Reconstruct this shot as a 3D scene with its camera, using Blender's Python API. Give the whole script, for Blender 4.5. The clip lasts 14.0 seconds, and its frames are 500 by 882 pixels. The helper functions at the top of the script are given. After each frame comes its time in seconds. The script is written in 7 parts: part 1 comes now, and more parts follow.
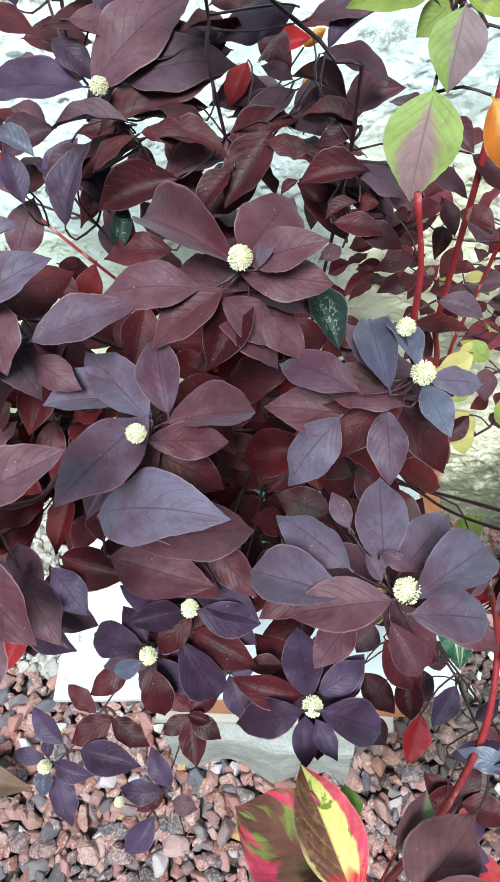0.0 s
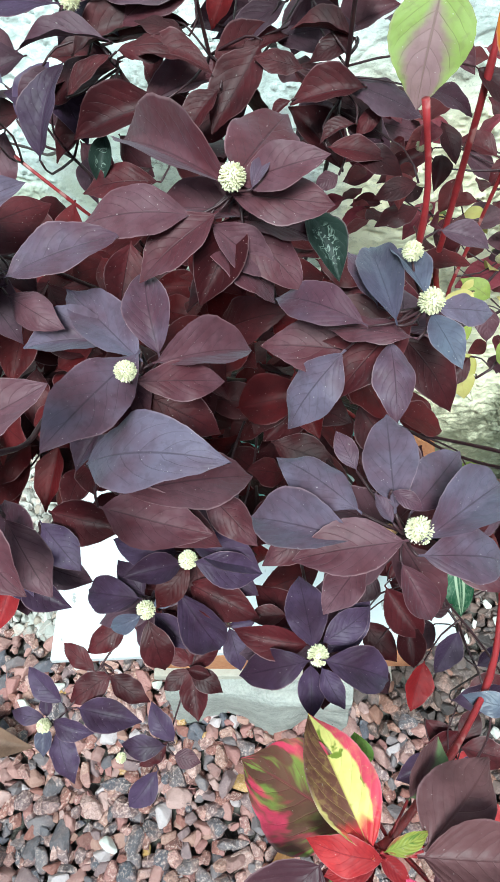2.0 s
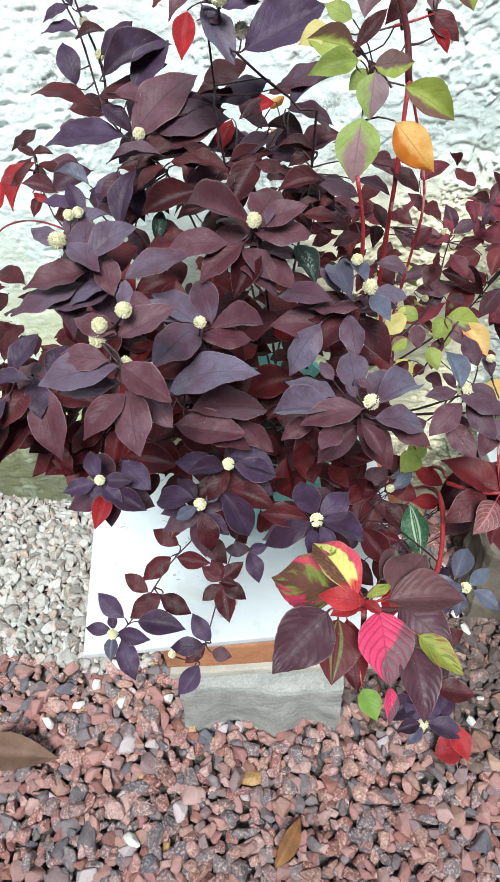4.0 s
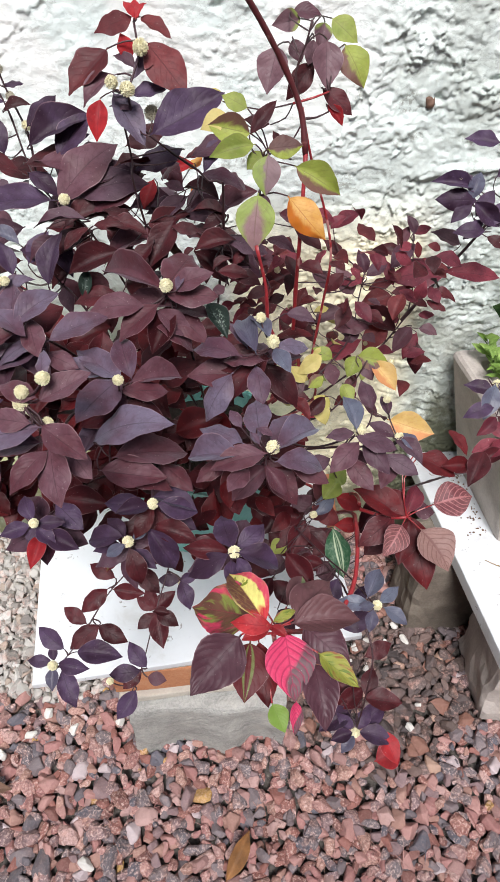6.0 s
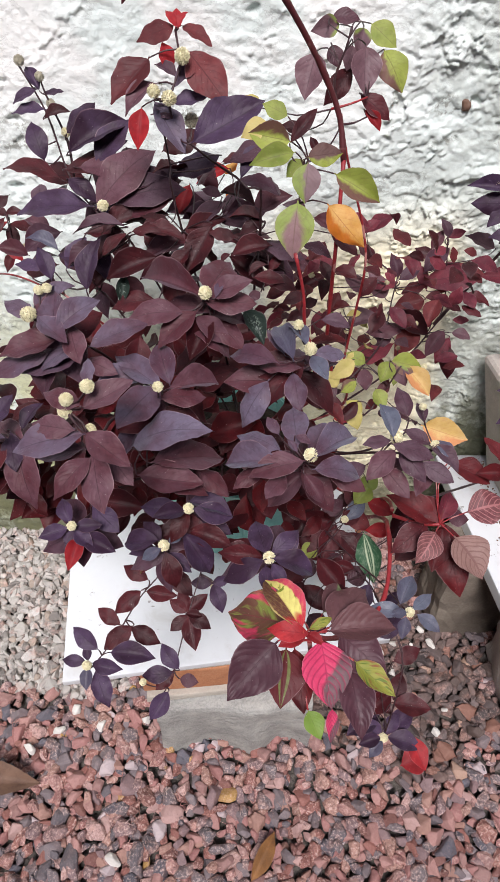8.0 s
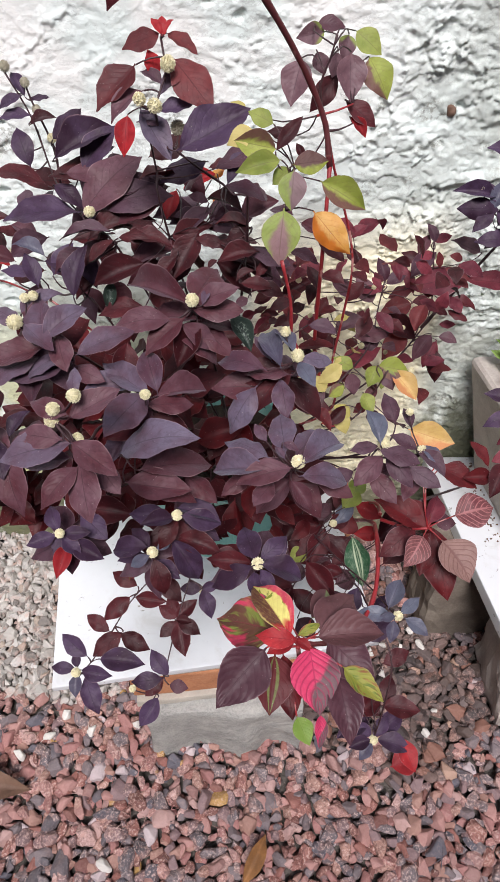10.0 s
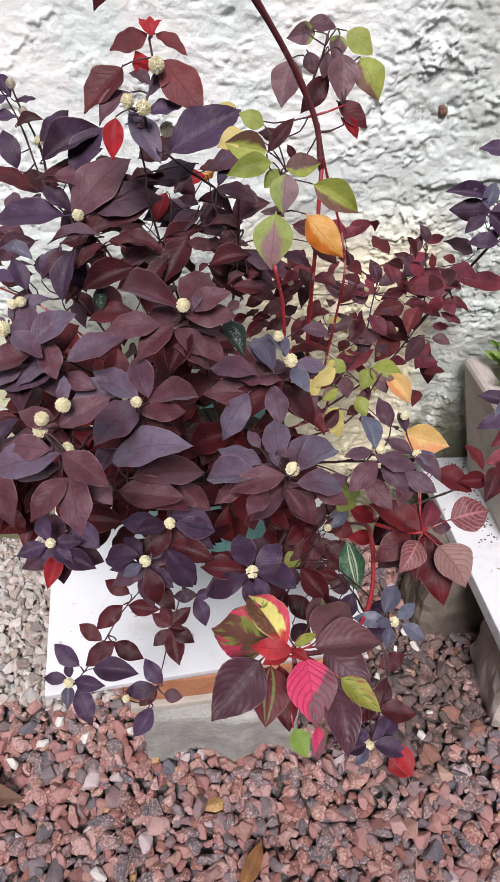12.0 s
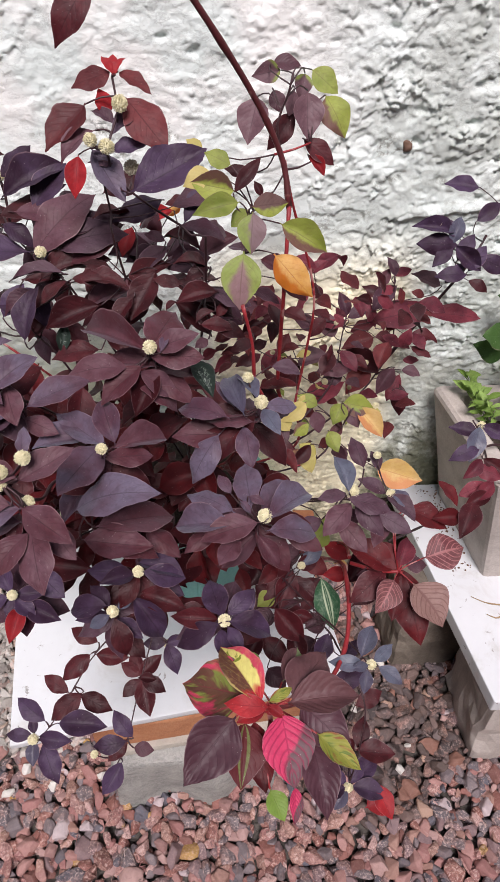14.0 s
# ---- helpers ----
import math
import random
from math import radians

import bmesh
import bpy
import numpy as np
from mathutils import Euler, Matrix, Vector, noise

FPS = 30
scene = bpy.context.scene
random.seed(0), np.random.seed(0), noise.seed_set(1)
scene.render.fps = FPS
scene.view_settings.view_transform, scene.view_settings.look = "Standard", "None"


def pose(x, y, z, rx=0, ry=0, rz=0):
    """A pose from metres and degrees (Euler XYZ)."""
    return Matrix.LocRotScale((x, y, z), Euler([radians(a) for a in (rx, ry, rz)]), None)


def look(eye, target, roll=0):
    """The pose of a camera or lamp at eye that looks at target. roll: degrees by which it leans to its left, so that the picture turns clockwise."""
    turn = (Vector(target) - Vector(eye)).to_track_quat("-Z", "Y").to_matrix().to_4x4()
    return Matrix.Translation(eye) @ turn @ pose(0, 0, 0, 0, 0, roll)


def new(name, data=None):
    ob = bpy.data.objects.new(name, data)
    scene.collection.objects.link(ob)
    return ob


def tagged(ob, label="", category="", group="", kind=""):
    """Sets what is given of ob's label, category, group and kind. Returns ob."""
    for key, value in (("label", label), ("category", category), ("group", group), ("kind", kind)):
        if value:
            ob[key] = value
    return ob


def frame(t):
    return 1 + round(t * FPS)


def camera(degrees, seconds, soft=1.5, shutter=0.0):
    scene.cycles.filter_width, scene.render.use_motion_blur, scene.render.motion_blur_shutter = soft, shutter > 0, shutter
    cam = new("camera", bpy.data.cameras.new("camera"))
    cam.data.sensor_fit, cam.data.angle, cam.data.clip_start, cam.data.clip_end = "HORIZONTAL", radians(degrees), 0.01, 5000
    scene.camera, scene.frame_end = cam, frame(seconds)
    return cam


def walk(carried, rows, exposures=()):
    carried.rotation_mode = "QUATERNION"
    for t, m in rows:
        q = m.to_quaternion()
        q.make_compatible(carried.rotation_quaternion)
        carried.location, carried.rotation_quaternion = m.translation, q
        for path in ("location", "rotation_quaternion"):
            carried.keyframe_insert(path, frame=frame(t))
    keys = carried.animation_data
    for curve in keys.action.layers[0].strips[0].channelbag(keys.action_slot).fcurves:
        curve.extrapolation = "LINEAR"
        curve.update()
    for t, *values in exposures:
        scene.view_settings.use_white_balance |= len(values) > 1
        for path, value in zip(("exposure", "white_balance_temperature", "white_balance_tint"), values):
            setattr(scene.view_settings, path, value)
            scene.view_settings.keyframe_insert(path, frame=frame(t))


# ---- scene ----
cam = camera(42.4, 14.0, 1.3)
EXPOSURES = ((0.0, 0.58, 5540, -4), (1.0, 0.56, 5500, -7), (2.0, 0.63, 5480, -10), (2.7, 0.65, 5480, -9), (5.0, 0.22, 6150, 10), (6.5, 0.22, 6230, 13), (7.0, 0.18, 6230, 13), (7.5, 0.05, 6300, 17), (10.0, 0.03, 6300, 17), (12.5, 0.0, 6340, 20), (14.0, -0.09, 6420, 21))
PATH = [
    (0, (0.244, 0.255, 1.071), (0.072, 1.491, -0.492), -0.7),
    (0.5, (0.242, 0.256, 1.062), (0.092, 1.433, -0.548), -0.6),
    (1, (0.236, 0.255, 1.037), (0.083, 1.373, -0.614), -1.4),
    (1.5, (0.238, 0.257, 1.043), (0.111, 1.383, -0.605), -0.4),
    (2, (0.239, 0.258, 1.05), (0.112, 1.404, -0.585), -0.9),
    (2.5, (0.247, 0.251, 1.049), (0.134, 1.371, -0.604), -0.9),
    (2.7, (0.255, 0.225, 1.06), (0.101, 1.384, -0.563), -1.6),
    (4.8, (0.206, 0.013, 1.163), (0.199, 1.454, -0.225), -0.1),
    (5, (0.209, 0.02, 1.174), (0.18, 1.478, -0.195), -0.7),
    (5.2, (0.229, -0.006, 1.172), (0.216, 1.498, -0.147), 0.4),
    (5.5, (0.242, 0.025, 1.172), (0.256, 1.472, -0.209), 0.3),
    (6, (0.257, 0.028, 1.173), (0.323, 1.463, -0.218), 1.3),
    (6.5, (0.255, 0.019, 1.18), (0.303, 1.428, -0.238), 0.8),
    (7, (0.258, 0.033, 1.178), (0.294, 1.478, -0.204), 0.9),
    (7.5, (0.249, 0.029, 1.181), (0.261, 1.458, -0.218), 0.6),
    (7.7, (0.244, 0.03, 1.18), (0.244, 1.461, -0.217), 0.1),
    (10, (0.246, 0.034, 1.185), (0.277, 1.466, -0.211), 0.6),
    (10.5, (0.257, 0.036, 1.185), (0.312, 1.475, -0.203), 1.0),
    (11, (0.256, 0.037, 1.183), (0.323, 1.468, -0.212), 1.6),
    (11.5, (0.248, 0.041, 1.183), (0.309, 1.474, -0.21), 1.4),
    (12, (0.245, 0.044, 1.184), (0.301, 1.474, -0.214), 0.8),
    (12.5, (0.244, 0.047, 1.184), (0.329, 1.484, -0.204), 1.8),
    (13, (0.242, 0.053, 1.188), (0.375, 1.513, -0.172), 2.8),
    (13.5, (0.242, 0.059, 1.183), (0.349, 1.498, -0.201), 2.2),
    (14, (0.247, 0.068, 1.187), (0.392, 1.537, -0.162), 2.3),
]
walk(cam, [(t, look(eye, target, roll)) for t, eye, target, roll in PATH], exposures=EXPOSURES)
SKY, SUN, SHEEN = 0.085, 4.3, 0.30

# ---- light ----
world = bpy.data.worlds.new("overcast_sky")
scene.world = world
world.use_nodes = True
wn = world.node_tree.nodes
sky = wn.new("ShaderNodeTexSky")
sky.sky_type = "NISHITA"
sky.sun_disc = False
sky.sun_elevation = radians(55)
sky.sun_rotation = radians(177)
sky.air_density, sky.dust_density, sky.ozone_density = 1.0, 3.0, 1.0
wn["Background"].inputs["Strength"].default_value = SKY
world.node_tree.links.new(sky.outputs["Color"], wn["Background"].inputs["Color"])

sun_data = bpy.data.lights.new("sun", "SUN")
sun_data.energy, sun_data.angle, sun_data.color = SUN, radians(20), (1.0, 0.97, 0.92)
sun = new("sun", sun_data)
sun.matrix_basis = look((0.12, -0.92, 2.77), (0.2, 0.6, 0.6))


# ---- materials ----
def nodes_of(name):
    m = bpy.data.materials.new(name)
    m.use_nodes = True
    t = m.node_tree
    return m, t, t.nodes["Principled BSDF"]


class Net:
    """Short hand for building node graphs."""

    def __init__(self, tree):
        self.t = tree

    def node(self, kind, **set_):
        n = self.t.nodes.new(kind)
        for k, v in set_.items():
            if k == "operation":
                n.operation = v
            elif k == "blend":
                n.data_type, n.blend_type = "RGBA", v
        return n

    def put(self, value, socket):
        if isinstance(value, bpy.types.NodeSocket):
            self.t.links.new(value, socket)
        elif isinstance(value, (tuple, list)):
            socket.default_value = (*value, 1.0) if len(value) == 3 and len(socket.default_value) == 4 else value
        else:
            socket.default_value = value

    def math(self, op, a, b=0.0, c=0.0):
        n = self.node("ShaderNodeMath", operation=op)
        for s, v in zip(n.inputs, (a, b, c)):
            self.put(v, s)
        return n.outputs[0]

    def mix(self, fac, a, b, blend="MIX"):
        n = self.node("ShaderNodeMix", blend=blend)
        self.put(fac, n.inputs[0])
        self.put(a, n.inputs[6])
        self.put(b, n.inputs[7])
        return n.outputs[2]

    def noise(self, scale, detail=4.0, rough=0.6, vector=None, distort=0.0):
        n = self.node("ShaderNodeTexNoise")
        n.inputs["Scale"].default_value, n.inputs["Detail"].default_value = scale, detail
        n.inputs["Roughness"].default_value, n.inputs["Distortion"].default_value = rough, distort
        if vector is not None:
            self.put(vector, n.inputs["Vector"])
        return n.outputs[0]

    def ramp(self, fac, *stops):
        n = self.node("ShaderNodeValToRGB")
        while len(n.color_ramp.elements) < len(stops):
            n.color_ramp.elements.new(0.5)
        for e, (p, c) in zip(n.color_ramp.elements, stops):
            e.position, e.color = p, (*c, 1) if len(c) == 3 else c
        self.put(fac, n.inputs[0])
        return n.outputs[0]

    def step(self, value, lo, hi):
        n = self.node("ShaderNodeMapRange")
        n.interpolation_type = "SMOOTHSTEP"
        self.put(value, n.inputs[0])
        self.put(lo, n.inputs[1])
        self.put(hi, n.inputs[2])
        return n.outputs[0]

    def coords(self, kind="Object"):
        return self.node("ShaderNodeTexCoord").outputs[kind]

    def place(self):
        return self.node("ShaderNodeNewGeometry").outputs["Position"]

    def split(self, vector):
        n = self.node("ShaderNodeSeparateXYZ")
        self.put(vector, n.inputs[0])
        return n.outputs

    def chance(self):
        return self.node("ShaderNodeObjectInfo").outputs["Random"]

    def island(self):
        return self.node("ShaderNodeNewGeometry").outputs["Random Per Island"]

    def bump(self, height, strength, distance, shader):
        n = self.node("ShaderNodeBump")
        n.inputs["Strength"].default_value, n.inputs["Distance"].default_value = strength, distance
        self.put(height, n.inputs["Height"])
        self.t.links.new(n.outputs[0], shader.inputs["Normal"])


def rough_material(name, stops, scale, roughness=0.85, fine=90.0, strength=0.5, distance=0.003, spread=0.0):
    """Stone-like stuff: a ramp of colours over two sizes of noise, with fine relief."""
    m, t, p = nodes_of(name)
    n = Net(t)
    where = n.place()
    big, small = n.noise(scale, 5, 0.6, where), n.noise(fine, 4, 0.7, where)
    both = n.math("ADD", n.math("MULTIPLY", big, 0.65), n.math("MULTIPLY", small, 0.35))
    if spread:
        both = n.math("ADD", both, n.math("MULTIPLY_ADD", n.chance(), spread, -spread / 2))
    n.put(n.ramp(both, *stops), p.inputs["Base Color"])
    p.inputs["Roughness"].default_value = roughness
    n.bump(n.math("ADD", big, small), strength, distance, p)
    return m


def stone_material(name, stops, speckle, dark):
    """Gravel: one colour a stone from the ramp, with mineral grains and chips."""
    m, t, p = nodes_of(name)
    n = Net(t)
    pick = n.math("FRACT", n.math("ADD", n.math("MULTIPLY", n.island(), 7.31), n.math("MULTIPLY", n.chance(), 5.17)))
    colour = n.ramp(pick, *stops)
    for e in t.nodes:
        if e.bl_idname == "ShaderNodeValToRGB":
            e.color_ramp.interpolation = "CONSTANT"
    where = n.place()
    grain, blot = n.noise(240, 4, 0.72, where, 0.4), n.noise(60, 4, 0.6, where)
    granite = n.math("MULTIPLY_ADD", n.step(n.math("FRACT", n.math("MULTIPLY", pick, 23.7)), 0.40, 0.62), 0.85, 0.15)
    colour = n.mix(n.math("MULTIPLY", n.step(blot, 0.42, 0.70), n.math("MULTIPLY", granite, 0.5)), colour, (0.46, 0.25, 0.20))
    colour = n.mix(n.math("MULTIPLY", n.math("MULTIPLY", n.step(grain, 0.53, 0.60), granite), speckle), colour, (0.62, 0.47, 0.42))
    colour = n.mix(n.math("MULTIPLY", n.math("MULTIPLY", n.step(grain, 0.47, 0.40), granite), dark), colour, (0.075, 0.042, 0.042))
    n.put(colour, p.inputs["Base Color"])
    p.inputs["Roughness"].default_value = 0.7
    n.bump(n.math("ADD", grain, n.math("MULTIPLY", blot, 2.0)), 0.6, 0.002, p)
    return m


def leaf_material(name, low, high, vein, style="plain", accent=(0.5, 0.5, 0.1), accent_b=(0.6, 0.05, 0.1), rough=0.56, glow=0.07, blotch=0.72, fuzz=0.0):
    """A leaf: u runs across (0.5 is the midrib), v from stalk to tip."""
    m, t, p = nodes_of(name)
    n = Net(t)
    u, v, _ = n.split(n.coords("UV"))
    across = n.math("ABSOLUTE", n.math("SUBTRACT", u, 0.5))
    luck = n.math("FRACT", n.math("ADD", n.chance(), n.island()))
    where = n.place()
    cloud, fine = n.noise(45, 3, 0.55, where), n.noise(520, 3, 0.6, where)
    mixer = n.math("ADD", n.math("MULTIPLY", cloud, blotch), n.math("MULTIPLY", luck, 1.0 - blotch))
    colour = n.mix(n.step(mixer, 0.28, 0.74), low, high)
    rib = n.step(across, 0.022, 0.006)
    bent = n.math("ADD", v, n.math("MULTIPLY_ADD", luck, 0.2, n.math("MULTIPLY", n.noise(60, 2, 0.5, where), 0.10)))
    slant = n.math("SUBTRACT", n.math("MULTIPLY", bent, 7.5), n.math("MULTIPLY", across, n.math("MULTIPLY_ADD", across, 5.0, 3.4)))
    near = n.math("ABSOLUTE", n.math("SUBTRACT", n.math("FRACT", slant), 0.5))
    side = n.math("MULTIPLY", n.step(near, 0.055, 0.008), n.step(across, 0.48, 0.30))
    lines = n.math("MAXIMUM", rib, n.math("MULTIPLY", side, 0.55))
    wild = n.noise(70, 3, 0.6, where, 0.6)
    edge = n.math("ADD", across, n.math("MULTIPLY_ADD", wild, 0.25, -0.125))
    if style == "half":
        colour = n.mix(n.step(u, 0.47, 0.51), colour, n.mix(n.step(wild, 0.57, 0.62), accent, (0.20, 0.26, 0.03)))
        colour = n.mix(n.step(n.math("ADD", u, n.math("MULTIPLY_ADD", wild, 0.12, -0.06)), 0.78, 0.83), colour, accent_b)
        colour = n.mix(n.step(n.math("ADD", v, n.math("MULTIPLY", wild, 0.4)), 0.44, 0.34), colour, (0.50, 0.03, 0.04))
        colour = n.mix(n.math("MULTIPLY", n.step(edge, 0.42, 0.45), n.math("MULTIPLY", n.step(u, 0.3, 0.2), n.step(v, 0.5, 0.3))), colour, (0.52, 0.42, 0.14))
    elif style == "patch":
        streak = n.node("ShaderNodeCombineXYZ")
        n.put(n.math("MULTIPLY", slant, 0.9), streak.inputs[0])
        n.put(n.math("MULTIPLY", across, 3.2), streak.inputs[1])
        n.put(n.math("MULTIPLY_ADD", luck, 9.0, n.math("MULTIPLY", n.step(u, 0.49, 0.51), 5.0)), streak.inputs[2])
        wild = n.noise(0.8, 3, 0.5, streak.outputs[0], 0.3)
        shifted = n.node("ShaderNodeMapping")
        n.put(streak.outputs[0], shifted.inputs[0])
        shifted.inputs["Location"].default_value = (4.3, 7.1, 2.9)
        other = n.noise(0.8, 3, 0.5, shifted.outputs[0], 0.3)
        colour = n.mix(n.math("MULTIPLY", n.step(wild, 0.53, 0.66), 0.75), colour, accent)
        colour = n.mix(n.math("MULTIPLY", n.step(n.math("ADD", other, n.math("MULTIPLY_ADD", across, 0.3, -0.08)), 0.54, 0.68), 0.8), colour, accent_b)
    elif style == "flush":
        wave = n.math("ADD", v, n.math("MULTIPLY", n.math("SUBTRACT", 1.0, u), 0.8))
        wave = n.math("ADD", wave, n.math("MULTIPLY_ADD", side, 0.10, n.math("MULTIPLY_ADD", wild, 0.3, -0.2)))
        colour = n.mix(n.step(wave, 0.87, 0.99), accent_b, colour)
        lines = n.math("MAXIMUM", rib, n.step(near, 0.20, 0.05))
    elif style == "flank":
        colour = n.mix(n.step(n.math("ADD", u, n.math("MULTIPLY_ADD", wild, 0.5, -0.25)), 0.54, 0.74), colour, accent)
    elif style == "rim":
        colour = n.mix(n.step(n.math("ADD", n.math("MULTIPLY", v, accent_b[0]), n.math("SUBTRACT", n.math("MULTIPLY", wild, 0.7), edge)), 0.30, 0.55), accent, colour)
    elif style == "stripe":
        colour = n.mix(n.step(n.math("ABSOLUTE", n.math("SUBTRACT", across, 0.10)), 0.05, 0.02), colour, accent)
    elif style == "scribble":
        trail = n.math("ABSOLUTE", n.math("SUBTRACT", n.noise(150, 2, 0.5, where, 1.2), 0.5))
        mark = n.math("MULTIPLY", n.step(trail, 0.030, 0.012), n.math("MULTIPLY", n.step(across, 0.30, 0.20), n.step(n.math("ABSOLUTE", n.math("SUBTRACT", v, 0.55)), 0.28, 0.20)))
        colour = n.mix(n.math("MULTIPLY", mark, 0.8), colour, accent)
    elif style == "veined":
        lines = n.math("MAXIMUM", n.step(across, 0.05, 0.02), n.step(near, 0.16, 0.04))
    colour = n.mix(n.math("MULTIPLY", lines, {"plain": 0.46, "ridged": 0.34}.get(style, 0.6)), colour, vein)
    hem = n.math("MULTIPLY", n.step(across, 0.465, 0.492), n.step(n.noise(30, 2, 0.5, where), 0.35, 0.65))
    colour = n.mix(n.math("MULTIPLY", hem, 0.32), colour, (0.46, 0.30, 0.32))
    mottle = n.step(n.noise(230, 3, 0.6, where, 0.4), 0.46, 0.66)
    colour = n.mix(n.math("MULTIPLY", mottle, 0.22), colour, vein)
    specks = n.step(n.noise(820, 1, 0.5, where), 0.75, 0.79)
    colour = n.mix(n.math("MULTIPLY", specks, 0.42), colour, (0.5, 0.45, 0.42))
    n.put(colour, p.inputs["Base Color"])
    n.put(n.math("MULTIPLY_ADD", cloud, 0.2, rough - 0.1), p.inputs["Roughness"])
    p.inputs["Specular IOR Level"].default_value = SHEEN
    if fuzz:
        p.inputs["Sheen Weight"].default_value, p.inputs["Sheen Roughness"].default_value = fuzz, 0.45
        p.inputs["Sheen Tint"].default_value = (0.70, 0.86, 1.0, 1.0)
    deep = 0.30 if style in ("ridged", "flush", "half", "patch") else 0.10
    swell = n.math("MULTIPLY", n.step(near, 0.0, 0.5), deep)
    n.bump(n.math("ADD", n.math("MULTIPLY_ADD", n.noise(130, 2, 0.5, where), 0.9, n.math("MULTIPLY", fine, 0.15)), n.math("SUBTRACT", swell, n.math("MULTIPLY", lines, 0.30))), 0.5, 0.0011, p)
    thin = t.nodes.new("ShaderNodeBsdfTranslucent")
    n.put(colour, thin.inputs["Color"])
    both = t.nodes.new("ShaderNodeMixShader")
    both.inputs[0].default_value = glow
    t.links.new(p.outputs[0], both.inputs[1])
    t.links.new(thin.outputs[0], both.inputs[2])
    t.links.new(both.outputs[0], t.nodes["Material Output"].inputs["Surface"])
    return m


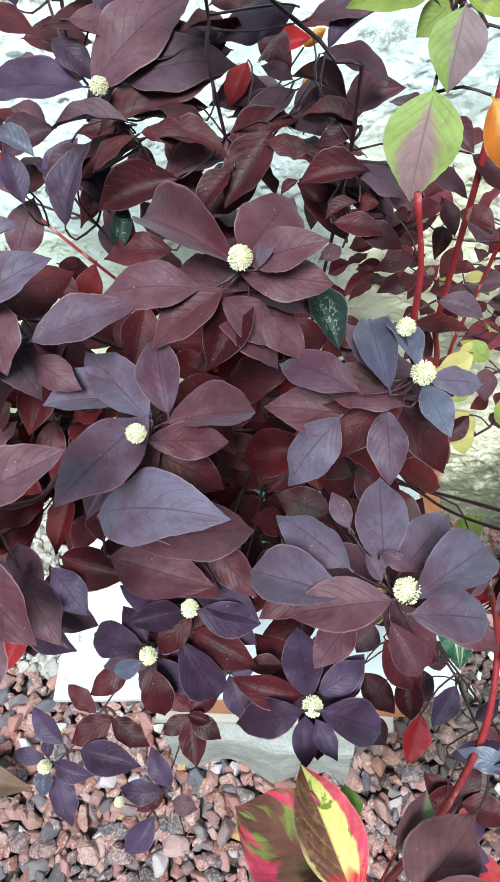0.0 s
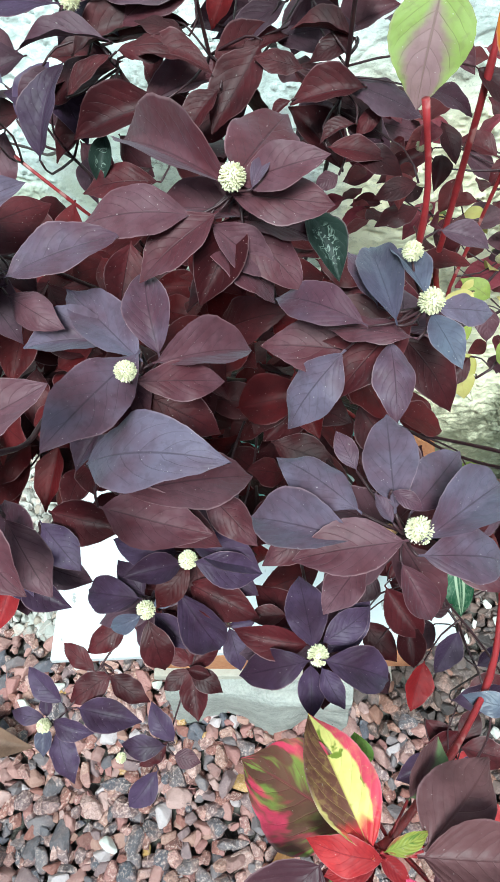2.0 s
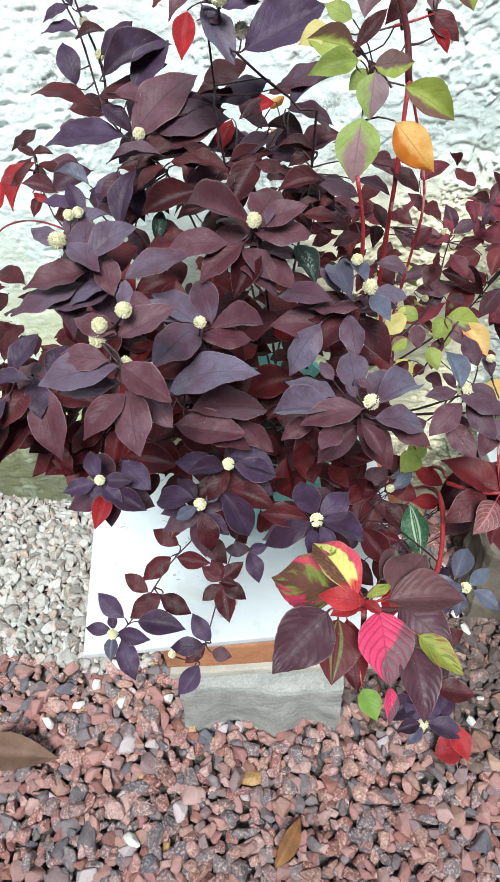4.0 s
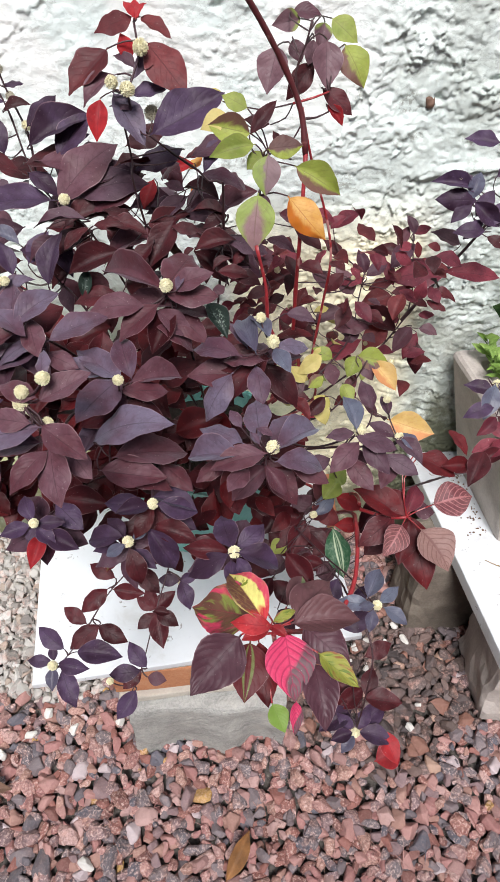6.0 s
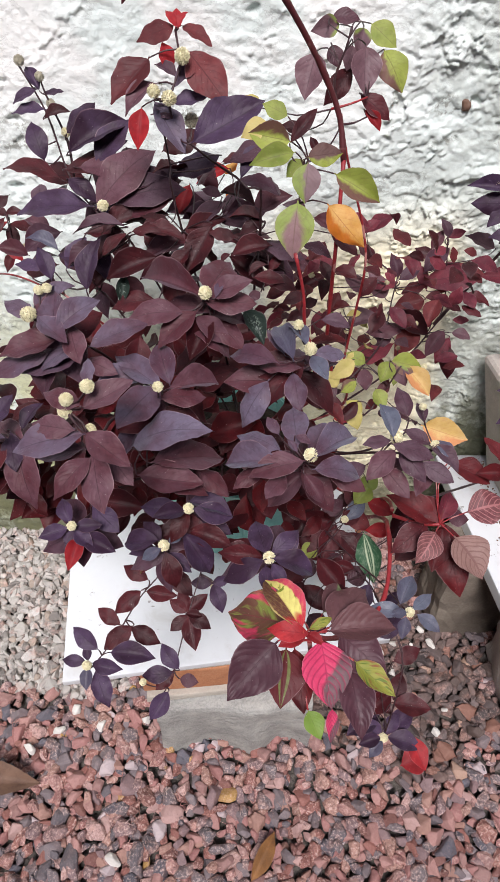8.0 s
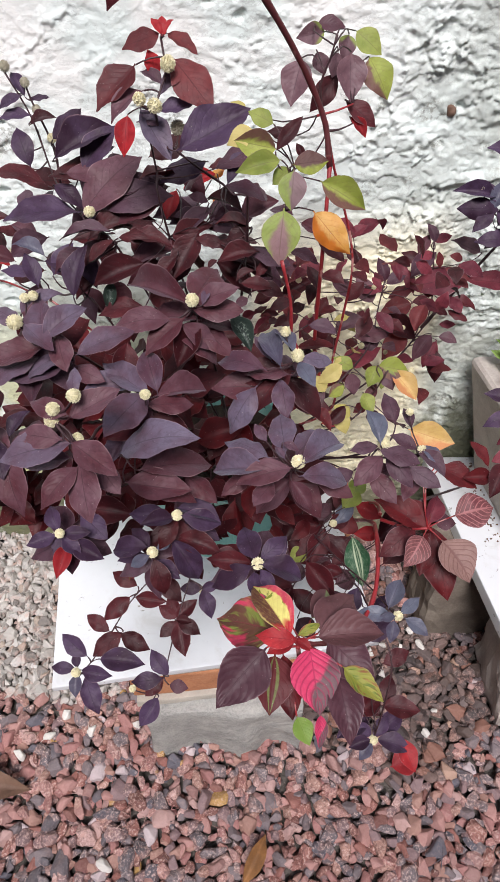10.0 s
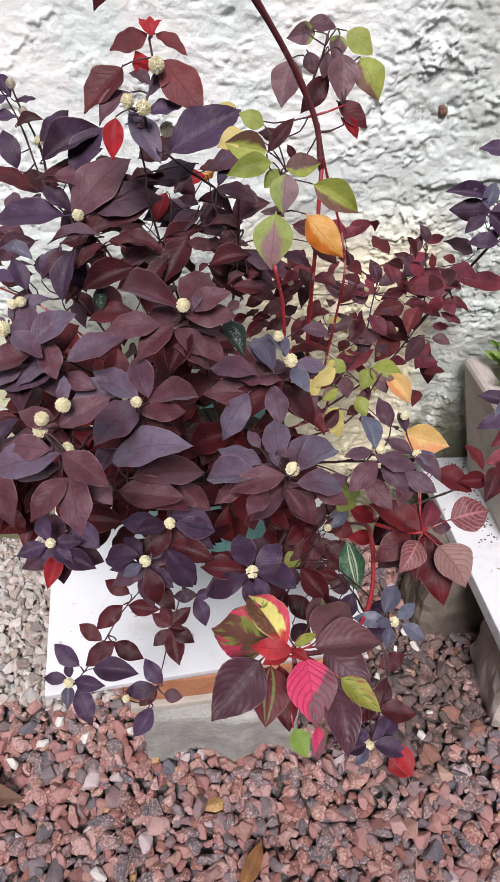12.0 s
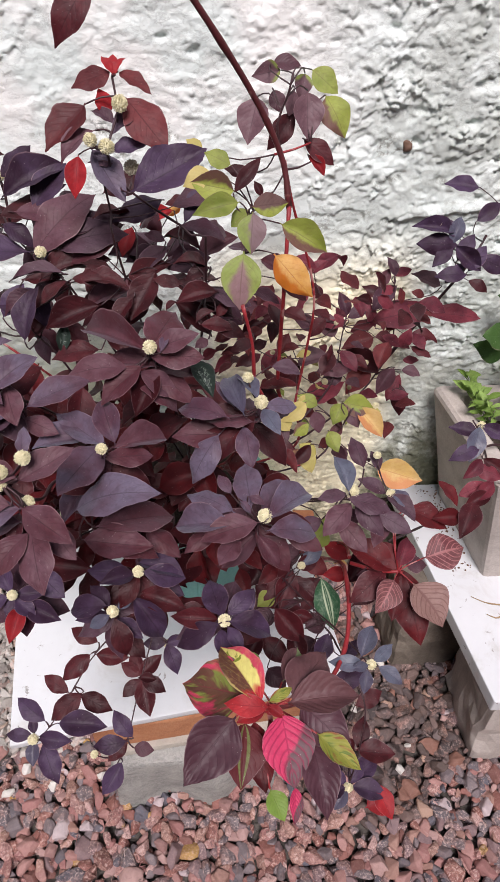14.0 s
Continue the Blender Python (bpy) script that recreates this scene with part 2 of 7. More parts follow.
LEAF = {
    "d": leaf_material("plum_leaf", (0.048, 0.012, 0.022), (0.092, 0.050, 0.070), (0.015, 0.005, 0.009), fuzz=0.10),
    "a": leaf_material("mauve_leaf", (0.066, 0.012, 0.018), (0.112, 0.050, 0.066), (0.020, 0.005, 0.008), fuzz=0.10),
    # Maroon and deep red (j) are darkened to carry shade inside the bush.
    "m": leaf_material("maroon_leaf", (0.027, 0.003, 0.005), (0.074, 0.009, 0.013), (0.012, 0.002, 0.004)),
    "M": leaf_material("crimson_leaf", (0.10, 0.017, 0.029), (0.23, 0.042, 0.060), (0.035, 0.007, 0.012), glow=0.3),
    # Tones b and D put the sky's bluish sheen into the leaf colour.
    "b": leaf_material("sky_sheen_slate_leaf", (0.065, 0.054, 0.086), (0.106, 0.119, 0.160), (0.026, 0.020, 0.036), rough=0.42, fuzz=0.12),
    "D": leaf_material("sky_sheen_plum_leaf", (0.074, 0.028, 0.044), (0.121, 0.097, 0.143), (0.017, 0.007, 0.012), fuzz=0.14),
    "p": leaf_material("indigo_leaf", (0.028, 0.010, 0.024), (0.064, 0.036, 0.078), (0.011, 0.004, 0.011), fuzz=0.06),
    "c": leaf_material("dusky_mauve_leaf", (0.105, 0.052, 0.066), (0.17, 0.092, 0.108), (0.055, 0.022, 0.03), rough=0.48, glow=0.2),
    "l": leaf_material("lime_mauve_leaf", (0.24, 0.29, 0.045), (0.36, 0.41, 0.09), (0.20, 0.17, 0.06), "flank", (0.17, 0.085, 0.07), glow=0.3),
    "i": leaf_material("brown_lime_leaf", (0.10, 0.05, 0.045), (0.15, 0.075, 0.06), (0.07, 0.03, 0.03), "flank", (0.27, 0.32, 0.05), glow=0.25),
    "u": leaf_material("two_tone_leaf", (0.19, 0.12, 0.14), (0.24, 0.16, 0.17), (0.15, 0.11, 0.09), "flank", (0.25, 0.32, 0.08), glow=0.25),
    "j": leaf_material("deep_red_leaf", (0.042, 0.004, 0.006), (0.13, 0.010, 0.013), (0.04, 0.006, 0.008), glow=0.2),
    "r": leaf_material("scarlet_leaf", (0.22, 0.014, 0.018), (0.50, 0.030, 0.036), (0.16, 0.01, 0.02), glow=0.3),
    "g": leaf_material("lime_leaf", (0.15, 0.20, 0.035), (0.33, 0.38, 0.09), (0.16, 0.12, 0.06), glow=0.3),
    "y": leaf_material("yellow_leaf", (0.42, 0.38, 0.10), (0.62, 0.52, 0.20), (0.45, 0.33, 0.12), glow=0.3),
    "o": leaf_material("orange_leaf", (0.62, 0.29, 0.05), (0.74, 0.47, 0.17), (0.50, 0.16, 0.05), "flank", (0.56, 0.17, 0.02), glow=0.3),
    "e": leaf_material("mauve_green_leaf", (0.085, 0.040, 0.052), (0.135, 0.072, 0.085), (0.06, 0.025, 0.03), "rim", (0.20, 0.25, 0.06), (1.3, 0, 0)),
    "f": leaf_material("mauve_lime_leaf", (0.22, 0.12, 0.14), (0.28, 0.17, 0.17), (0.16, 0.10, 0.08), "rim", (0.26, 0.33, 0.08), (0.62, 0, 0), glow=0.25),
    "v": leaf_material("calico_leaf", (0.085, 0.038, 0.026), (0.130, 0.060, 0.036), (0.16, 0.03, 0.04), "patch", (0.20, 0.28, 0.05), (0.60, 0.04, 0.11), glow=0.2),
    "w": leaf_material("yellow_calico_leaf", (0.14, 0.05, 0.04), (0.17, 0.08, 0.05), (0.55, 0.40, 0.12), "half", (0.78, 0.72, 0.22), (0.62, 0.07, 0.12), glow=0.25),
    "k": leaf_material("pink_calico_leaf", (0.11, 0.06, 0.07), (0.14, 0.08, 0.09), (0.30, 0.02, 0.07), "flush", accent_b=(0.60, 0.05, 0.13), glow=0.2),
    "G": leaf_material("mauve_and_green_leaf", (0.10, 0.045, 0.05), (0.14, 0.065, 0.07), (0.10, 0.04, 0.05), "flank", (0.15, 0.21, 0.09), glow=0.2),
    "R": leaf_material("russet_red_leaf", (0.085, 0.014, 0.017), (0.18, 0.036, 0.038), (0.05, 0.01, 0.012), glow=0.3),
    "n": leaf_material("brown_mauve_leaf", (0.056, 0.021, 0.030), (0.088, 0.035, 0.047), (0.03, 0.01, 0.016), "ridged", rough=0.5),
    "B": leaf_material("russet_mauve_leaf", (0.092, 0.038, 0.043), (0.135, 0.060, 0.064), (0.06, 0.02, 0.02), "ridged", rough=0.5, glow=0.2),
    "x": leaf_material("dark_calico_leaf", (0.09, 0.012, 0.016), (0.13, 0.02, 0.024), (0.10, 0.02, 0.02), "stripe", (0.14, 0.16, 0.05), glow=0.2),
    "Z": leaf_material("faded_veined_leaf", (0.221, 0.122, 0.108), (0.289, 0.173, 0.151), (0.145, 0.065, 0.058), "veined", rough=0.55, glow=0.2),
    "Y": leaf_material("mottled_yellow_leaf", (0.22, 0.26, 0.04), (0.38, 0.34, 0.07), (0.16, 0.18, 0.04), "patch", (0.06, 0.14, 0.02), (0.26, 0.04, 0.03), glow=0.25),
    "h": leaf_material("leaf_green_leaf", (0.12, 0.22, 0.03), (0.20, 0.32, 0.06), (0.22, 0.28, 0.08), glow=0.25),
    "z": leaf_material("rose_veined_leaf", (0.13, 0.035, 0.042), (0.17, 0.075, 0.075), (0.48, 0.20, 0.20), "veined", rough=0.5, glow=0.2),
    "s": leaf_material("striped_green_leaf", (0.015, 0.06, 0.03), (0.025, 0.09, 0.04), (0.30, 0.36, 0.24), "stripe", (0.35, 0.42, 0.28), glow=0.1),
    "P": leaf_material("peach_leaf", (0.66, 0.44, 0.14), (0.76, 0.56, 0.28), (0.55, 0.25, 0.10), "flank", (0.66, 0.30, 0.13), glow=0.3),
    "T": leaf_material("dark_green_leaf", (0.012, 0.022, 0.017), (0.022, 0.036, 0.028), (0.04, 0.06, 0.05), "scribble", (0.22, 0.27, 0.23), glow=0.08),
    "Q": leaf_material("broad_green_leaf", (0.03, 0.075, 0.018), (0.06, 0.13, 0.03), (0.06, 0.13, 0.04), glow=0.15),
    "q": leaf_material("planter_leaf", (0.16, 0.27, 0.05), (0.31, 0.46, 0.12), (0.10, 0.2, 0.05), glow=0.2),
}


def bark_material(name, low, high, ring):
    m, t, p = nodes_of(name)
    n = Net(t)
    where = n.place()
    c = n.mix(n.noise(160, 4, 0.6, where), low, high)
    c = n.mix(n.math("MULTIPLY", n.step(n.noise(60, 2, 0.5, where), 0.6, 0.66), 0.5), c, ring)
    n.put(c, p.inputs["Base Color"])
    p.inputs["Roughness"].default_value = 0.5
    n.bump(n.noise(500, 3, 0.6, where), 0.4, 0.001, p)
    return m


BARK = {
    "d": bark_material("dark_bark", (0.020, 0.008, 0.012), (0.060, 0.022, 0.026), (0.07, 0.03, 0.03)),
    "g": bark_material("green_stalk", (0.06, 0.12, 0.02), (0.12, 0.20, 0.05), (0.16, 0.18, 0.06)),
    "m": bark_material("maroon_bark", (0.045, 0.010, 0.012), (0.13, 0.020, 0.024), (0.30, 0.15, 0.13)),
    "r": bark_material("red_bark", (0.12, 0.011, 0.015), (0.40, 0.027, 0.033), (0.62, 0.36, 0.33)),
}

paint, pt, pp = nodes_of("rough_white_limewash")
n = Net(pt)
where = n.place()
px, py, pz = n.split(where)
patch, grit, stain = n.noise(7, 6, 0.65, where), n.noise(260, 4, 0.7, where), n.noise(16, 5, 0.7, where, 0.8)
wall_colour = n.mix(n.step(patch, 0.40, 0.66), (0.82, 0.895, 0.86), (0.735, 0.825, 0.79))
# Upper wall whitened: the bright light there is put into the colour.
lighter = n.math("MULTIPLY", n.math("MULTIPLY", n.step(px, 0.50, 0.34), n.step(pz, 0.80, 0.96)), n.step(n.noise(6, 4, 0.6, where), 0.36, 0.52))
wall_colour = n.mix(n.math("MULTIPLY", lighter, 0.8), wall_colour, (0.92, 0.925, 0.89))
wall_colour = n.mix(n.math("MULTIPLY", n.step(stain, 0.60, 0.78), 0.3), wall_colour, (0.34, 0.35, 0.31))
wall_colour = n.mix(n.math("MULTIPLY", n.step(grit, 0.62, 0.74), 0.10), wall_colour, (0.16, 0.16, 0.15))
damp_and_shade = n.math("ADD", n.math("MULTIPLY", n.noise(5, 5, 0.65, where), 0.9), n.math("MULTIPLY", n.step(pz, 0.75, 0.05), 0.42))
wall_colour = n.mix(n.math("MULTIPLY", n.step(damp_and_shade, 0.66, 0.86), 0.75), wall_colour, (0.30, 0.32, 0.15))
algae = n.math("MULTIPLY", n.math("MULTIPLY", n.step(pz, 0.80, 0.35), n.step(px, 0.40, 0.05)), n.step(n.noise(11, 5, 0.65, where), 0.36, 0.60))
wall_colour = n.mix(n.math("MULTIPLY", algae, 0.8), wall_colour, (0.50, 0.51, 0.24))
dirt = n.math("MULTIPLY", n.math("MULTIPLY", n.step(pz, 0.80, 0.42), n.step(px, 0.50, 0.62)), n.step(n.noise(13, 5, 0.65, where), 0.34, 0.62))
wall_colour = n.mix(n.math("MULTIPLY", dirt, 0.6), wall_colour, (0.30, 0.29, 0.20))
grime = n.math("MULTIPLY", n.step(px, 0.30, 0.62), n.step(n.noise(10, 6, 0.7, where, 0.5), 0.36, 0.60))
wall_colour = n.mix(n.math("MULTIPLY", grime, 0.62), wall_colour, (0.335, 0.365, 0.32))
# Cream paint low on the wall, paled further to stand for sunlight.
cream = n.math("MULTIPLY", n.math("MULTIPLY", n.step(pz, 0.80, 0.66), n.step(n.math("ABSOLUTE", n.math("SUBTRACT", px, 0.42)), 0.19, 0.12)), n.step(n.noise(14, 4, 0.6, where), 0.22, 0.42))
wall_colour = n.mix(cream, wall_colour, (0.93, 0.88, 0.64))
moss = n.math("ADD", n.math("MULTIPLY", n.noise(22, 5, 0.7, where), 0.6), n.math("MULTIPLY", n.step(pz, n.math("MULTIPLY_ADD", n.step(px, 0.52, 0.62), 0.18, 0.44), n.math("MULTIPLY_ADD", n.step(px, 0.52, 0.62), 0.18, 0.08)), 0.5))
wall_colour = n.mix(n.math("MULTIPLY", n.step(moss, 0.62, 0.80), 0.85), wall_colour, (0.085, 0.090, 0.045))
stretched = n.node("ShaderNodeMapping")
n.put(where, stretched.inputs[0])
stretched.inputs["Scale"].default_value = (1.0, 1.0, 2.4)
lichen = n.math("MULTIPLY", n.step(n.noise(8, 4, 0.6, stretched.outputs[0], 0.4), 0.56, 0.68), n.step(n.noise(95, 4, 0.75, where), 0.46, 0.60))
wall_colour = n.mix(n.math("MULTIPLY", lichen, n.math("MULTIPLY_ADD", cream, -0.6, 0.7)), wall_colour, (0.15, 0.145, 0.11))
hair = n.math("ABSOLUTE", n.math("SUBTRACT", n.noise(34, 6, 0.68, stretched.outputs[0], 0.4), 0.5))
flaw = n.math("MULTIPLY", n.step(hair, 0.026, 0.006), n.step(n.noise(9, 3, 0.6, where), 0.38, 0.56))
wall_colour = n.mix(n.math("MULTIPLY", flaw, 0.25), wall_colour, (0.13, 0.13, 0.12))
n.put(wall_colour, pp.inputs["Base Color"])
pp.inputs["Roughness"].default_value = 0.85
n.bump(n.math("ADD", grit, n.math("MULTIPLY", n.noise(90, 5, 0.65, where), 1.6)), 0.35, 0.004, pp)

CONCRETE = rough_material("grey_cement", ((0.30, (0.30, 0.265, 0.24)), (0.52, (0.46, 0.415, 0.38)), (0.72, (0.58, 0.53, 0.49))), 14, 0.9, 220, 0.5, 0.002)
# Darker cement tone that puts the slab's shade into the block colour.
SHADED_CEMENT = rough_material("shaded_cement", ((0.30, (0.085, 0.07, 0.055)), (0.52, (0.15, 0.125, 0.10)), (0.72, (0.24, 0.21, 0.17))), 14, 0.9, 200, 0.5, 0.002)
GREY_STONE = rough_material("grey_banded_stone", ((0.32, (0.19, 0.19, 0.178)), (0.5, (0.30, 0.302, 0.284)), (0.66, (0.42, 0.415, 0.385))), 30, 0.75, 300, 0.7, 0.003)
stone_net = Net(GREY_STONE.node_tree)
stone_shader = GREY_STONE.node_tree.nodes["Principled BSDF"]
_, sy_, sz_ = stone_net.split(stone_net.place())
wander = stone_net.math("MULTIPLY_ADD", stone_net.noise(15, 5, 0.65, stone_net.place(), 1.0), 9.0, stone_net.math("MULTIPLY", stone_net.math("ADD", sz_, stone_net.math("MULTIPLY", sy_, 0.4)), 55.0))
grain_line = stone_net.step(stone_net.math("ABSOLUTE", stone_net.math("SUBTRACT", stone_net.math("FRACT", wander), 0.5)), 0.34, 0.05)
bed_colour = stone_shader.inputs["Base Color"].links[0].from_socket
stone_net.put(stone_net.mix(stone_net.math("MULTIPLY", grain_line, 0.30), bed_colour, (0.46, 0.45, 0.42)), stone_shader.inputs["Base Color"])
stone_net.bump(stone_net.math("ADD", stone_net.math("MULTIPLY", grain_line, 0.25), stone_net.noise(140, 4, 0.7, stone_net.place())), 0.7, 0.003, stone_shader)
CLAY = rough_material("orange_clay_brick", ((0.30, (0.26, 0.10, 0.05)), (0.52, (0.42, 0.18, 0.085)), (0.75, (0.50, 0.28, 0.16))), 20, 0.9, 260, 0.6, 0.002)
MORTAR = rough_material("pale_mortar", ((0.30, (0.34, 0.31, 0.26)), (0.7, (0.52, 0.48, 0.42))), 24, 0.95, 260, 0.7, 0.003)
TILE = rough_material("white_glazed_tile", ((0.20, (0.51, 0.53, 0.55)), (0.45, (0.635, 0.66, 0.685)), (0.80, (0.68, 0.71, 0.735))), 6, 0.32, 60, 0.08, 0.0006)
tile_net = Net(TILE.node_tree)
spot_mask = tile_net.math("MULTIPLY", tile_net.step(tile_net.noise(70, 3, 0.6, tile_net.place(), 0.5), 0.66, 0.72), 0.7)
smear = tile_net.math("MULTIPLY", tile_net.step(tile_net.noise(13, 5, 0.7, tile_net.place(), 0.6), 0.50, 0.75), 0.36)
clean = TILE.node_tree.nodes["Principled BSDF"].inputs["Base Color"].links[0].from_socket
soiled = tile_net.mix(spot_mask, tile_net.mix(smear, clean, (0.36, 0.33, 0.28)), (0.16, 0.14, 0.12))
tile_net.put(soiled, TILE.node_tree.nodes["Principled BSDF"].inputs["Base Color"])
SOIL = rough_material("dark_potting_soil", ((0.3, (0.018, 0.012, 0.009)), (0.7, (0.07, 0.05, 0.035))), 60, 0.95, 300, 1.0, 0.006)
DUST = rough_material("gravel_dust", ((0.3, (0.075, 0.068, 0.060)), (0.7, (0.225, 0.195, 0.173))), 30, 0.95, 200, 1.0, 0.006)
TEAL = rough_material("teal_plastic", ((0.3, (0.16, 0.44, 0.39)), (0.55, (0.26, 0.58, 0.51)), (0.8, (0.48, 0.68, 0.62))), 12, 0.45, 200, 0.15, 0.001)
BROWN = rough_material("damp_brown_leaf", ((0.3, (0.085, 0.045, 0.03)), (0.7, (0.20, 0.115, 0.075))), 40, 0.7, 300, 0.4, 0.002)
DRY = rough_material("dry_brown_leaf", ((0.3, (0.16, 0.075, 0.03)), (0.7, (0.36, 0.17, 0.055))), 40, 0.7, 300, 0.4, 0.002)
STRAW = rough_material("dry_straw", ((0.3, (0.22, 0.14, 0.07)), (0.7, (0.42, 0.30, 0.16))), 60, 0.8, 400, 0.3, 0.001)
FLORET = {
    "c": rough_material("cream_florets", ((0.3, (0.54, 0.50, 0.28)), (0.7, (0.82, 0.78, 0.58))), 200, 0.7, 900, 0.2, 0.0005),
    "p": rough_material("dull_florets", ((0.3, (0.40, 0.37, 0.28)), (0.7, (0.56, 0.53, 0.42))), 200, 0.8, 900, 0.2, 0.0005),
    "h": rough_material("withered_florets", ((0.3, (0.45, 0.25, 0.11)), (0.7, (0.66, 0.45, 0.24))), 200, 0.8, 900, 0.2, 0.0005),
}
PINK_GRAVEL = stone_material("mixed_granite_gravel", (
    (0.0, (0.329, 0.156, 0.144)), (0.10, (0.178, 0.147, 0.155)), (0.19, (0.272, 0.114, 0.094)), (0.28, (0.226, 0.151, 0.155)),
    (0.38, (0.395, 0.213, 0.192)), (0.48, (0.127, 0.112, 0.125)), (0.56, (0.309, 0.175, 0.160)), (0.65, (0.188, 0.156, 0.165)), (0.72, (0.356, 0.203, 0.165)),
    (0.79, (0.442, 0.283, 0.261)), (0.87, (0.197, 0.087, 0.074)), (0.93, (0.112, 0.108, 0.131)), (0.965, (0.507, 0.426, 0.437)), (0.985, (0.448, 0.269, 0.090))), 0.6, 0.5)
# Dark grey stones, deepened to put the plinths' and bush's shade into colour.
GREY_GRAVEL = stone_material("shaded_slate_gravel", (
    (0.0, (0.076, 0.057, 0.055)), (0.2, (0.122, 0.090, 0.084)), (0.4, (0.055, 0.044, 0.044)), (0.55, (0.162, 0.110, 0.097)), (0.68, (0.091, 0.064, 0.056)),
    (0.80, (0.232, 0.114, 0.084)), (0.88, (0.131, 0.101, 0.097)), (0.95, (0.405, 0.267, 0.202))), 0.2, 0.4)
PALE_GRAVEL = stone_material("pale_limestone_gravel", (
    (0.0, (0.40, 0.385, 0.36)), (0.2, (0.50, 0.485, 0.455)), (0.42, (0.32, 0.305, 0.28)), (0.60, (0.45, 0.43, 0.40)), (0.80, (0.22, 0.205, 0.19)), (0.90, (0.36, 0.30, 0.25)), (0.96, (0.56, 0.545, 0.52))), 0.25, 0.25)
WHITE_STONE = rough_material("white_pebble", ((0.3, (0.52, 0.50, 0.46)), (0.7, (0.74, 0.72, 0.68))), 40, 0.6, 300, 0.3, 0.002)


# ---- building helpers ----
def mesh_of(name, bm, material, smooth=True):
    me = bpy.data.meshes.new(name)
    bm.to_mesh(me)
    bm.free()
    me.materials.append(material)
    if smooth:
        me.polygons.foreach_set("use_smooth", [True] * len(me.polygons))
    return me


def base(ob):
    """The place of a thing's foot."""
    p = ob.matrix_basis.translation.copy()
    while ob.parent:
        ob = ob.parent
        p += ob.matrix_basis.translation
    return p


def part(name, bm, material, parent, label="", smooth=False):
    """Links a bmesh, given in world metres, as one mesh under a thing or a part."""
    ob = new(name, mesh_of(name, bm, material, smooth))
    if parent is not None:
        ob.parent = parent
        ob.matrix_basis = Matrix.Translation(-base(parent))
    return tagged(ob, label)


def thing(name, at, label, category, group="", kind=""):
    ob = new(name)
    ob.empty_display_size = 0.05
    ob.matrix_basis = Matrix.Translation(at)
    return tagged(ob, label, category, group, kind)


def box(x0, x1, y0, y1, z0, z1, bevel=0.004, rough=0.0, cuts=0, seed=0, turn=0.0, pivot=None):
    """A box with rounded edges; rough shakes a finer skin to make it hand-cast or broken."""
    bm = bmesh.new()
    bmesh.ops.create_cube(bm, size=1.0)
    bmesh.ops.transform(bm, matrix=Matrix.LocRotScale(((x0 + x1) / 2, (y0 + y1) / 2, (z0 + z1) / 2), None, (x1 - x0, y1 - y0, z1 - z0)), verts=bm.verts)
    if bevel:
        bmesh.ops.bevel(bm, geom=bm.edges[:], offset=bevel, segments=2, affect="EDGES", profile=0.6)
    if cuts:
        bmesh.ops.subdivide_edges(bm, edges=bm.edges[:], cuts=cuts, use_grid_fill=True)
    if rough:
        for v in bm.verts:
            v.co += noise.noise_vector(v.co * 18 + Vector((seed, 0, 0))) * rough + noise.noise_vector(v.co * 60) * rough * 0.35
    if turn:
        c = pivot or ((x0 + x1) / 2, (y0 + y1) / 2, 0)
        bmesh.ops.rotate(bm, verts=bm.verts, cent=c, matrix=Matrix.Rotation(radians(turn), 3, "Z"))
    return bm


def tube(bm, points, r0, r1, sides=6):
    """A tapering round shoot through the points, thick end last, with slight nodes."""
    rings = []
    side = Vector((0.83, 0.55, 0.04))
    for i, p in enumerate(points):
        a, b = points[max(i - 1, 0)], points[min(i + 1, len(points) - 1)]
        d = (b - a).normalized()
        side = (side - d * side.dot(d)).normalized()
        up = d.cross(side)
        r = r1 + (r0 - r1) * i / (len(points) - 1)
        r *= 1.0 + (0.22 if i % 5 == 0 else 0.0)
        rings.append([bm.verts.new(p + side * (r * math.cos(k * math.tau / sides)) + up * (r * math.sin(k * math.tau / sides))) for k in range(sides)])
    for a, b in zip(rings, rings[1:]):
        for k in range(sides):
            bm.faces.new((a[k], a[(k + 1) % sides], b[(k + 1) % sides], b[k]))
    bm.faces.new(rings[0][::-1])
    bm.faces.new(rings[-1])


def smooth_line(points, step=0.012):
    """A rounded line through the points (Catmull-Rom)."""
    pts = [Vector(p) for p in points]
    pts = [pts[0] * 2 - pts[1]] + pts + [pts[-1] * 2 - pts[-2]]
    line = []
    for a, b, c, d in zip(pts, pts[1:], pts[2:], pts[3:]):
        k = max(2, int((c - b).length / step))
        for i in range(k):
            s = i / k
            line.append(0.5 * ((2 * b) + (c - a) * s + (2 * a - 5 * b + 4 * c - d) * s * s + (3 * b - a - 3 * c + d) * s ** 3))
    line.append(pts[-2])
    return line


# ---- wall and ground ----
WALL_Y = 0.972


def ledge(x, z, pitch, wander, seed):
    """A broken layer of crust: it bulges towards its lower lip and falls back sharply under it. 0 to 1."""
    bend = noise.fractal(Vector((x * wander, seed, z * wander * 0.8)), 0.55, 2.2, 5)
    phase = z * pitch + bend * 1.5 + seed
    rise = phase - math.floor(phase)
    keep = max(0.0, min(1.0, 3.0 * noise.noise(Vector((x * wander * 1.2 + math.floor(phase) * 3.7, seed * 2.3, z * wander * 0.6))) - 0.15))
    return (1.0 - rise) ** 3.2 * keep * min(1.0, rise / pitch * 300.0)


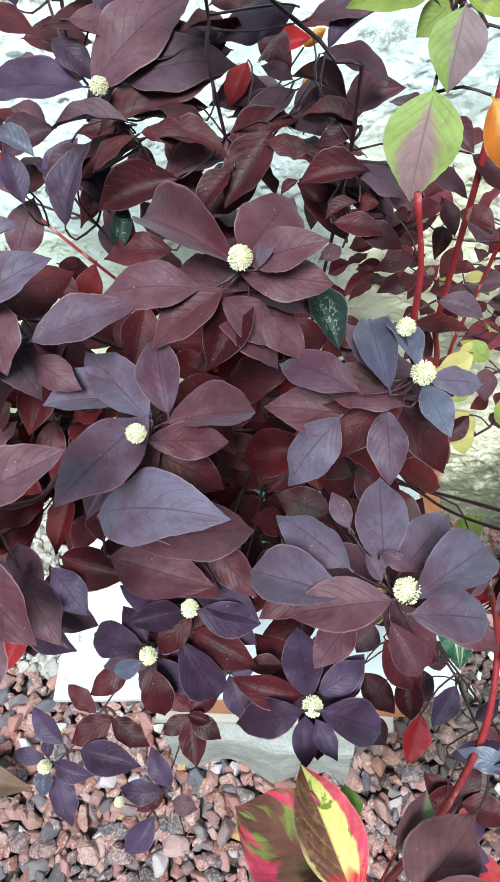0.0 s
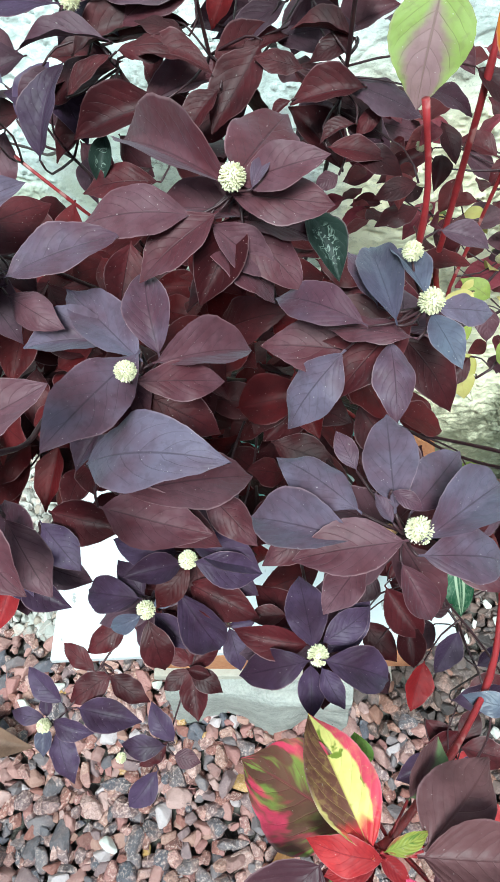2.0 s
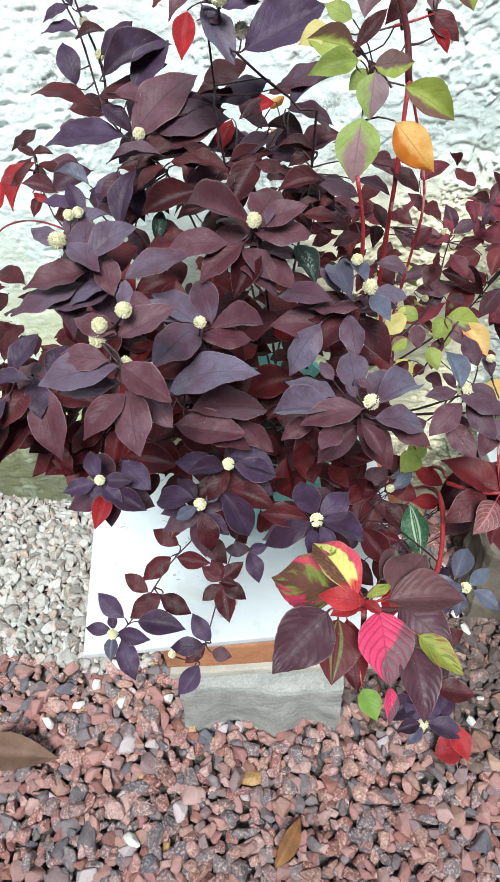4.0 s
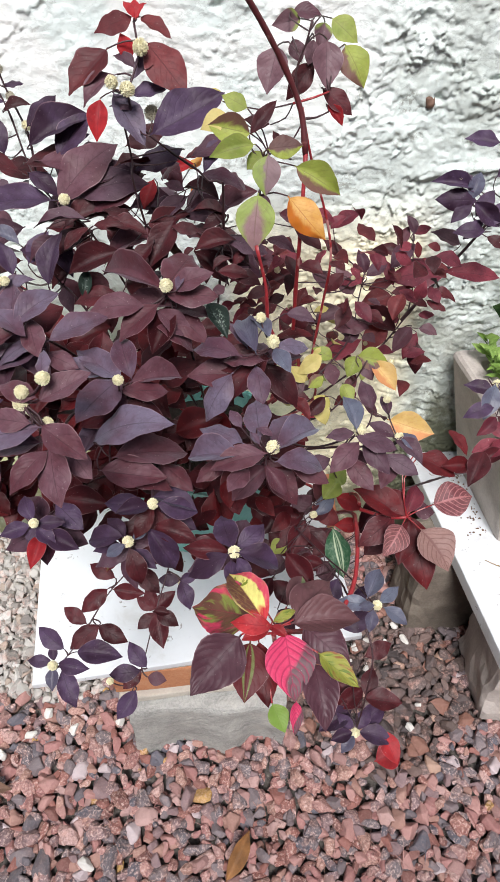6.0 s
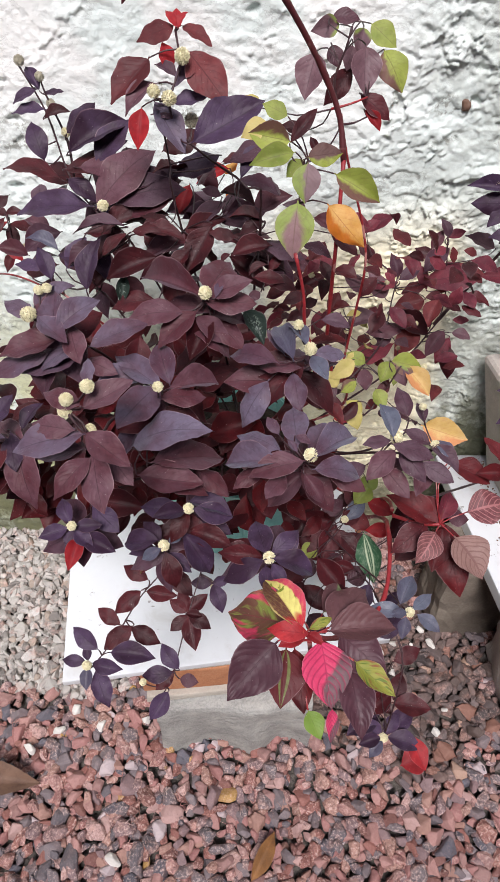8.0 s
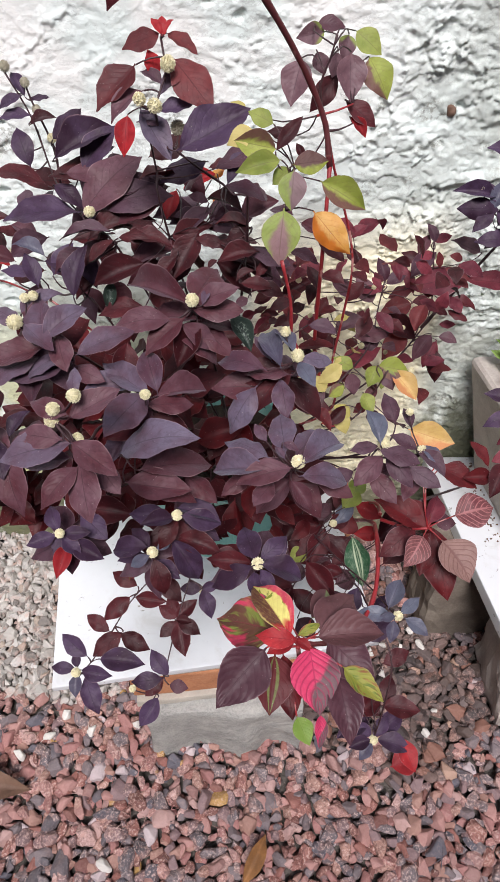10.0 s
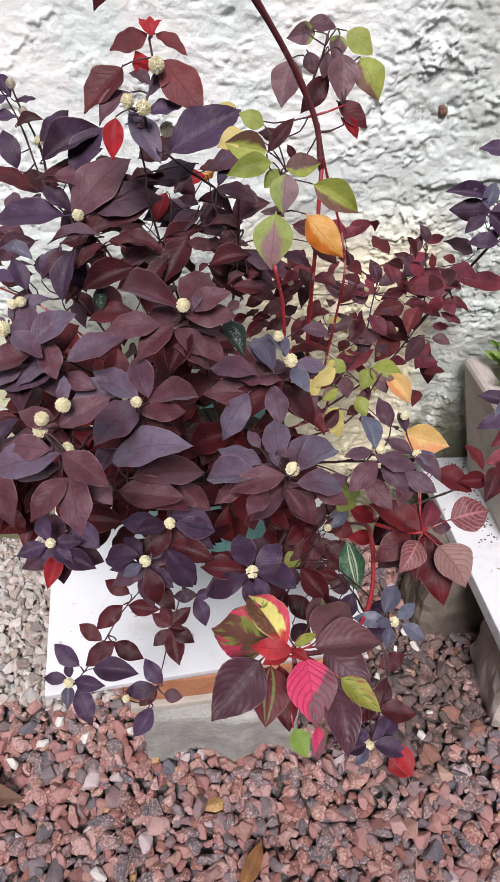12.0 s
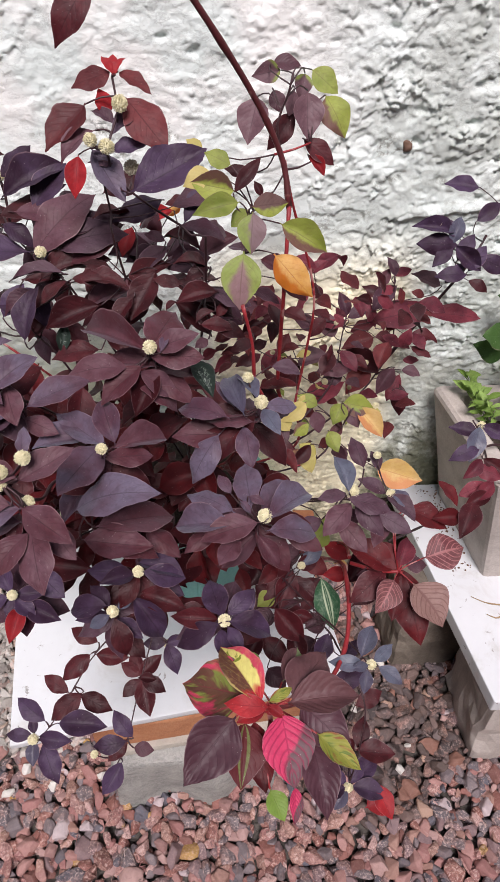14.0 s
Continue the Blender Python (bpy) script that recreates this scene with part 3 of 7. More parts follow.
def relief(x, z):
    """How far the thick, flaking limewash of the wall stands out towards the garden."""
    big = noise.fractal(Vector((x * 2.6, 3.1, z * 3.4)), 1.0, 2.0, 3)
    rough = max(0.0, min(1.0, 0.30 + noise.noise(Vector((x * 4.1, 21.0, z * 5.5))) * 1.4 + 1.0 * min(0.4, max(0.0, x - 0.25)) - 0.25 * min(1.0, max(0.0, (z - 0.8) * 4.0)) * (1.0 if x < 0.4 else 0.0)))
    flakes = 0.0
    for scale, lift, sharp, cut in ((6.0, 0.0026, 30.0, 0.05), (12.0, 0.0024, 26.0, 0.10), (25.0, 0.0018, 18.0, 0.16)):
        q = noise.fractal(Vector((x * scale, scale, z * scale * 1.5)), 0.62, 2.1, 4)
        flakes += lift * max(0.0, min(1.0, (q - cut) * sharp + 0.5)) * (0.25 + 0.75 * rough if scale > 20 else 1.0)
    crust = 0.009 * ledge(x, z, 8.0, 10.0, 1.3) + 0.007 * (0.4 + 0.6 * rough) * ledge(x, z, 15.0, 17.0, 4.1) + 0.005 * rough * ledge(x, z, 30.0, 30.0, 8.6)
    over = z - 0.802 - 0.115 * (x - 0.522) - 0.006 * noise.noise(Vector((x * 40, 1.0, 2.0)))
    if x > 0.50 and 0.0 < over < 0.035:
        crust += 0.009 * (1.0 - over / 0.035) ** 2 * min(1.0, over * 300.0) * min(1.0, (x - 0.50) * 20.0)
    lumps = 0.0007 * noise.noise(Vector((x * 52, 9.0, z * 60)))
    grain = noise.noise(Vector((x * 120, 8.0, z * 150))) + 0.6 * noise.noise(Vector((x * 230, 3.0, z * 260)))
    pit = max(0.0, noise.noise(Vector((x * 38, 4.0, z * 66))) - 0.36)
    calm = 0.38 + 0.62 * max(0.0, min(1.0, (x - 0.22) * 4.0))
    return 0.004 * big + calm * (flakes + crust) + lumps + 0.0006 * grain * (0.3 + rough) - 0.025 * pit * rough


def wall_mesh(x0, x1, z0, z1, step):
    cols, rows = int((x1 - x0) / step) + 1, int((z1 - z0) / step) + 1
    verts = []
    for j in range(rows):
        z = z0 + (z1 - z0) * j / (rows - 1)
        for i in range(cols):
            x = x0 + (x1 - x0) * i / (cols - 1)
            rim = min(1.0, (x - x0) / 0.1, (x1 - x) / 0.1, (z1 - z) / 0.1)
            verts.append((x, WALL_Y - max(rim, 0) * (relief(x, z) + 0.02), z))
    faces = [(j * cols + i, j * cols + i + 1, (j + 1) * cols + i + 1, (j + 1) * cols + i) for j in range(rows - 1) for i in range(cols - 1)]
    me = bpy.data.meshes.new("wall_north")
    me.from_pydata(verts, [], faces)
    me.polygons.foreach_set("use_smooth", [True] * len(me.polygons))
    me.materials.append(paint)
    return me


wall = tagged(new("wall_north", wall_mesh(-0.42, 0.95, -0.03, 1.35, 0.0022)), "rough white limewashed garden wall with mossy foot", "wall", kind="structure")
part("wall_core", box(-6, 6, WALL_Y + 0.002, WALL_Y + 0.25, -0.1, 2.4, 0.01), paint, wall, "plain limewashed rest of the wall")

# unseen plain walls added behind and beside the viewer to block low sky light
SKY_BLOCK = rough_material("sky_block_render", ((0.3, (0.20, 0.19, 0.17)), (0.7, (0.34, 0.32, 0.29))), 3, 0.95, 40, 0.3, 0.004)
for name, box_ in (("wall_south", box(-2.6, 3.0, -1.95, -1.75, -0.1, 2.5, 0.01)), ("wall_west", box(-2.6, -2.4, -1.74, 0.972, -0.1, 2.3, 0.01)), ("wall_east", box(2.8, 3.0, -1.74, 0.972, -0.1, 2.3, 0.01))):
    tagged(part(name, box_, SKY_BLOCK, None), "unseen wall added to cut off low sky light", "wall", kind="structure")

bm = bmesh.new()
bmesh.ops.create_grid(bm, x_segments=40, y_segments=40, size=60)
for v in bm.verts:
    v.co.z = -0.022
ground = part("ground", bm, DUST, None)
tagged(ground, "dusty ground under the gravel", "ground", kind="structure")


def stone_shapes(count, seed, flat):
    """Broken, faceted pebbles about one unit across."""
    rnd = random.Random(seed)
    shapes = []
    for _ in range(count):
        bm = bmesh.new()
        sx, sy, sz = rnd.uniform(0.95, 1.2), rnd.uniform(0.55, 0.95), rnd.uniform(*flat)
        for k in range(17):
            d = Vector((rnd.gauss(0, 1), rnd.gauss(0, 1), rnd.gauss(0, 1))).normalized()
            d = Vector([math.copysign(abs(c) ** 0.75, c) for c in d]).normalized() * rnd.uniform(0.42, 0.56)
            bm.verts.new((d.x * sx, d.y * sy, d.z * sz))
        hull = bmesh.ops.convex_hull(bm, input=bm.verts[:])
        bmesh.ops.delete(bm, geom=[v for v in bm.verts if not v.link_faces], context="VERTS")
        bmesh.ops.bevel(bm, geom=bm.edges[:], offset=0.030, segments=1, affect="EDGES")
        bmesh.ops.triangulate(bm, faces=bm.faces[:])
        bmesh.ops.recalc_face_normals(bm, faces=bm.faces[:])
        shapes.append(bm)
    return shapes


def scatter(rnd, x0, x1, y0, y1, gap, keep):
    """Jittered places on a hexagon-like grid."""
    spots, row, y = [], 0, y0
    while y < y1:
        x = x0 + (gap / 2 if row % 2 else 0)
        while x < x1:
            px_, py_ = x + rnd.uniform(-0.3, 0.3) * gap, y + rnd.uniform(-0.3, 0.3) * gap
            if keep(px_, py_):
                spots.append((px_, py_))
            x += gap
        y, row = y + gap * 0.87, row + 1
    return spots


def joined_stones(name, shapes, poses, material):
    verts, faces, at = [], [], 0
    data = [(np.array([v.co[:] for v in bm.verts]), [tuple(v.index for v in f.verts) for f in bm.faces]) for bm in shapes]
    for k, m in poses:
        co, fs = data[k]
        a = np.array(m)
        verts.append(co @ a[:3, :3].T + a[:3, 3])
        faces += [tuple(i + at for i in f) for f in fs]
        at += len(co)
    me = bpy.data.meshes.new(name)
    me.from_pydata(np.concatenate(verts).tolist(), [], faces)
    me.materials.append(material)
    return new(name, me)


def tumble(rnd, x, y, z, size):
    turn = Euler((rnd.uniform(-0.5, 0.5), rnd.uniform(-0.5, 0.5), rnd.uniform(0, math.tau)))
    return Matrix.LocRotScale((x, y, z), turn, (size, size, size))


def pale_side(x, y):
    """Where the pale gravel lies: the strip along the wall, left of the plinth."""
    return y > 0.575 + 0.03 * noise.noise(Vector((x * 6, 0, 0))) and x < 0.02


# ---- plinth, planter and pot ----
plinth_pivot = (-0.036, 0.468, 0)
tile_slab = tagged(part("tile_slab", box(-0.036, 0.470, 0.468, 0.862, 0.238, 0.250, 0.002, turn=8.0, pivot=plinth_pivot), TILE, None), "white glazed floor tile lying on a brick and a stone", "tile")

brick_bed = tagged(part("clay_brick", box(0.075, 0.43, 0.480, 0.62, 0.163, 0.226, 0.005, 0.003, 5, 3, 6, plinth_pivot), CLAY, None), "orange clay brick under the white tile", "brick")
part("mortar_crust", box(0.078, 0.40, 0.474, 0.60, 0.146, 0.1625, 0.004, 0.004, 5, 8, 5, plinth_pivot), MORTAR, brick_bed, "pale mortar crust")
part("mortar_bed", box(0.08, 0.43, 0.476, 0.63, 0.2265, 0.2375, 0.003, 0.001, 4, 9, 7, plinth_pivot), MORTAR, brick_bed, "pale mortar bed")


def wavy_stone():
    """A grey stone with a scalloped lower front."""
    bm = box(0.092, 0.350, 0.472, 0.61, -0.015, 0.145, 0.010, 0, 9)
    for v in bm.verts:
        front = max(0.0, (0.55 - v.co.y) / 0.065)
        v.co.y -= front * 0.010 * math.sin((v.co.x - 0.078) * 48) * (1 - v.co.z / 0.16)
        v.co += noise.noise_vector(v.co * 22) * 0.005 + noise.noise_vector(v.co * 80) * 0.0012
    return bm


tagged(part("support_stone", wavy_stone(), GREY_STONE, None, smooth=True), "grey banded stone block half sunk in the gravel", "stone")
tagged(part("rear_brick", box(0.03, 0.25, 0.80, 0.90, -0.02, 0.2375, 0.005, 0.002, 4, 5), CLAY, None), "clay brick pier under the back of the tile", "brick")
tagged(part("rear_brick", box(0.28, 0.46, 0.80, 0.90, -0.02, 0.2375, 0.005, 0.002, 4, 6), CLAY, None), "clay brick pier under the back of the tile", "brick")


# the neighbouring plinth with the long planter
def slab():
    bm = box(0.676, 1.30, 0.490, 0.945, 0.222, 0.250, 0.003)
    for v in bm.verts:
        if v.co.x < 0.8:
            v.co.x -= (v.co.y - 0.49) * 0.125
    return bm


tagged(part("marble_slab", slab(), TILE, None), "white slab carrying the cement planter", "slab")
tagged(part("cement_block", box(0.705, 0.90, 0.500, 0.66, -0.02, 0.2215, 0.018, 0.009, 6, 11, -3), CONCRETE, None), "broken grey cement block under the white slab", "block", "blocks under the slab")
tagged(part("cement_block", box(0.598, 0.745, 0.690, 0.80, -0.02, 0.2215, 0.018, 0.009, 6, 12, 5), SHADED_CEMENT, None), "cement block under the white slab, coloured dark for its shade", "block", "blocks under the slab")
tagged(part("cement_block", box(0.98, 1.25, 0.60, 0.80, -0.02, 0.2215, 0.010, 0.004, 5, 13, 2), CONCRETE, None), "grey cement block under the far end of the slab", "block", "blocks under the slab")

planter = thing("planter", (0.95, 0.82, 0.2505), "long flaring grey cement planter box standing on the white slab", "planter")


def trough():
    """An open box with thick walls that lean outwards a little."""
    bm = bmesh.new()
    outer_low = [(0.713, 0.922), (0.734, 0.716), (1.26, 0.716), (1.26, 0.922)]
    outer_top = [(0.645, 0.926), (0.676, 0.690), (1.29, 0.690), (1.29, 0.926)]
    inner_top = [(0.683, 0.895), (0.711, 0.724), (1.256, 0.724), (1.256, 0.895)]
    inner_low = [(0.722, 0.885), (0.745, 0.748), (1.23, 0.748), (1.23, 0.885)]

    def between(a, b, f):
        return [(p[0] + (q[0] - p[0]) * f, p[1] + (q[1] - p[1]) * f) for p, q in zip(a, b)]

    def rounded(ring, r):
        """The ring with its four corners worn round."""
        out = []
        for k, corner in enumerate(ring):
            c, before, after = Vector(corner), Vector(ring[k - 1]), Vector(ring[(k + 1) % 4])
            p, q = c + (before - c).normalized() * r, c + (after - c).normalized() * r
            out += [p, p * 0.25 + c * 0.5 + q * 0.25, q]
        return out

    profile = ((outer_low, 0.2505), (between(outer_low, outer_top, 0.5), 0.382), (outer_top, 0.509), (between(outer_top, inner_top, 0.05), 0.516), (between(outer_top, inner_top, 0.18), 0.5205),
               (between(outer_top, inner_top, 0.80), 0.5205), (between(outer_top, inner_top, 0.95), 0.516), (inner_top, 0.508), (inner_low, 0.30))
    loops = [[bm.verts.new((x, y, z)) for x, y in rounded(ring, 0.009)] for ring, z in profile]
    for a, b in zip(loops, loops[1:]):
        for k in range(12):
            bm.faces.new((a[k], a[(k + 1) % 12], b[(k + 1) % 12], b[k]))
    bm.faces.new(loops[0][::-1])
    bm.faces.new(loops[-1])
    bmesh.ops.recalc_face_normals(bm, faces=bm.faces[:])
    return bm


part("trough", trough(), CONCRETE, planter)
soil_bm = box(0.715, 1.235, 0.748, 0.886, 0.40, 0.472, 0.004, 0.005, 6, 2)
part("soil", soil_bm, SOIL, planter, "dark soil with litter")

pot = thing("plant_pot", (0.215, 0.80, 0.2505), "faceted teal plastic pot standing on the white tile", "pot")


def facet_pot():
    bm = bmesh.new()
    loops = []
    sides = 8
    for r, z in ((0.112, 0.2505), (0.126, 0.40), (0.134, 0.404), (0.138, 0.442), (0.130, 0.442), (0.124, 0.40), (0.115, 0.33)):
        loops.append([bm.verts.new((0.215 + r * math.cos((k + 0.2) * math.tau / sides), 0.80 + r * math.sin((k + 0.2) * math.tau / sides), z)) for k in range(sides)])
    for a, b in zip(loops, loops[1:]):
        for k in range(sides):
            bm.faces.new((a[k], a[(k + 1) % sides], b[(k + 1) % sides], b[k]))
    bm.faces.new(loops[0][::-1])
    bm.faces.new(loops[-1])
    bmesh.ops.bevel(bm, geom=bm.edges[:], offset=0.0025, segments=2, affect="EDGES")
    return bm


part("pot_body", facet_pot(), TEAL, pot)
bm = bmesh.new()
bmesh.ops.create_circle(bm, cap_ends=True, segments=24, radius=0.115, matrix=Matrix.Translation((0.215, 0.80, 0.418)))
bmesh.ops.subdivide_edges(bm, edges=bm.edges[:], cuts=2, use_grid_fill=True)
part("potting_soil", bm, SOIL, pot, "dark potting soil")


# ---- plants ----
def leaf_mesh(name, bulge, fold, ripple, fullest, curl, hook, seed, heel=0.88, point=1.0):
    """One leaf, one unit long from stalk to tip along y and one unit wide, with u across and v along.
    fullest: where it is widest; heel and point: low is round, high is drawn out."""
    rows, half = 22, 3
    rnd = random.Random(seed)
    bm = bmesh.new()
    uv = bm.loops.layers.uv.new("leaf")
    grid, where_uv = [], {}
    for j in range(rows + 1):
        v = j / rows
        if v < 0.05:
            w = 0.022
        else:
            s = (v - 0.05) / 0.95
            if s < fullest:
                w = 0.5 * math.sin(math.pi / 2 * s / fullest) ** heel
            else:
                w = 0.5 * math.cos(math.pi / 2 * (s - fullest) / (1.0 - fullest)) ** point
            w += 0.004 + (0.005 * (j % 2) + rnd.uniform(-0.006, 0.006) if 0.12 < s < 0.92 else 0.0)
        line = []
        lean = hook * v * v
        for i in range(-half, half + 1):
            f = i / half
            z = 4 * bulge * v * (1 - v) - 0.05 * v ** 3 + fold * abs(f) * w * 2 - curl * f * f * w
            z += ripple * math.sin(v * 17 + (2.2 if i > 0 else 0.0)) * f * f + rnd.gauss(0, 0.003) * abs(f)
            p = bm.verts.new((f * w + lean * (1 - v) * 2, v, z))
            where_uv[p] = (0.5 + f * 0.5, v)
            line.append(p)
        grid.append(line)
    for a, b in zip(grid, grid[1:]):
        for k in range(2 * half):
            face = bm.faces.new((a[k], a[k + 1], b[k + 1], b[k]))
            for loop in face.loops:
                loop[uv].uv = where_uv[loop.vert]
    return mesh_of(name, bm, LEAF["d"])


SHAPES = (
    (0.05, 0.10, 0.014, 0.46, 0.06, 0.05, 1), (0.10, 0.17, 0.018, 0.44, 0.05, -0.06, 2), (0.03, 0.05, 0.024, 0.50, 0.12, 0.02, 3),
    (0.13, 0.08, 0.018, 0.47, 0.10, -0.03, 4), (-0.03, 0.14, 0.022, 0.43, 0.02, 0.07, 5), (0.07, 0.20, 0.016, 0.48, -0.06, 0.0, 6), (0.09, 0.03, 0.028, 0.45, 0.20, 0.04, 7))
LEAVES = [leaf_mesh("leaf", *q, heel, point) for q, heel, point in zip(SHAPES, (0.78, 0.70, 0.84, 0.74, 0.80, 0.72, 0.76), (1.02, 1.10, 0.98, 1.14, 1.04, 1.06, 1.0))]
BROAD = [leaf_mesh("leaf", *q[:3], q[3] - 0.06, *q[4:], 0.64, 1.08) for q in SHAPES]
LEAF_LABELS = {
    "r": "scarlet leaf", "y": "yellow leaf", "o": "orange leaf", "P": "peach-coloured leaf", "g": "lime green leaf", "h": "fresh green leaf",
    "b": "leaf coloured slate blue as sky sheen", "T": "dark green leaf with white marks", "s": "dark green leaf with pale stripes", "w": "half yellow, half crimson leaf",
    "v": "maroon leaf mottled pink and green", "k": "bright pink leaf with dark flank", "z": "rose-veined leaf", "Z": "faded veined leaf",
    "Y": "mottled yellow and green leaf", "G": "mauve leaf with green flank", "l": "lime and mauve leaf", "u": "mauve and lime leaf"}
BROAD_TONES = "GRcliuegyofvwknBxZYhzPQ"
TWIGS, ORDER = {}, random.Random(5)


def plant(name, at, label, category="plant"):
    ob = thing(name, at, label, category)
    TWIGS[ob.name] = []
    return ob


def leaf_pose(foot, tip, width, up, lean=0.0):
    a, b = Vector(foot), Vector(tip)
    y = (b - a).normalized()
    z = Vector(up)
    z = (z - y * z.dot(y)).normalized()
    x = y.cross(z)
    length = (b - a).length
    m = Matrix((x, y, z)).transposed().to_4x4() @ Matrix.Rotation(lean, 4, "Y")
    return Matrix.Translation(a) @ m @ Matrix.Diagonal((width, length, length, 1))


def leaf(parent, tone, foot, tip, width, up):
    ob = new("leaf", ORDER.choice(BROAD if tone in BROAD_TONES else LEAVES))
    ob.parent = parent
    length = (Vector(tip) - Vector(foot)).length
    if tone not in BROAD_TONES:
        if width > 0.60 * length:
            tip = Vector(foot).lerp(Vector(tip), 1.07)
            width = 0.60 * length + 0.40 * (width - 0.60 * length)
        foot, tip = Vector(foot).lerp(Vector(tip), -0.11), Vector(foot).lerp(Vector(tip), 1.05)
    m = leaf_pose(foot, tip, width, up, ORDER.uniform(-0.26, 0.26))
    ob.matrix_basis = Matrix.Translation(-base(parent)) @ m
    ob.material_slots[0].link = "OBJECT"
    ob.material_slots[0].material = LEAF[tone]
    TWIGS[parent.name].append(("leaf", Vector(foot), Vector(tip)))
    return tagged(ob, LEAF_LABELS.get(tone, ""))


def root_of(parent):
    p = base(parent)
    return p + Vector((ORDER.uniform(-0.05, 0.05), ORDER.uniform(-0.05, 0.05), -0.004)) if parent.name in ("bush", "vine") else p


def stem(parent, bark, r0, r1, *points):
    line = smooth_line(points)
    bm = bmesh.new()
    tube(bm, line, r0, r1, 8 if r0 > 0.0025 else 6)
    part("stem", bm, BARK[bark], parent, smooth=True)
    TWIGS[parent.name].append(("stem", line))


def bloom_mesh():
    """A round head of many small pointed florets."""
    bm = bmesh.new()
    bmesh.ops.create_icosphere(bm, subdivisions=2, radius=0.76)
    gold, count, luck = math.pi * (3 - math.sqrt(5)), 300, random.Random(3)
    for k in range(count):
        z = 1 - 2 * (k + 0.5) / count
        r = math.sqrt(1 - z * z)
        d = Vector((r * math.cos(gold * k), r * math.sin(gold * k), z)) + Vector((luck.gauss(0, 0.06), luck.gauss(0, 0.06), luck.gauss(0, 0.06)))
        d.normalize()
        q = d.to_track_quat("Z", "Y")
        reach, fat = luck.uniform(0.90, 1.08), luck.uniform(0.048, 0.075)
        top = bm.verts.new(d * reach)
        low = [bm.verts.new(d * 0.72 + q @ Vector((fat * math.cos(a), fat * math.sin(a), 0))) for a in (0, math.tau / 3, math.tau * 2 / 3)]
        mid = [bm.verts.new(d * (reach - 0.07) + q @ Vector((fat * math.cos(a + 0.4), fat * math.sin(a + 0.4), 0))) for a in (0, math.tau / 3, math.tau * 2 / 3)]
        for i in range(3):
            bm.faces.new((low[i], low[(i + 1) % 3], mid[(i + 1) % 3], mid[i]))
            bm.faces.new((mid[i], mid[(i + 1) % 3], top))
    return mesh_of("flower_head", bm, FLORET["c"], False)


BLOOM = bloom_mesh()


def flower(parent, tone, at, radius):
    ob = new("flower_head", BLOOM)
    ob.parent = parent
    radius *= 0.88
    k = ORDER.uniform(0.95, 1.08)
    turn = Euler((ORDER.uniform(-0.4, 0.4), ORDER.uniform(-0.4, 0.4), ORDER.uniform(0, 6)))
    ob.matrix_basis = Matrix.Translation(Vector(at) - base(parent)) @ Matrix.LocRotScale(None, turn, (radius, radius, radius * k))
    ob.material_slots[0].link = "OBJECT"
    ob.material_slots[0].material = FLORET[tone]
    TWIGS[parent.name].append(("flower", Vector(at) - Vector((0, 0, radius * 0.5)), Vector(at)))
    return tagged(ob, {"c": "round cream flower head", "p": "faded green flower head", "h": "withered brown flower head"}[tone])


def twigs(parent, bark, reach):
    """Thin stalks from every leaf and flower to the nearest shoot."""
    lines = [e[1] for e in TWIGS[parent.name] if e[0] == "stem"]
    spots = np.array([p[:] for line in lines for p in line])
    for e in TWIGS[parent.name]:
        if e[0] == "stem":
            continue
        a = e[1]
        gap = spots - np.array(a[:])
        cost = np.linalg.norm(gap, axis=1)
        k = int(cost.argmin())
        b = Vector(spots[k])
        far = (a - b).length
        if far < 0.003 or far > reach:
            continue
        out = (a - e[2]).normalized() * far * 0.3 if e[0] == "leaf" else Vector((0, 0, -far * 0.3))
        bm = bmesh.new()
        tube(bm, smooth_line((a, a.lerp(b, 0.4) + out * 0.5, b), 0.02), 0.0009, 0.0006, 4)
        part("twig", bm, BARK[bark], parent, smooth=True)


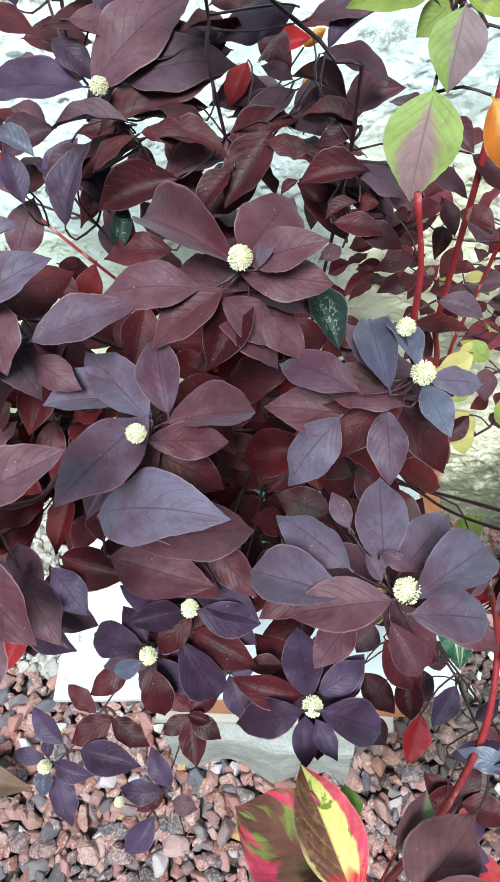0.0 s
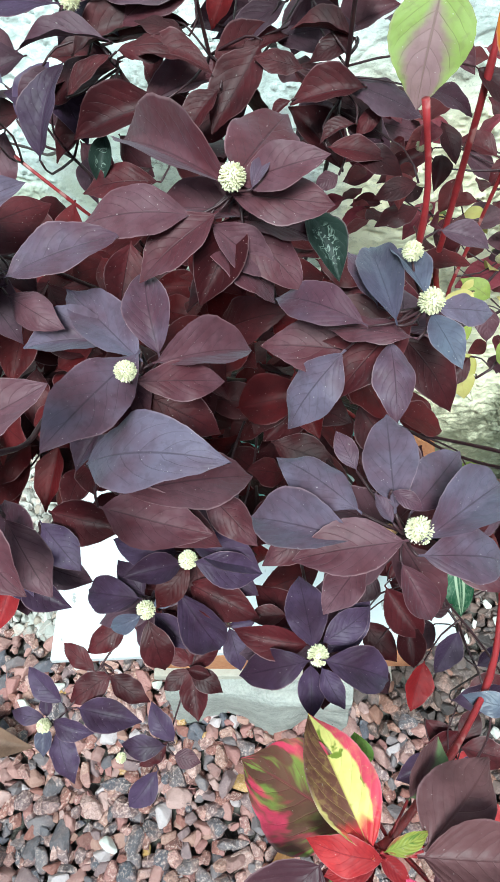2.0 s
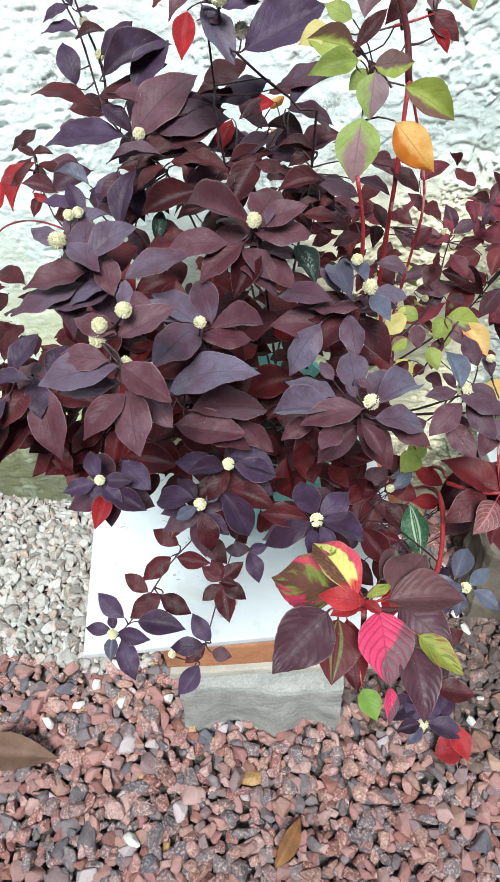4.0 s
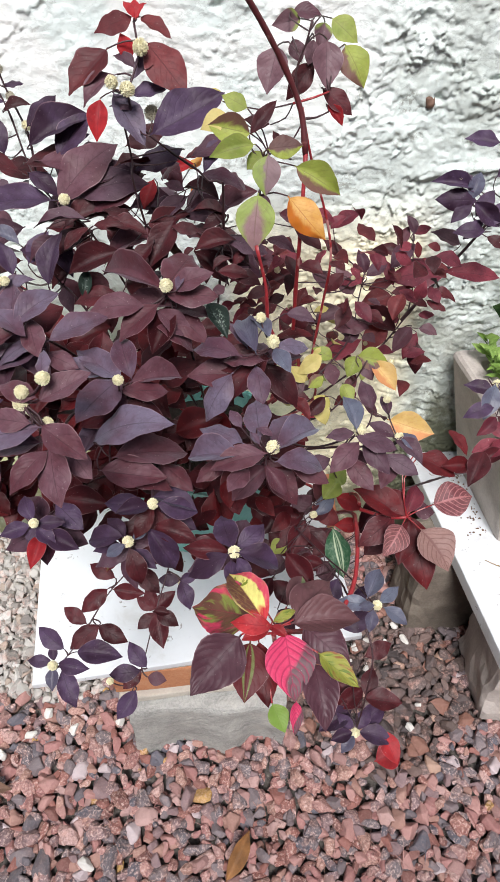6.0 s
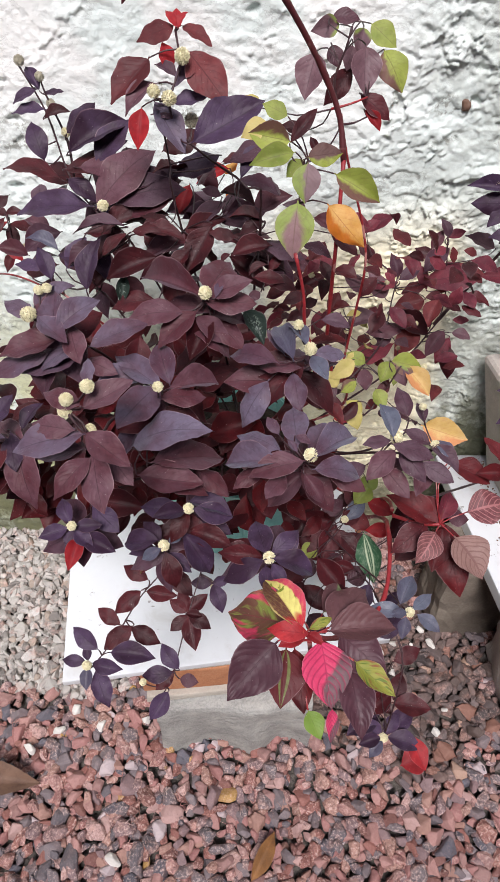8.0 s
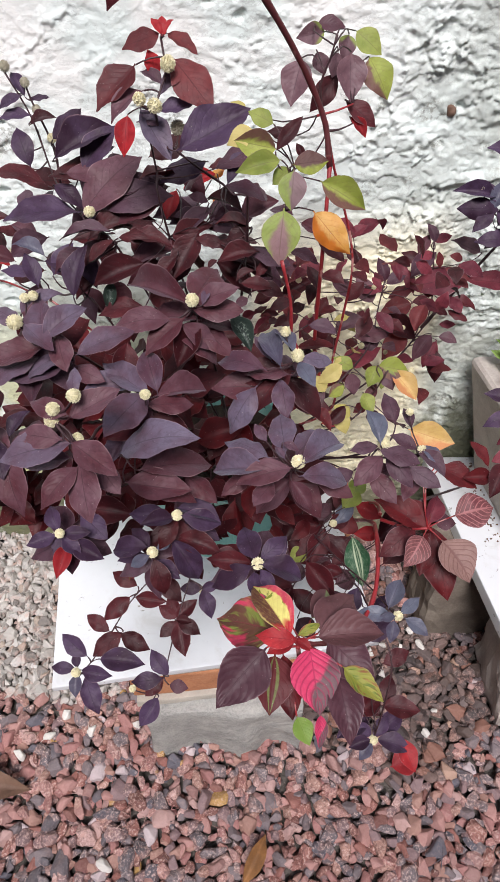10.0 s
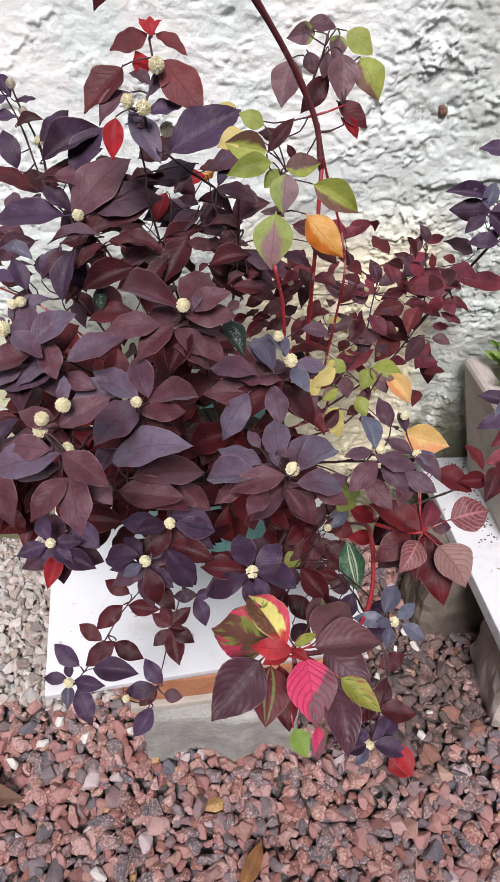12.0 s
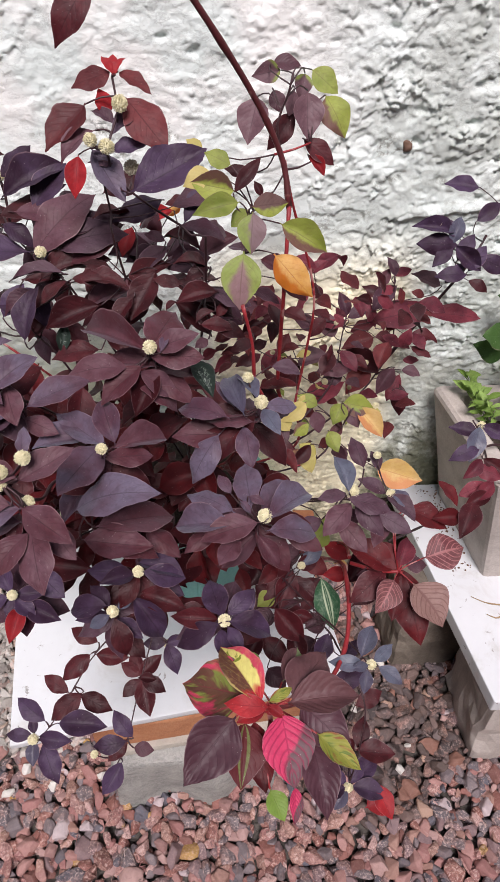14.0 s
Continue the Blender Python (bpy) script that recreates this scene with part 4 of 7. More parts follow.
def foliage(parent, name, label, tones, count, middle, spread, size, seed, up=(0, -0.4, 0.9), clear=True):
    """Inner leaves, too many and too hidden to count, in one mesh for each tone."""
    rnd = random.Random(seed)
    for tone in tones:
        verts, faces, uvs, at = [], [], [], 0
        src = [(np.array([v.co[:] for v in me.vertices]), [tuple(p.vertices) for p in me.polygons], [d.uv[:] for d in me.uv_layers[0].data]) for me in LEAVES]
        for _ in range(count // len(tones)):
            while True:
                q = Vector((rnd.uniform(-1, 1), rnd.uniform(-1, 1), rnd.uniform(-1, 1)))
                if q.length < 1:
                    break
            foot = Vector(middle) + Vector((q.x * spread[0], q.y * spread[1], q.z * spread[2]))
            if clear and (0.218 < foot.x < 0.275 and 0.48 < foot.z < 0.60 and foot.y > 0.47 or 0.32 < foot.x < 0.50 and 0.58 < foot.z < 0.74):
                continue
            way = Vector((q.x * 0.8 + rnd.gauss(0, 0.6), q.y * 0.5 + rnd.gauss(0, 0.5) - 0.3, rnd.gauss(0, 0.35) - 0.1)).normalized()
            length = rnd.uniform(*size)
            lift = Vector(up) + Vector((rnd.gauss(0, 0.3), rnd.gauss(0, 0.3), 0))
            a = np.array(leaf_pose(foot, foot + way * length, length * rnd.uniform(0.48, 0.62), lift))
            co, fs, uv = rnd.choice(src)
            verts.append(co @ a[:3, :3].T + a[:3, 3])
            faces += [tuple(i + at for i in f) for f in fs]
            uvs += uv
            at += len(co)
        me = bpy.data.meshes.new(name)
        me.from_pydata(np.concatenate(verts).tolist(), [], faces)
        layer = me.uv_layers.new(name="leaf")
        layer.data.foreach_set("uv", np.array(uvs).ravel())
        me.polygons.foreach_set("use_smooth", [True] * len(me.polygons))
        me.materials.append(LEAF[tone])
        ob = new(name, me)
        ob.parent = parent
        ob.matrix_basis = Matrix.Translation(-base(parent))
        tagged(ob, label, kind="stuff")


def skirt(parent, centre, up, tones, length, seed):
    """The older leaf pairs that stand crosswise below a rosette."""
    rnd = random.Random(seed)
    axis = Vector(up).normalized()
    side = axis.cross(Vector((0, 1, 0))).normalized()
    ahead = axis.cross(side)
    turn = rnd.uniform(0, 6.3)
    for k in range(5):
        a = turn + k * math.tau / 5 + rnd.uniform(-0.3, 0.3)
        way = (side * math.cos(a) + ahead * math.sin(a) - axis * rnd.uniform(0.15, 0.45)).normalized()
        foot = Vector(centre) - axis * rnd.uniform(0.022, 0.04)
        reach = length * rnd.uniform(0.85, 1.15)
        leaf(parent, rnd.choice(tones), foot, foot + way * reach, reach * 0.56, axis)


bush = plant("bush", (0.205, 0.79, 0.420), "dark purple potted bush with round cream flower heads", "bush")
vine = plant("vine", (0.245, 0.80, 0.420), "tall red-stemmed shoots with lime and mauve leaves against the wall", "plant")
calico = plant("calico_plant", (0.245, 0.745, 0.420), "variegated calico plant with pink and yellow leaves", "plant")
iresine = plant("bloodleaf_plant", (0.285, 0.77, 0.420), "red-stemmed plant with rose-veined leaves beside the bush", "plant")
rightbush = plant("planter_bush", (0.775, 0.80, 0.471), "dark purple bush growing from the cement planter", "bush")
herb = plant("herb", (0.755, 0.85, 0.471), "small bright green fine-leaved herb in the cement planter", "plant")
broadleaf = plant("broadleaf_plant", (0.82, 0.855, 0.471), "dark green broad-leaved plant growing in the cement planter", "plant")

knob_bm = bmesh.new()
bmesh.ops.create_icosphere(knob_bm, subdivisions=3, radius=0.0075, matrix=Matrix.Translation((0.528, 0.947, 0.905)) @ Matrix.Diagonal((1.0, 0.75, 1.15, 1)))
for v in knob_bm.verts:
    v.co += noise.noise_vector(v.co * 90) * 0.004
tagged(part("wall_plug", knob_bm, BROWN, None, smooth=True), "rusty brown lump stuck in the white wall", "plug")

stem(bush, "d", 0.0017, 0.0009, (0.181, 0.660, 1.049), (0.185, 0.635, 1.027), (0.176, 0.615, 1.007), (0.183, 0.615, 0.982), (0.209, 0.620, 0.957), (0.241, 0.620, 0.932), (0.254, 0.625, 0.888), root_of(bush))
stem(bush, "d", 0.0017, 0.001, (0.164, 0.640, 0.994), (0.167, 0.660, 0.938), (0.174, 0.660, 0.870), root_of(bush))
stem(bush, "d", 0.0017, 0.0009, (0.010, 0.760, 0.999), (0.032, 0.750, 0.955), (0.050, 0.730, 0.894), (0.087, 0.690, 0.869), (0.132, 0.660, 0.832), root_of(bush))
stem(bush, "d", 0.0015, 0.0008, (0.032, 0.750, 0.990), (0.035, 0.750, 0.973), (0.051, 0.740, 0.931), (0.053, 0.730, 0.894))
stem(bush, "d", 0.0018, 0.0008, (-0.059, 0.800, 0.820), (-0.055, 0.790, 0.787), (-0.034, 0.770, 0.750), (0.034, 0.700, 0.778), (0.101, 0.640, 0.785), root_of(bush))
stem(bush, "r", 0.0017, 0.0010, (-0.233, 0.880, 0.593), (-0.181, 0.860, 0.662), (-0.138, 0.840, 0.709), (-0.081, 0.800, 0.740), (-0.022, 0.750, 0.754), (0.059, 0.660, 0.772), root_of(bush))
stem(bush, "d", 0.0018, 0.0012, (0.206, 0.500, 0.891), (0.214, 0.570, 0.808), root_of(bush))
stem(bush, "d", 0.0018, 0.0012, (0.295, 0.480, 0.848), (0.280, 0.520, 0.801), (0.265, 0.580, 0.726), root_of(bush))
stem(bush, "d", 0.0017, 0.0012, (0.167, 0.440, 0.833), (0.177, 0.500, 0.765), root_of(bush))
stem(bush, "d", 0.0017, 0.0012, (0.151, 0.410, 0.800), (0.162, 0.500, 0.720), root_of(bush))
stem(bush, "d", 0.0017, 0.0009, (0.189, 0.400, 0.731), (0.194, 0.480, 0.673), root_of(bush))
stem(bush, "d", 0.0017, 0.0009, (0.165, 0.385, 0.698), (0.179, 0.440, 0.668), root_of(bush))
stem(bush, "d", 0.0017, 0.0009, (0.261, 0.370, 0.700), (0.252, 0.450, 0.635), (0.237, 0.550, 0.549), root_of(bush))
stem(bush, "d", 0.0018, 0.0012, (0.289, 0.385, 0.812), (0.279, 0.450, 0.731), (0.252, 0.550, 0.641), root_of(bush))
stem(bush, "d", 0.0017, 0.0009, (0.371, 0.430, 0.790), (0.345, 0.500, 0.706), (0.306, 0.580, 0.638), root_of(bush))
stem(bush, "d", 0.002, 0.001, (0.416, 0.455, 0.757), (0.401, 0.490, 0.716), (0.355, 0.550, 0.654), root_of(bush))
stem(bush, "d", 0.0018, 0.0008, (0.405, 0.375, 0.601), (0.385, 0.420, 0.588), (0.357, 0.480, 0.561), (0.310, 0.580, 0.534), root_of(bush))
stem(bush, "d", 0.0018, 0.0008, (0.420, 0.365, 0.305), (0.420, 0.370, 0.414), (0.424, 0.400, 0.469), (0.400, 0.450, 0.499), (0.362, 0.500, 0.521), root_of(bush))
stem(bush, "d", 0.0017, 0.0012, (0.118, 0.360, 0.890), (0.125, 0.400, 0.829), (0.139, 0.480, 0.774), root_of(bush))
stem(bush, "d", 0.0017, 0.0012, (0.065, 0.475, 0.888), (0.083, 0.500, 0.849), (0.109, 0.560, 0.774), root_of(bush))
stem(bush, "d", 0.0017, 0.0012, (-0.016, 0.450, 0.793), (0.019, 0.460, 0.767), (0.058, 0.500, 0.718), (0.099, 0.580, 0.633), root_of(bush))
stem(bush, "d", 0.0018, 0.0009, (0.084, 0.390, 0.719), (0.097, 0.440, 0.691), (0.123, 0.540, 0.626), root_of(bush))
stem(bush, "d", 0.0013, 0.0007, (0.072, 0.335, 0.543), (0.100, 0.365, 0.560), (0.128, 0.405, 0.584), (0.160, 0.432, 0.610), (0.185, 0.470, 0.640), (0.200, 0.560, 0.640), root_of(bush))
stem(bush, "d", 0.0013, 0.0006, (0.152, 0.315, 0.531), (0.166, 0.342, 0.547), (0.180, 0.384, 0.583), (0.192, 0.420, 0.605), (0.205, 0.480, 0.620), (0.210, 0.570, 0.620), root_of(bush))
stem(vine, "m", 0.0027, 0.0026, (0.224, 0.620, 1.136), (0.249, 0.630, 1.106), (0.269, 0.640, 1.078), (0.287, 0.650, 1.052), (0.309, 0.660, 1.016), (0.326, 0.660, 0.980), (0.332, 0.650, 0.944))
stem(vine, "r", 0.0026, 0.0019, (0.332, 0.650, 0.946), (0.330, 0.630, 0.880), (0.329, 0.625, 0.826), (0.330, 0.630, 0.758), (0.334, 0.660, 0.659), root_of(vine))
stem(vine, "r", 0.0019, 0.0013, (0.328, 0.670, 0.980), (0.341, 0.680, 0.932), (0.365, 0.690, 0.862), (0.374, 0.690, 0.815), (0.370, 0.690, 0.756), (0.365, 0.700, 0.672), (0.364, 0.720, 0.566), root_of(vine))
stem(vine, "r", 0.002, 0.0015, (0.281, 0.515, 0.922), (0.290, 0.517, 0.884), (0.293, 0.520, 0.848), (0.302, 0.560, 0.756), root_of(vine))
stem(vine, "d", 0.0012, 0.0007, (0.285, 0.560, 0.944), (0.288, 0.570, 0.968), (0.300, 0.600, 0.966), (0.318, 0.650, 0.941))
stem(vine, "r", 0.0014, 0.0008, (0.359, 0.720, 0.980), (0.342, 0.710, 0.977), (0.323, 0.710, 0.972))
stem(vine, "d", 0.0014, 0.0007, (0.361, 0.720, 0.962), (0.348, 0.720, 0.956), (0.335, 0.710, 0.958))
stem(vine, "d", 0.0014, 0.0008, (0.336, 0.710, 1.042), (0.332, 0.710, 1.023), (0.324, 0.710, 0.999), (0.330, 0.710, 0.969))
stem(vine, "d", 0.002, 0.0008, (0.502, 0.820, 0.784), (0.518, 0.820, 0.685), (0.496, 0.790, 0.653), (0.421, 0.720, 0.628), root_of(vine))
stem(vine, "d", 0.0016, 0.0008, (0.441, 0.800, 0.737), (0.436, 0.790, 0.704), (0.421, 0.750, 0.663), (0.372, 0.700, 0.635))
stem(vine, "d", 0.0016, 0.0008, (0.417, 0.620, 0.726), (0.400, 0.620, 0.683), (0.364, 0.620, 0.637), root_of(vine))
stem(rightbush, "d", 0.0026, 0.0014, (0.620, 0.840, 0.829), (0.610, 0.830, 0.814), (0.590, 0.820, 0.784), (0.559, 0.815, 0.737), (0.504, 0.800, 0.661))
stem(rightbush, "d", 0.002, 0.001, (0.597, 0.680, 0.651), (0.616, 0.680, 0.621), (0.676, 0.720, 0.507))
stem(rightbush, "d", 0.0016, 0.0008, (0.626, 0.660, 0.556), (0.608, 0.630, 0.533), (0.539, 0.580, 0.574), (0.446, 0.500, 0.636))
stem(iresine, "r", 0.0024, 0.0018, (0.397, 0.475, 0.644), (0.405, 0.530, 0.598), (0.392, 0.620, 0.498), root_of(iresine))
stem(iresine, "r", 0.0022, 0.0016, (0.440, 0.447, 0.655), (0.424, 0.455, 0.645), (0.397, 0.470, 0.641))
stem(calico, "r", 0.003, 0.002, (0.288, 0.278, 0.735), (0.312, 0.300, 0.689), (0.353, 0.345, 0.626), (0.381, 0.390, 0.610), (0.392, 0.430, 0.613), (0.396, 0.470, 0.616), (0.406, 0.540, 0.552), (0.387, 0.640, 0.439), root_of(calico))
stem(calico, "r", 0.0022, 0.0014, (0.295, 0.285, 0.628), (0.294, 0.282, 0.685), (0.290, 0.280, 0.723))
stem(vine, "d", 0.0015, 0.001, (0.166, 0.700, 1.104), (0.207, 0.660, 1.129), (0.233, 0.630, 1.141))

top_up = (0, -.35, .94)
leaf(bush, "a", (0.203, 0.498, 0.892), (0.149, 0.544, 0.884), 0.026, top_up)
leaf(bush, "a", (0.208, 0.502, 0.894), (0.226, 0.555, 0.894), 0.032, top_up)
leaf(bush, "a", (0.212, 0.499, 0.893), (0.242, 0.498, 0.907), 0.020, top_up)
leaf(bush, "a", (0.209, 0.498, 0.887), (0.248, 0.494, 0.889), 0.023, top_up)
leaf(bush, "a", (0.197, 0.497, 0.876), (0.169, 0.478, 0.859), 0.023, top_up)
leaf(bush, "a", (0.185, 0.497, 0.876), (0.143, 0.493, 0.873), 0.026, top_up)
leaf(bush, "a", (0.199, 0.497, 0.871), (0.225, 0.494, 0.851), 0.020, top_up)
leaf(bush, "a", (0.193, 0.499, 0.861), (0.226, 0.493, 0.835), 0.025, top_up)
leaf(bush, "D", (0.216, 0.492, 0.896), (0.221, 0.506, 0.901), 0.007, top_up)

mid_up = (0, -.35, .94)
leaf(bush, "b", (0.280, 0.470, 0.850), (0.270, 0.519, 0.849), 0.020, mid_up)
leaf(bush, "b", (0.291, 0.477, 0.858), (0.278, 0.509, 0.856), 0.015, mid_up)
leaf(bush, "D", (0.265, 0.470, 0.845), (0.227, 0.496, 0.834), 0.022, mid_up)
leaf(bush, "a", (0.287, 0.465, 0.843), (0.251, 0.480, 0.834), 0.016, mid_up)
leaf(bush, "D", (0.300, 0.475, 0.852), (0.327, 0.486, 0.842), 0.015, mid_up)
leaf(bush, "b", (0.297, 0.471, 0.850), (0.308, 0.448, 0.846), 0.015, mid_up)
leaf(bush, "D", (0.259, 0.469, 0.823), (0.237, 0.451, 0.790), 0.026, mid_up)
leaf(bush, "D", (0.281, 0.468, 0.833), (0.286, 0.438, 0.819), 0.020, mid_up)
leaf(bush, "D", (0.273, 0.489, 0.841), (0.261, 0.511, 0.849), 0.016, mid_up)
leaf(bush, "a", (0.273, 0.480, 0.816), (0.226, 0.481, 0.816), 0.029, mid_up)

lft_up = (0, -.35, .94)
leaf(bush, "D", (0.167, 0.448, 0.839), (0.128, 0.483, 0.843), 0.024, lft_up)
leaf(bush, "D", (0.176, 0.455, 0.836), (0.166, 0.487, 0.850), 0.022, lft_up)
leaf(bush, "a", (0.179, 0.449, 0.834), (0.216, 0.473, 0.821), 0.024, lft_up)
leaf(bush, "a", (0.172, 0.436, 0.835), (0.206, 0.447, 0.827), 0.019, lft_up)
leaf(bush, "D", (0.167, 0.444, 0.840), (0.144, 0.393, 0.846), 0.030, lft_up)
leaf(bush, "a", (0.159, 0.458, 0.816), (0.170, 0.438, 0.809), 0.015, lft_up)
leaf(bush, "D", (0.153, 0.465, 0.829), (0.111, 0.459, 0.828), 0.024, lft_up)

bigleaf_up = (0, -.35, .94)
leaf(bush, "D", (0.152, 0.411, 0.804), (0.211, 0.400, 0.833), 0.037, bigleaf_up)
leaf(bush, "a", (0.166, 0.408, 0.787), (0.219, 0.437, 0.765), 0.037, bigleaf_up)
leaf(bush, "a", (0.153, 0.404, 0.775), (0.200, 0.395, 0.778), 0.029, bigleaf_up)
leaf(bush, "a", (0.165, 0.410, 0.761), (0.204, 0.400, 0.757), 0.025, bigleaf_up)
leaf(bush, "D", (0.142, 0.456, 0.778), (0.129, 0.430, 0.769), 0.018, bigleaf_up)
leaf(bush, "a", (0.198, 0.427, 0.757), (0.223, 0.407, 0.749), 0.020, bigleaf_up)

cee_up = (0, -.35, .94)
leaf(bush, "p", (0.185, 0.394, 0.739), (0.163, 0.383, 0.746), 0.016, cee_up)
leaf(bush, "p", (0.196, 0.396, 0.740), (0.226, 0.399, 0.726), 0.020, cee_up)
leaf(bush, "p", (0.192, 0.409, 0.734), (0.225, 0.399, 0.730), 0.021, cee_up)
leaf(bush, "j", (0.189, 0.398, 0.730), (0.175, 0.380, 0.717), 0.016, cee_up)
leaf(bush, "p", (0.179, 0.408, 0.723), (0.145, 0.412, 0.724), 0.020, cee_up)
leaf(bush, "p", (0.186, 0.387, 0.715), (0.206, 0.371, 0.685), 0.024, cee_up)
leaf(bush, "m", (0.191, 0.396, 0.708), (0.225, 0.384, 0.703), 0.022, cee_up)
leaf(bush, "p", (0.196, 0.411, 0.713), (0.224, 0.396, 0.708), 0.020, cee_up)

eee_up = (0, -.35, .94)
leaf(bush, "p", (0.160, 0.386, 0.708), (0.128, 0.393, 0.694), 0.021, eee_up)
leaf(bush, "b", (0.164, 0.375, 0.710), (0.148, 0.370, 0.702), 0.011, eee_up)
leaf(bush, "m", (0.169, 0.374, 0.704), (0.177, 0.358, 0.679), 0.019, eee_up)
leaf(bush, "p", (0.162, 0.390, 0.704), (0.146, 0.406, 0.710), 0.014, eee_up)
leaf(bush, "b", (0.172, 0.381, 0.712), (0.183, 0.389, 0.715), 0.009, eee_up)
leaf(bush, "p", (0.170, 0.383, 0.691), (0.189, 0.369, 0.686), 0.015, eee_up)
leaf(bush, "p", (0.155, 0.394, 0.685), (0.133, 0.390, 0.683), 0.014, eee_up)

dee_up = (0, -.35, .94)
leaf(bush, "p", (0.258, 0.366, 0.718), (0.249, 0.404, 0.714), 0.023, dee_up)
leaf(bush, "p", (0.254, 0.357, 0.717), (0.221, 0.353, 0.694), 0.021, dee_up)
leaf(bush, "p", (0.266, 0.358, 0.718), (0.300, 0.358, 0.697), 0.023, dee_up)
leaf(bush, "p", (0.264, 0.354, 0.716), (0.275, 0.338, 0.711), 0.012, dee_up)
leaf(bush, "p", (0.258, 0.357, 0.707), (0.260, 0.335, 0.699), 0.014, dee_up)
leaf(bush, "p", (0.265, 0.371, 0.712), (0.287, 0.388, 0.718), 0.017, dee_up)
leaf(bush, "m", (0.253, 0.370, 0.706), (0.217, 0.373, 0.708), 0.018, dee_up)
leaf(bush, "p", (0.268, 0.368, 0.706), (0.287, 0.392, 0.715), 0.019, dee_up)
leaf(bush, "m", (0.242, 0.388, 0.697), (0.222, 0.385, 0.696), 0.012, dee_up)

big_up = (0, -.35, .94)
leaf(bush, "D", (0.281, 0.388, 0.830), (0.279, 0.433, 0.828), 0.023, big_up)
leaf(bush, "D", (0.266, 0.390, 0.820), (0.234, 0.418, 0.811), 0.020, big_up)
leaf(bush, "D", (0.264, 0.376, 0.820), (0.225, 0.391, 0.804), 0.025, big_up)
leaf(bush, "a", (0.283, 0.375, 0.822), (0.247, 0.368, 0.816), 0.023, big_up)
leaf(bush, "D", (0.291, 0.392, 0.821), (0.313, 0.425, 0.816), 0.022, big_up)
leaf(bush, "D", (0.295, 0.377, 0.826), (0.328, 0.409, 0.818), 0.024, big_up)
leaf(bush, "D", (0.296, 0.374, 0.814), (0.330, 0.382, 0.799), 0.023, big_up)
leaf(bush, "a", (0.287, 0.369, 0.813), (0.299, 0.355, 0.800), 0.014, big_up)
leaf(bush, "a", (0.271, 0.372, 0.808), (0.257, 0.349, 0.812), 0.016, big_up)
leaf(bush, "D", (0.280, 0.381, 0.828), (0.274, 0.390, 0.831), 0.007, big_up)
leaf(bush, "D", (0.280, 0.389, 0.836), (0.290, 0.384, 0.834), 0.007, big_up)
leaf(bush, "D", (0.267, 0.411, 0.818), (0.259, 0.424, 0.823), 0.010, big_up)
leaf(bush, "a", (0.308, 0.388, 0.798), (0.334, 0.374, 0.793), 0.018, big_up)
leaf(bush, "a", (0.253, 0.389, 0.799), (0.233, 0.375, 0.794), 0.015, big_up)

arr_up = (0, -.4, .92)
leaf(bush, "b", (0.364, 0.423, 0.804), (0.357, 0.448, 0.815), 0.017, arr_up)
leaf(bush, "d", (0.367, 0.419, 0.797), (0.398, 0.410, 0.793), 0.019, arr_up)
leaf(bush, "d", (0.364, 0.427, 0.795), (0.343, 0.424, 0.794), 0.013, arr_up)
leaf(bush, "d", (0.383, 0.453, 0.801), (0.377, 0.476, 0.811), 0.016, arr_up)
leaf(bush, "a", (0.367, 0.421, 0.787), (0.344, 0.399, 0.777), 0.020, arr_up)
leaf(bush, "d", (0.374, 0.422, 0.788), (0.391, 0.399, 0.777), 0.019, arr_up)
leaf(bush, "a", (0.361, 0.420, 0.770), (0.379, 0.396, 0.760), 0.019, arr_up)
leaf(bush, "d", (0.345, 0.424, 0.766), (0.322, 0.414, 0.762), 0.015, arr_up)

arrb_up = (0, -.4, .92)
leaf(bush, "d", (0.411, 0.449, 0.764), (0.432, 0.429, 0.755), 0.018, arrb_up)
leaf(bush, "d", (0.402, 0.439, 0.754), (0.428, 0.423, 0.747), 0.018, arrb_up)
leaf(bush, "b", (0.415, 0.454, 0.766), (0.431, 0.438, 0.759), 0.014, arrb_up)
leaf(bush, "d", (0.411, 0.460, 0.758), (0.391, 0.473, 0.763), 0.015, arrb_up)
leaf(bush, "d", (0.407, 0.477, 0.771), (0.403, 0.493, 0.778), 0.011, arrb_up)
leaf(bush, "a", (0.388, 0.442, 0.750), (0.361, 0.435, 0.747), 0.017, arrb_up)
leaf(bush, "a", (0.411, 0.447, 0.741), (0.398, 0.422, 0.730), 0.018, arrb_up)

rr_up = (0, -.35, .94)
leaf(bush, "b", (0.395, 0.373, 0.609), (0.364, 0.377, 0.610), 0.016, rr_up)
leaf(bush, "b", (0.408, 0.376, 0.610), (0.426, 0.388, 0.615), 0.014, rr_up)
leaf(bush, "b", (0.397, 0.384, 0.608), (0.410, 0.407, 0.617), 0.023, rr_up)
leaf(bush, "b", (0.412, 0.369, 0.608), (0.430, 0.356, 0.603), 0.019, rr_up)
leaf(bush, "b", (0.399, 0.367, 0.607), (0.394, 0.350, 0.600), 0.016, rr_up)
leaf(bush, "b", (0.399, 0.371, 0.611), (0.384, 0.369, 0.611), 0.011, rr_up)

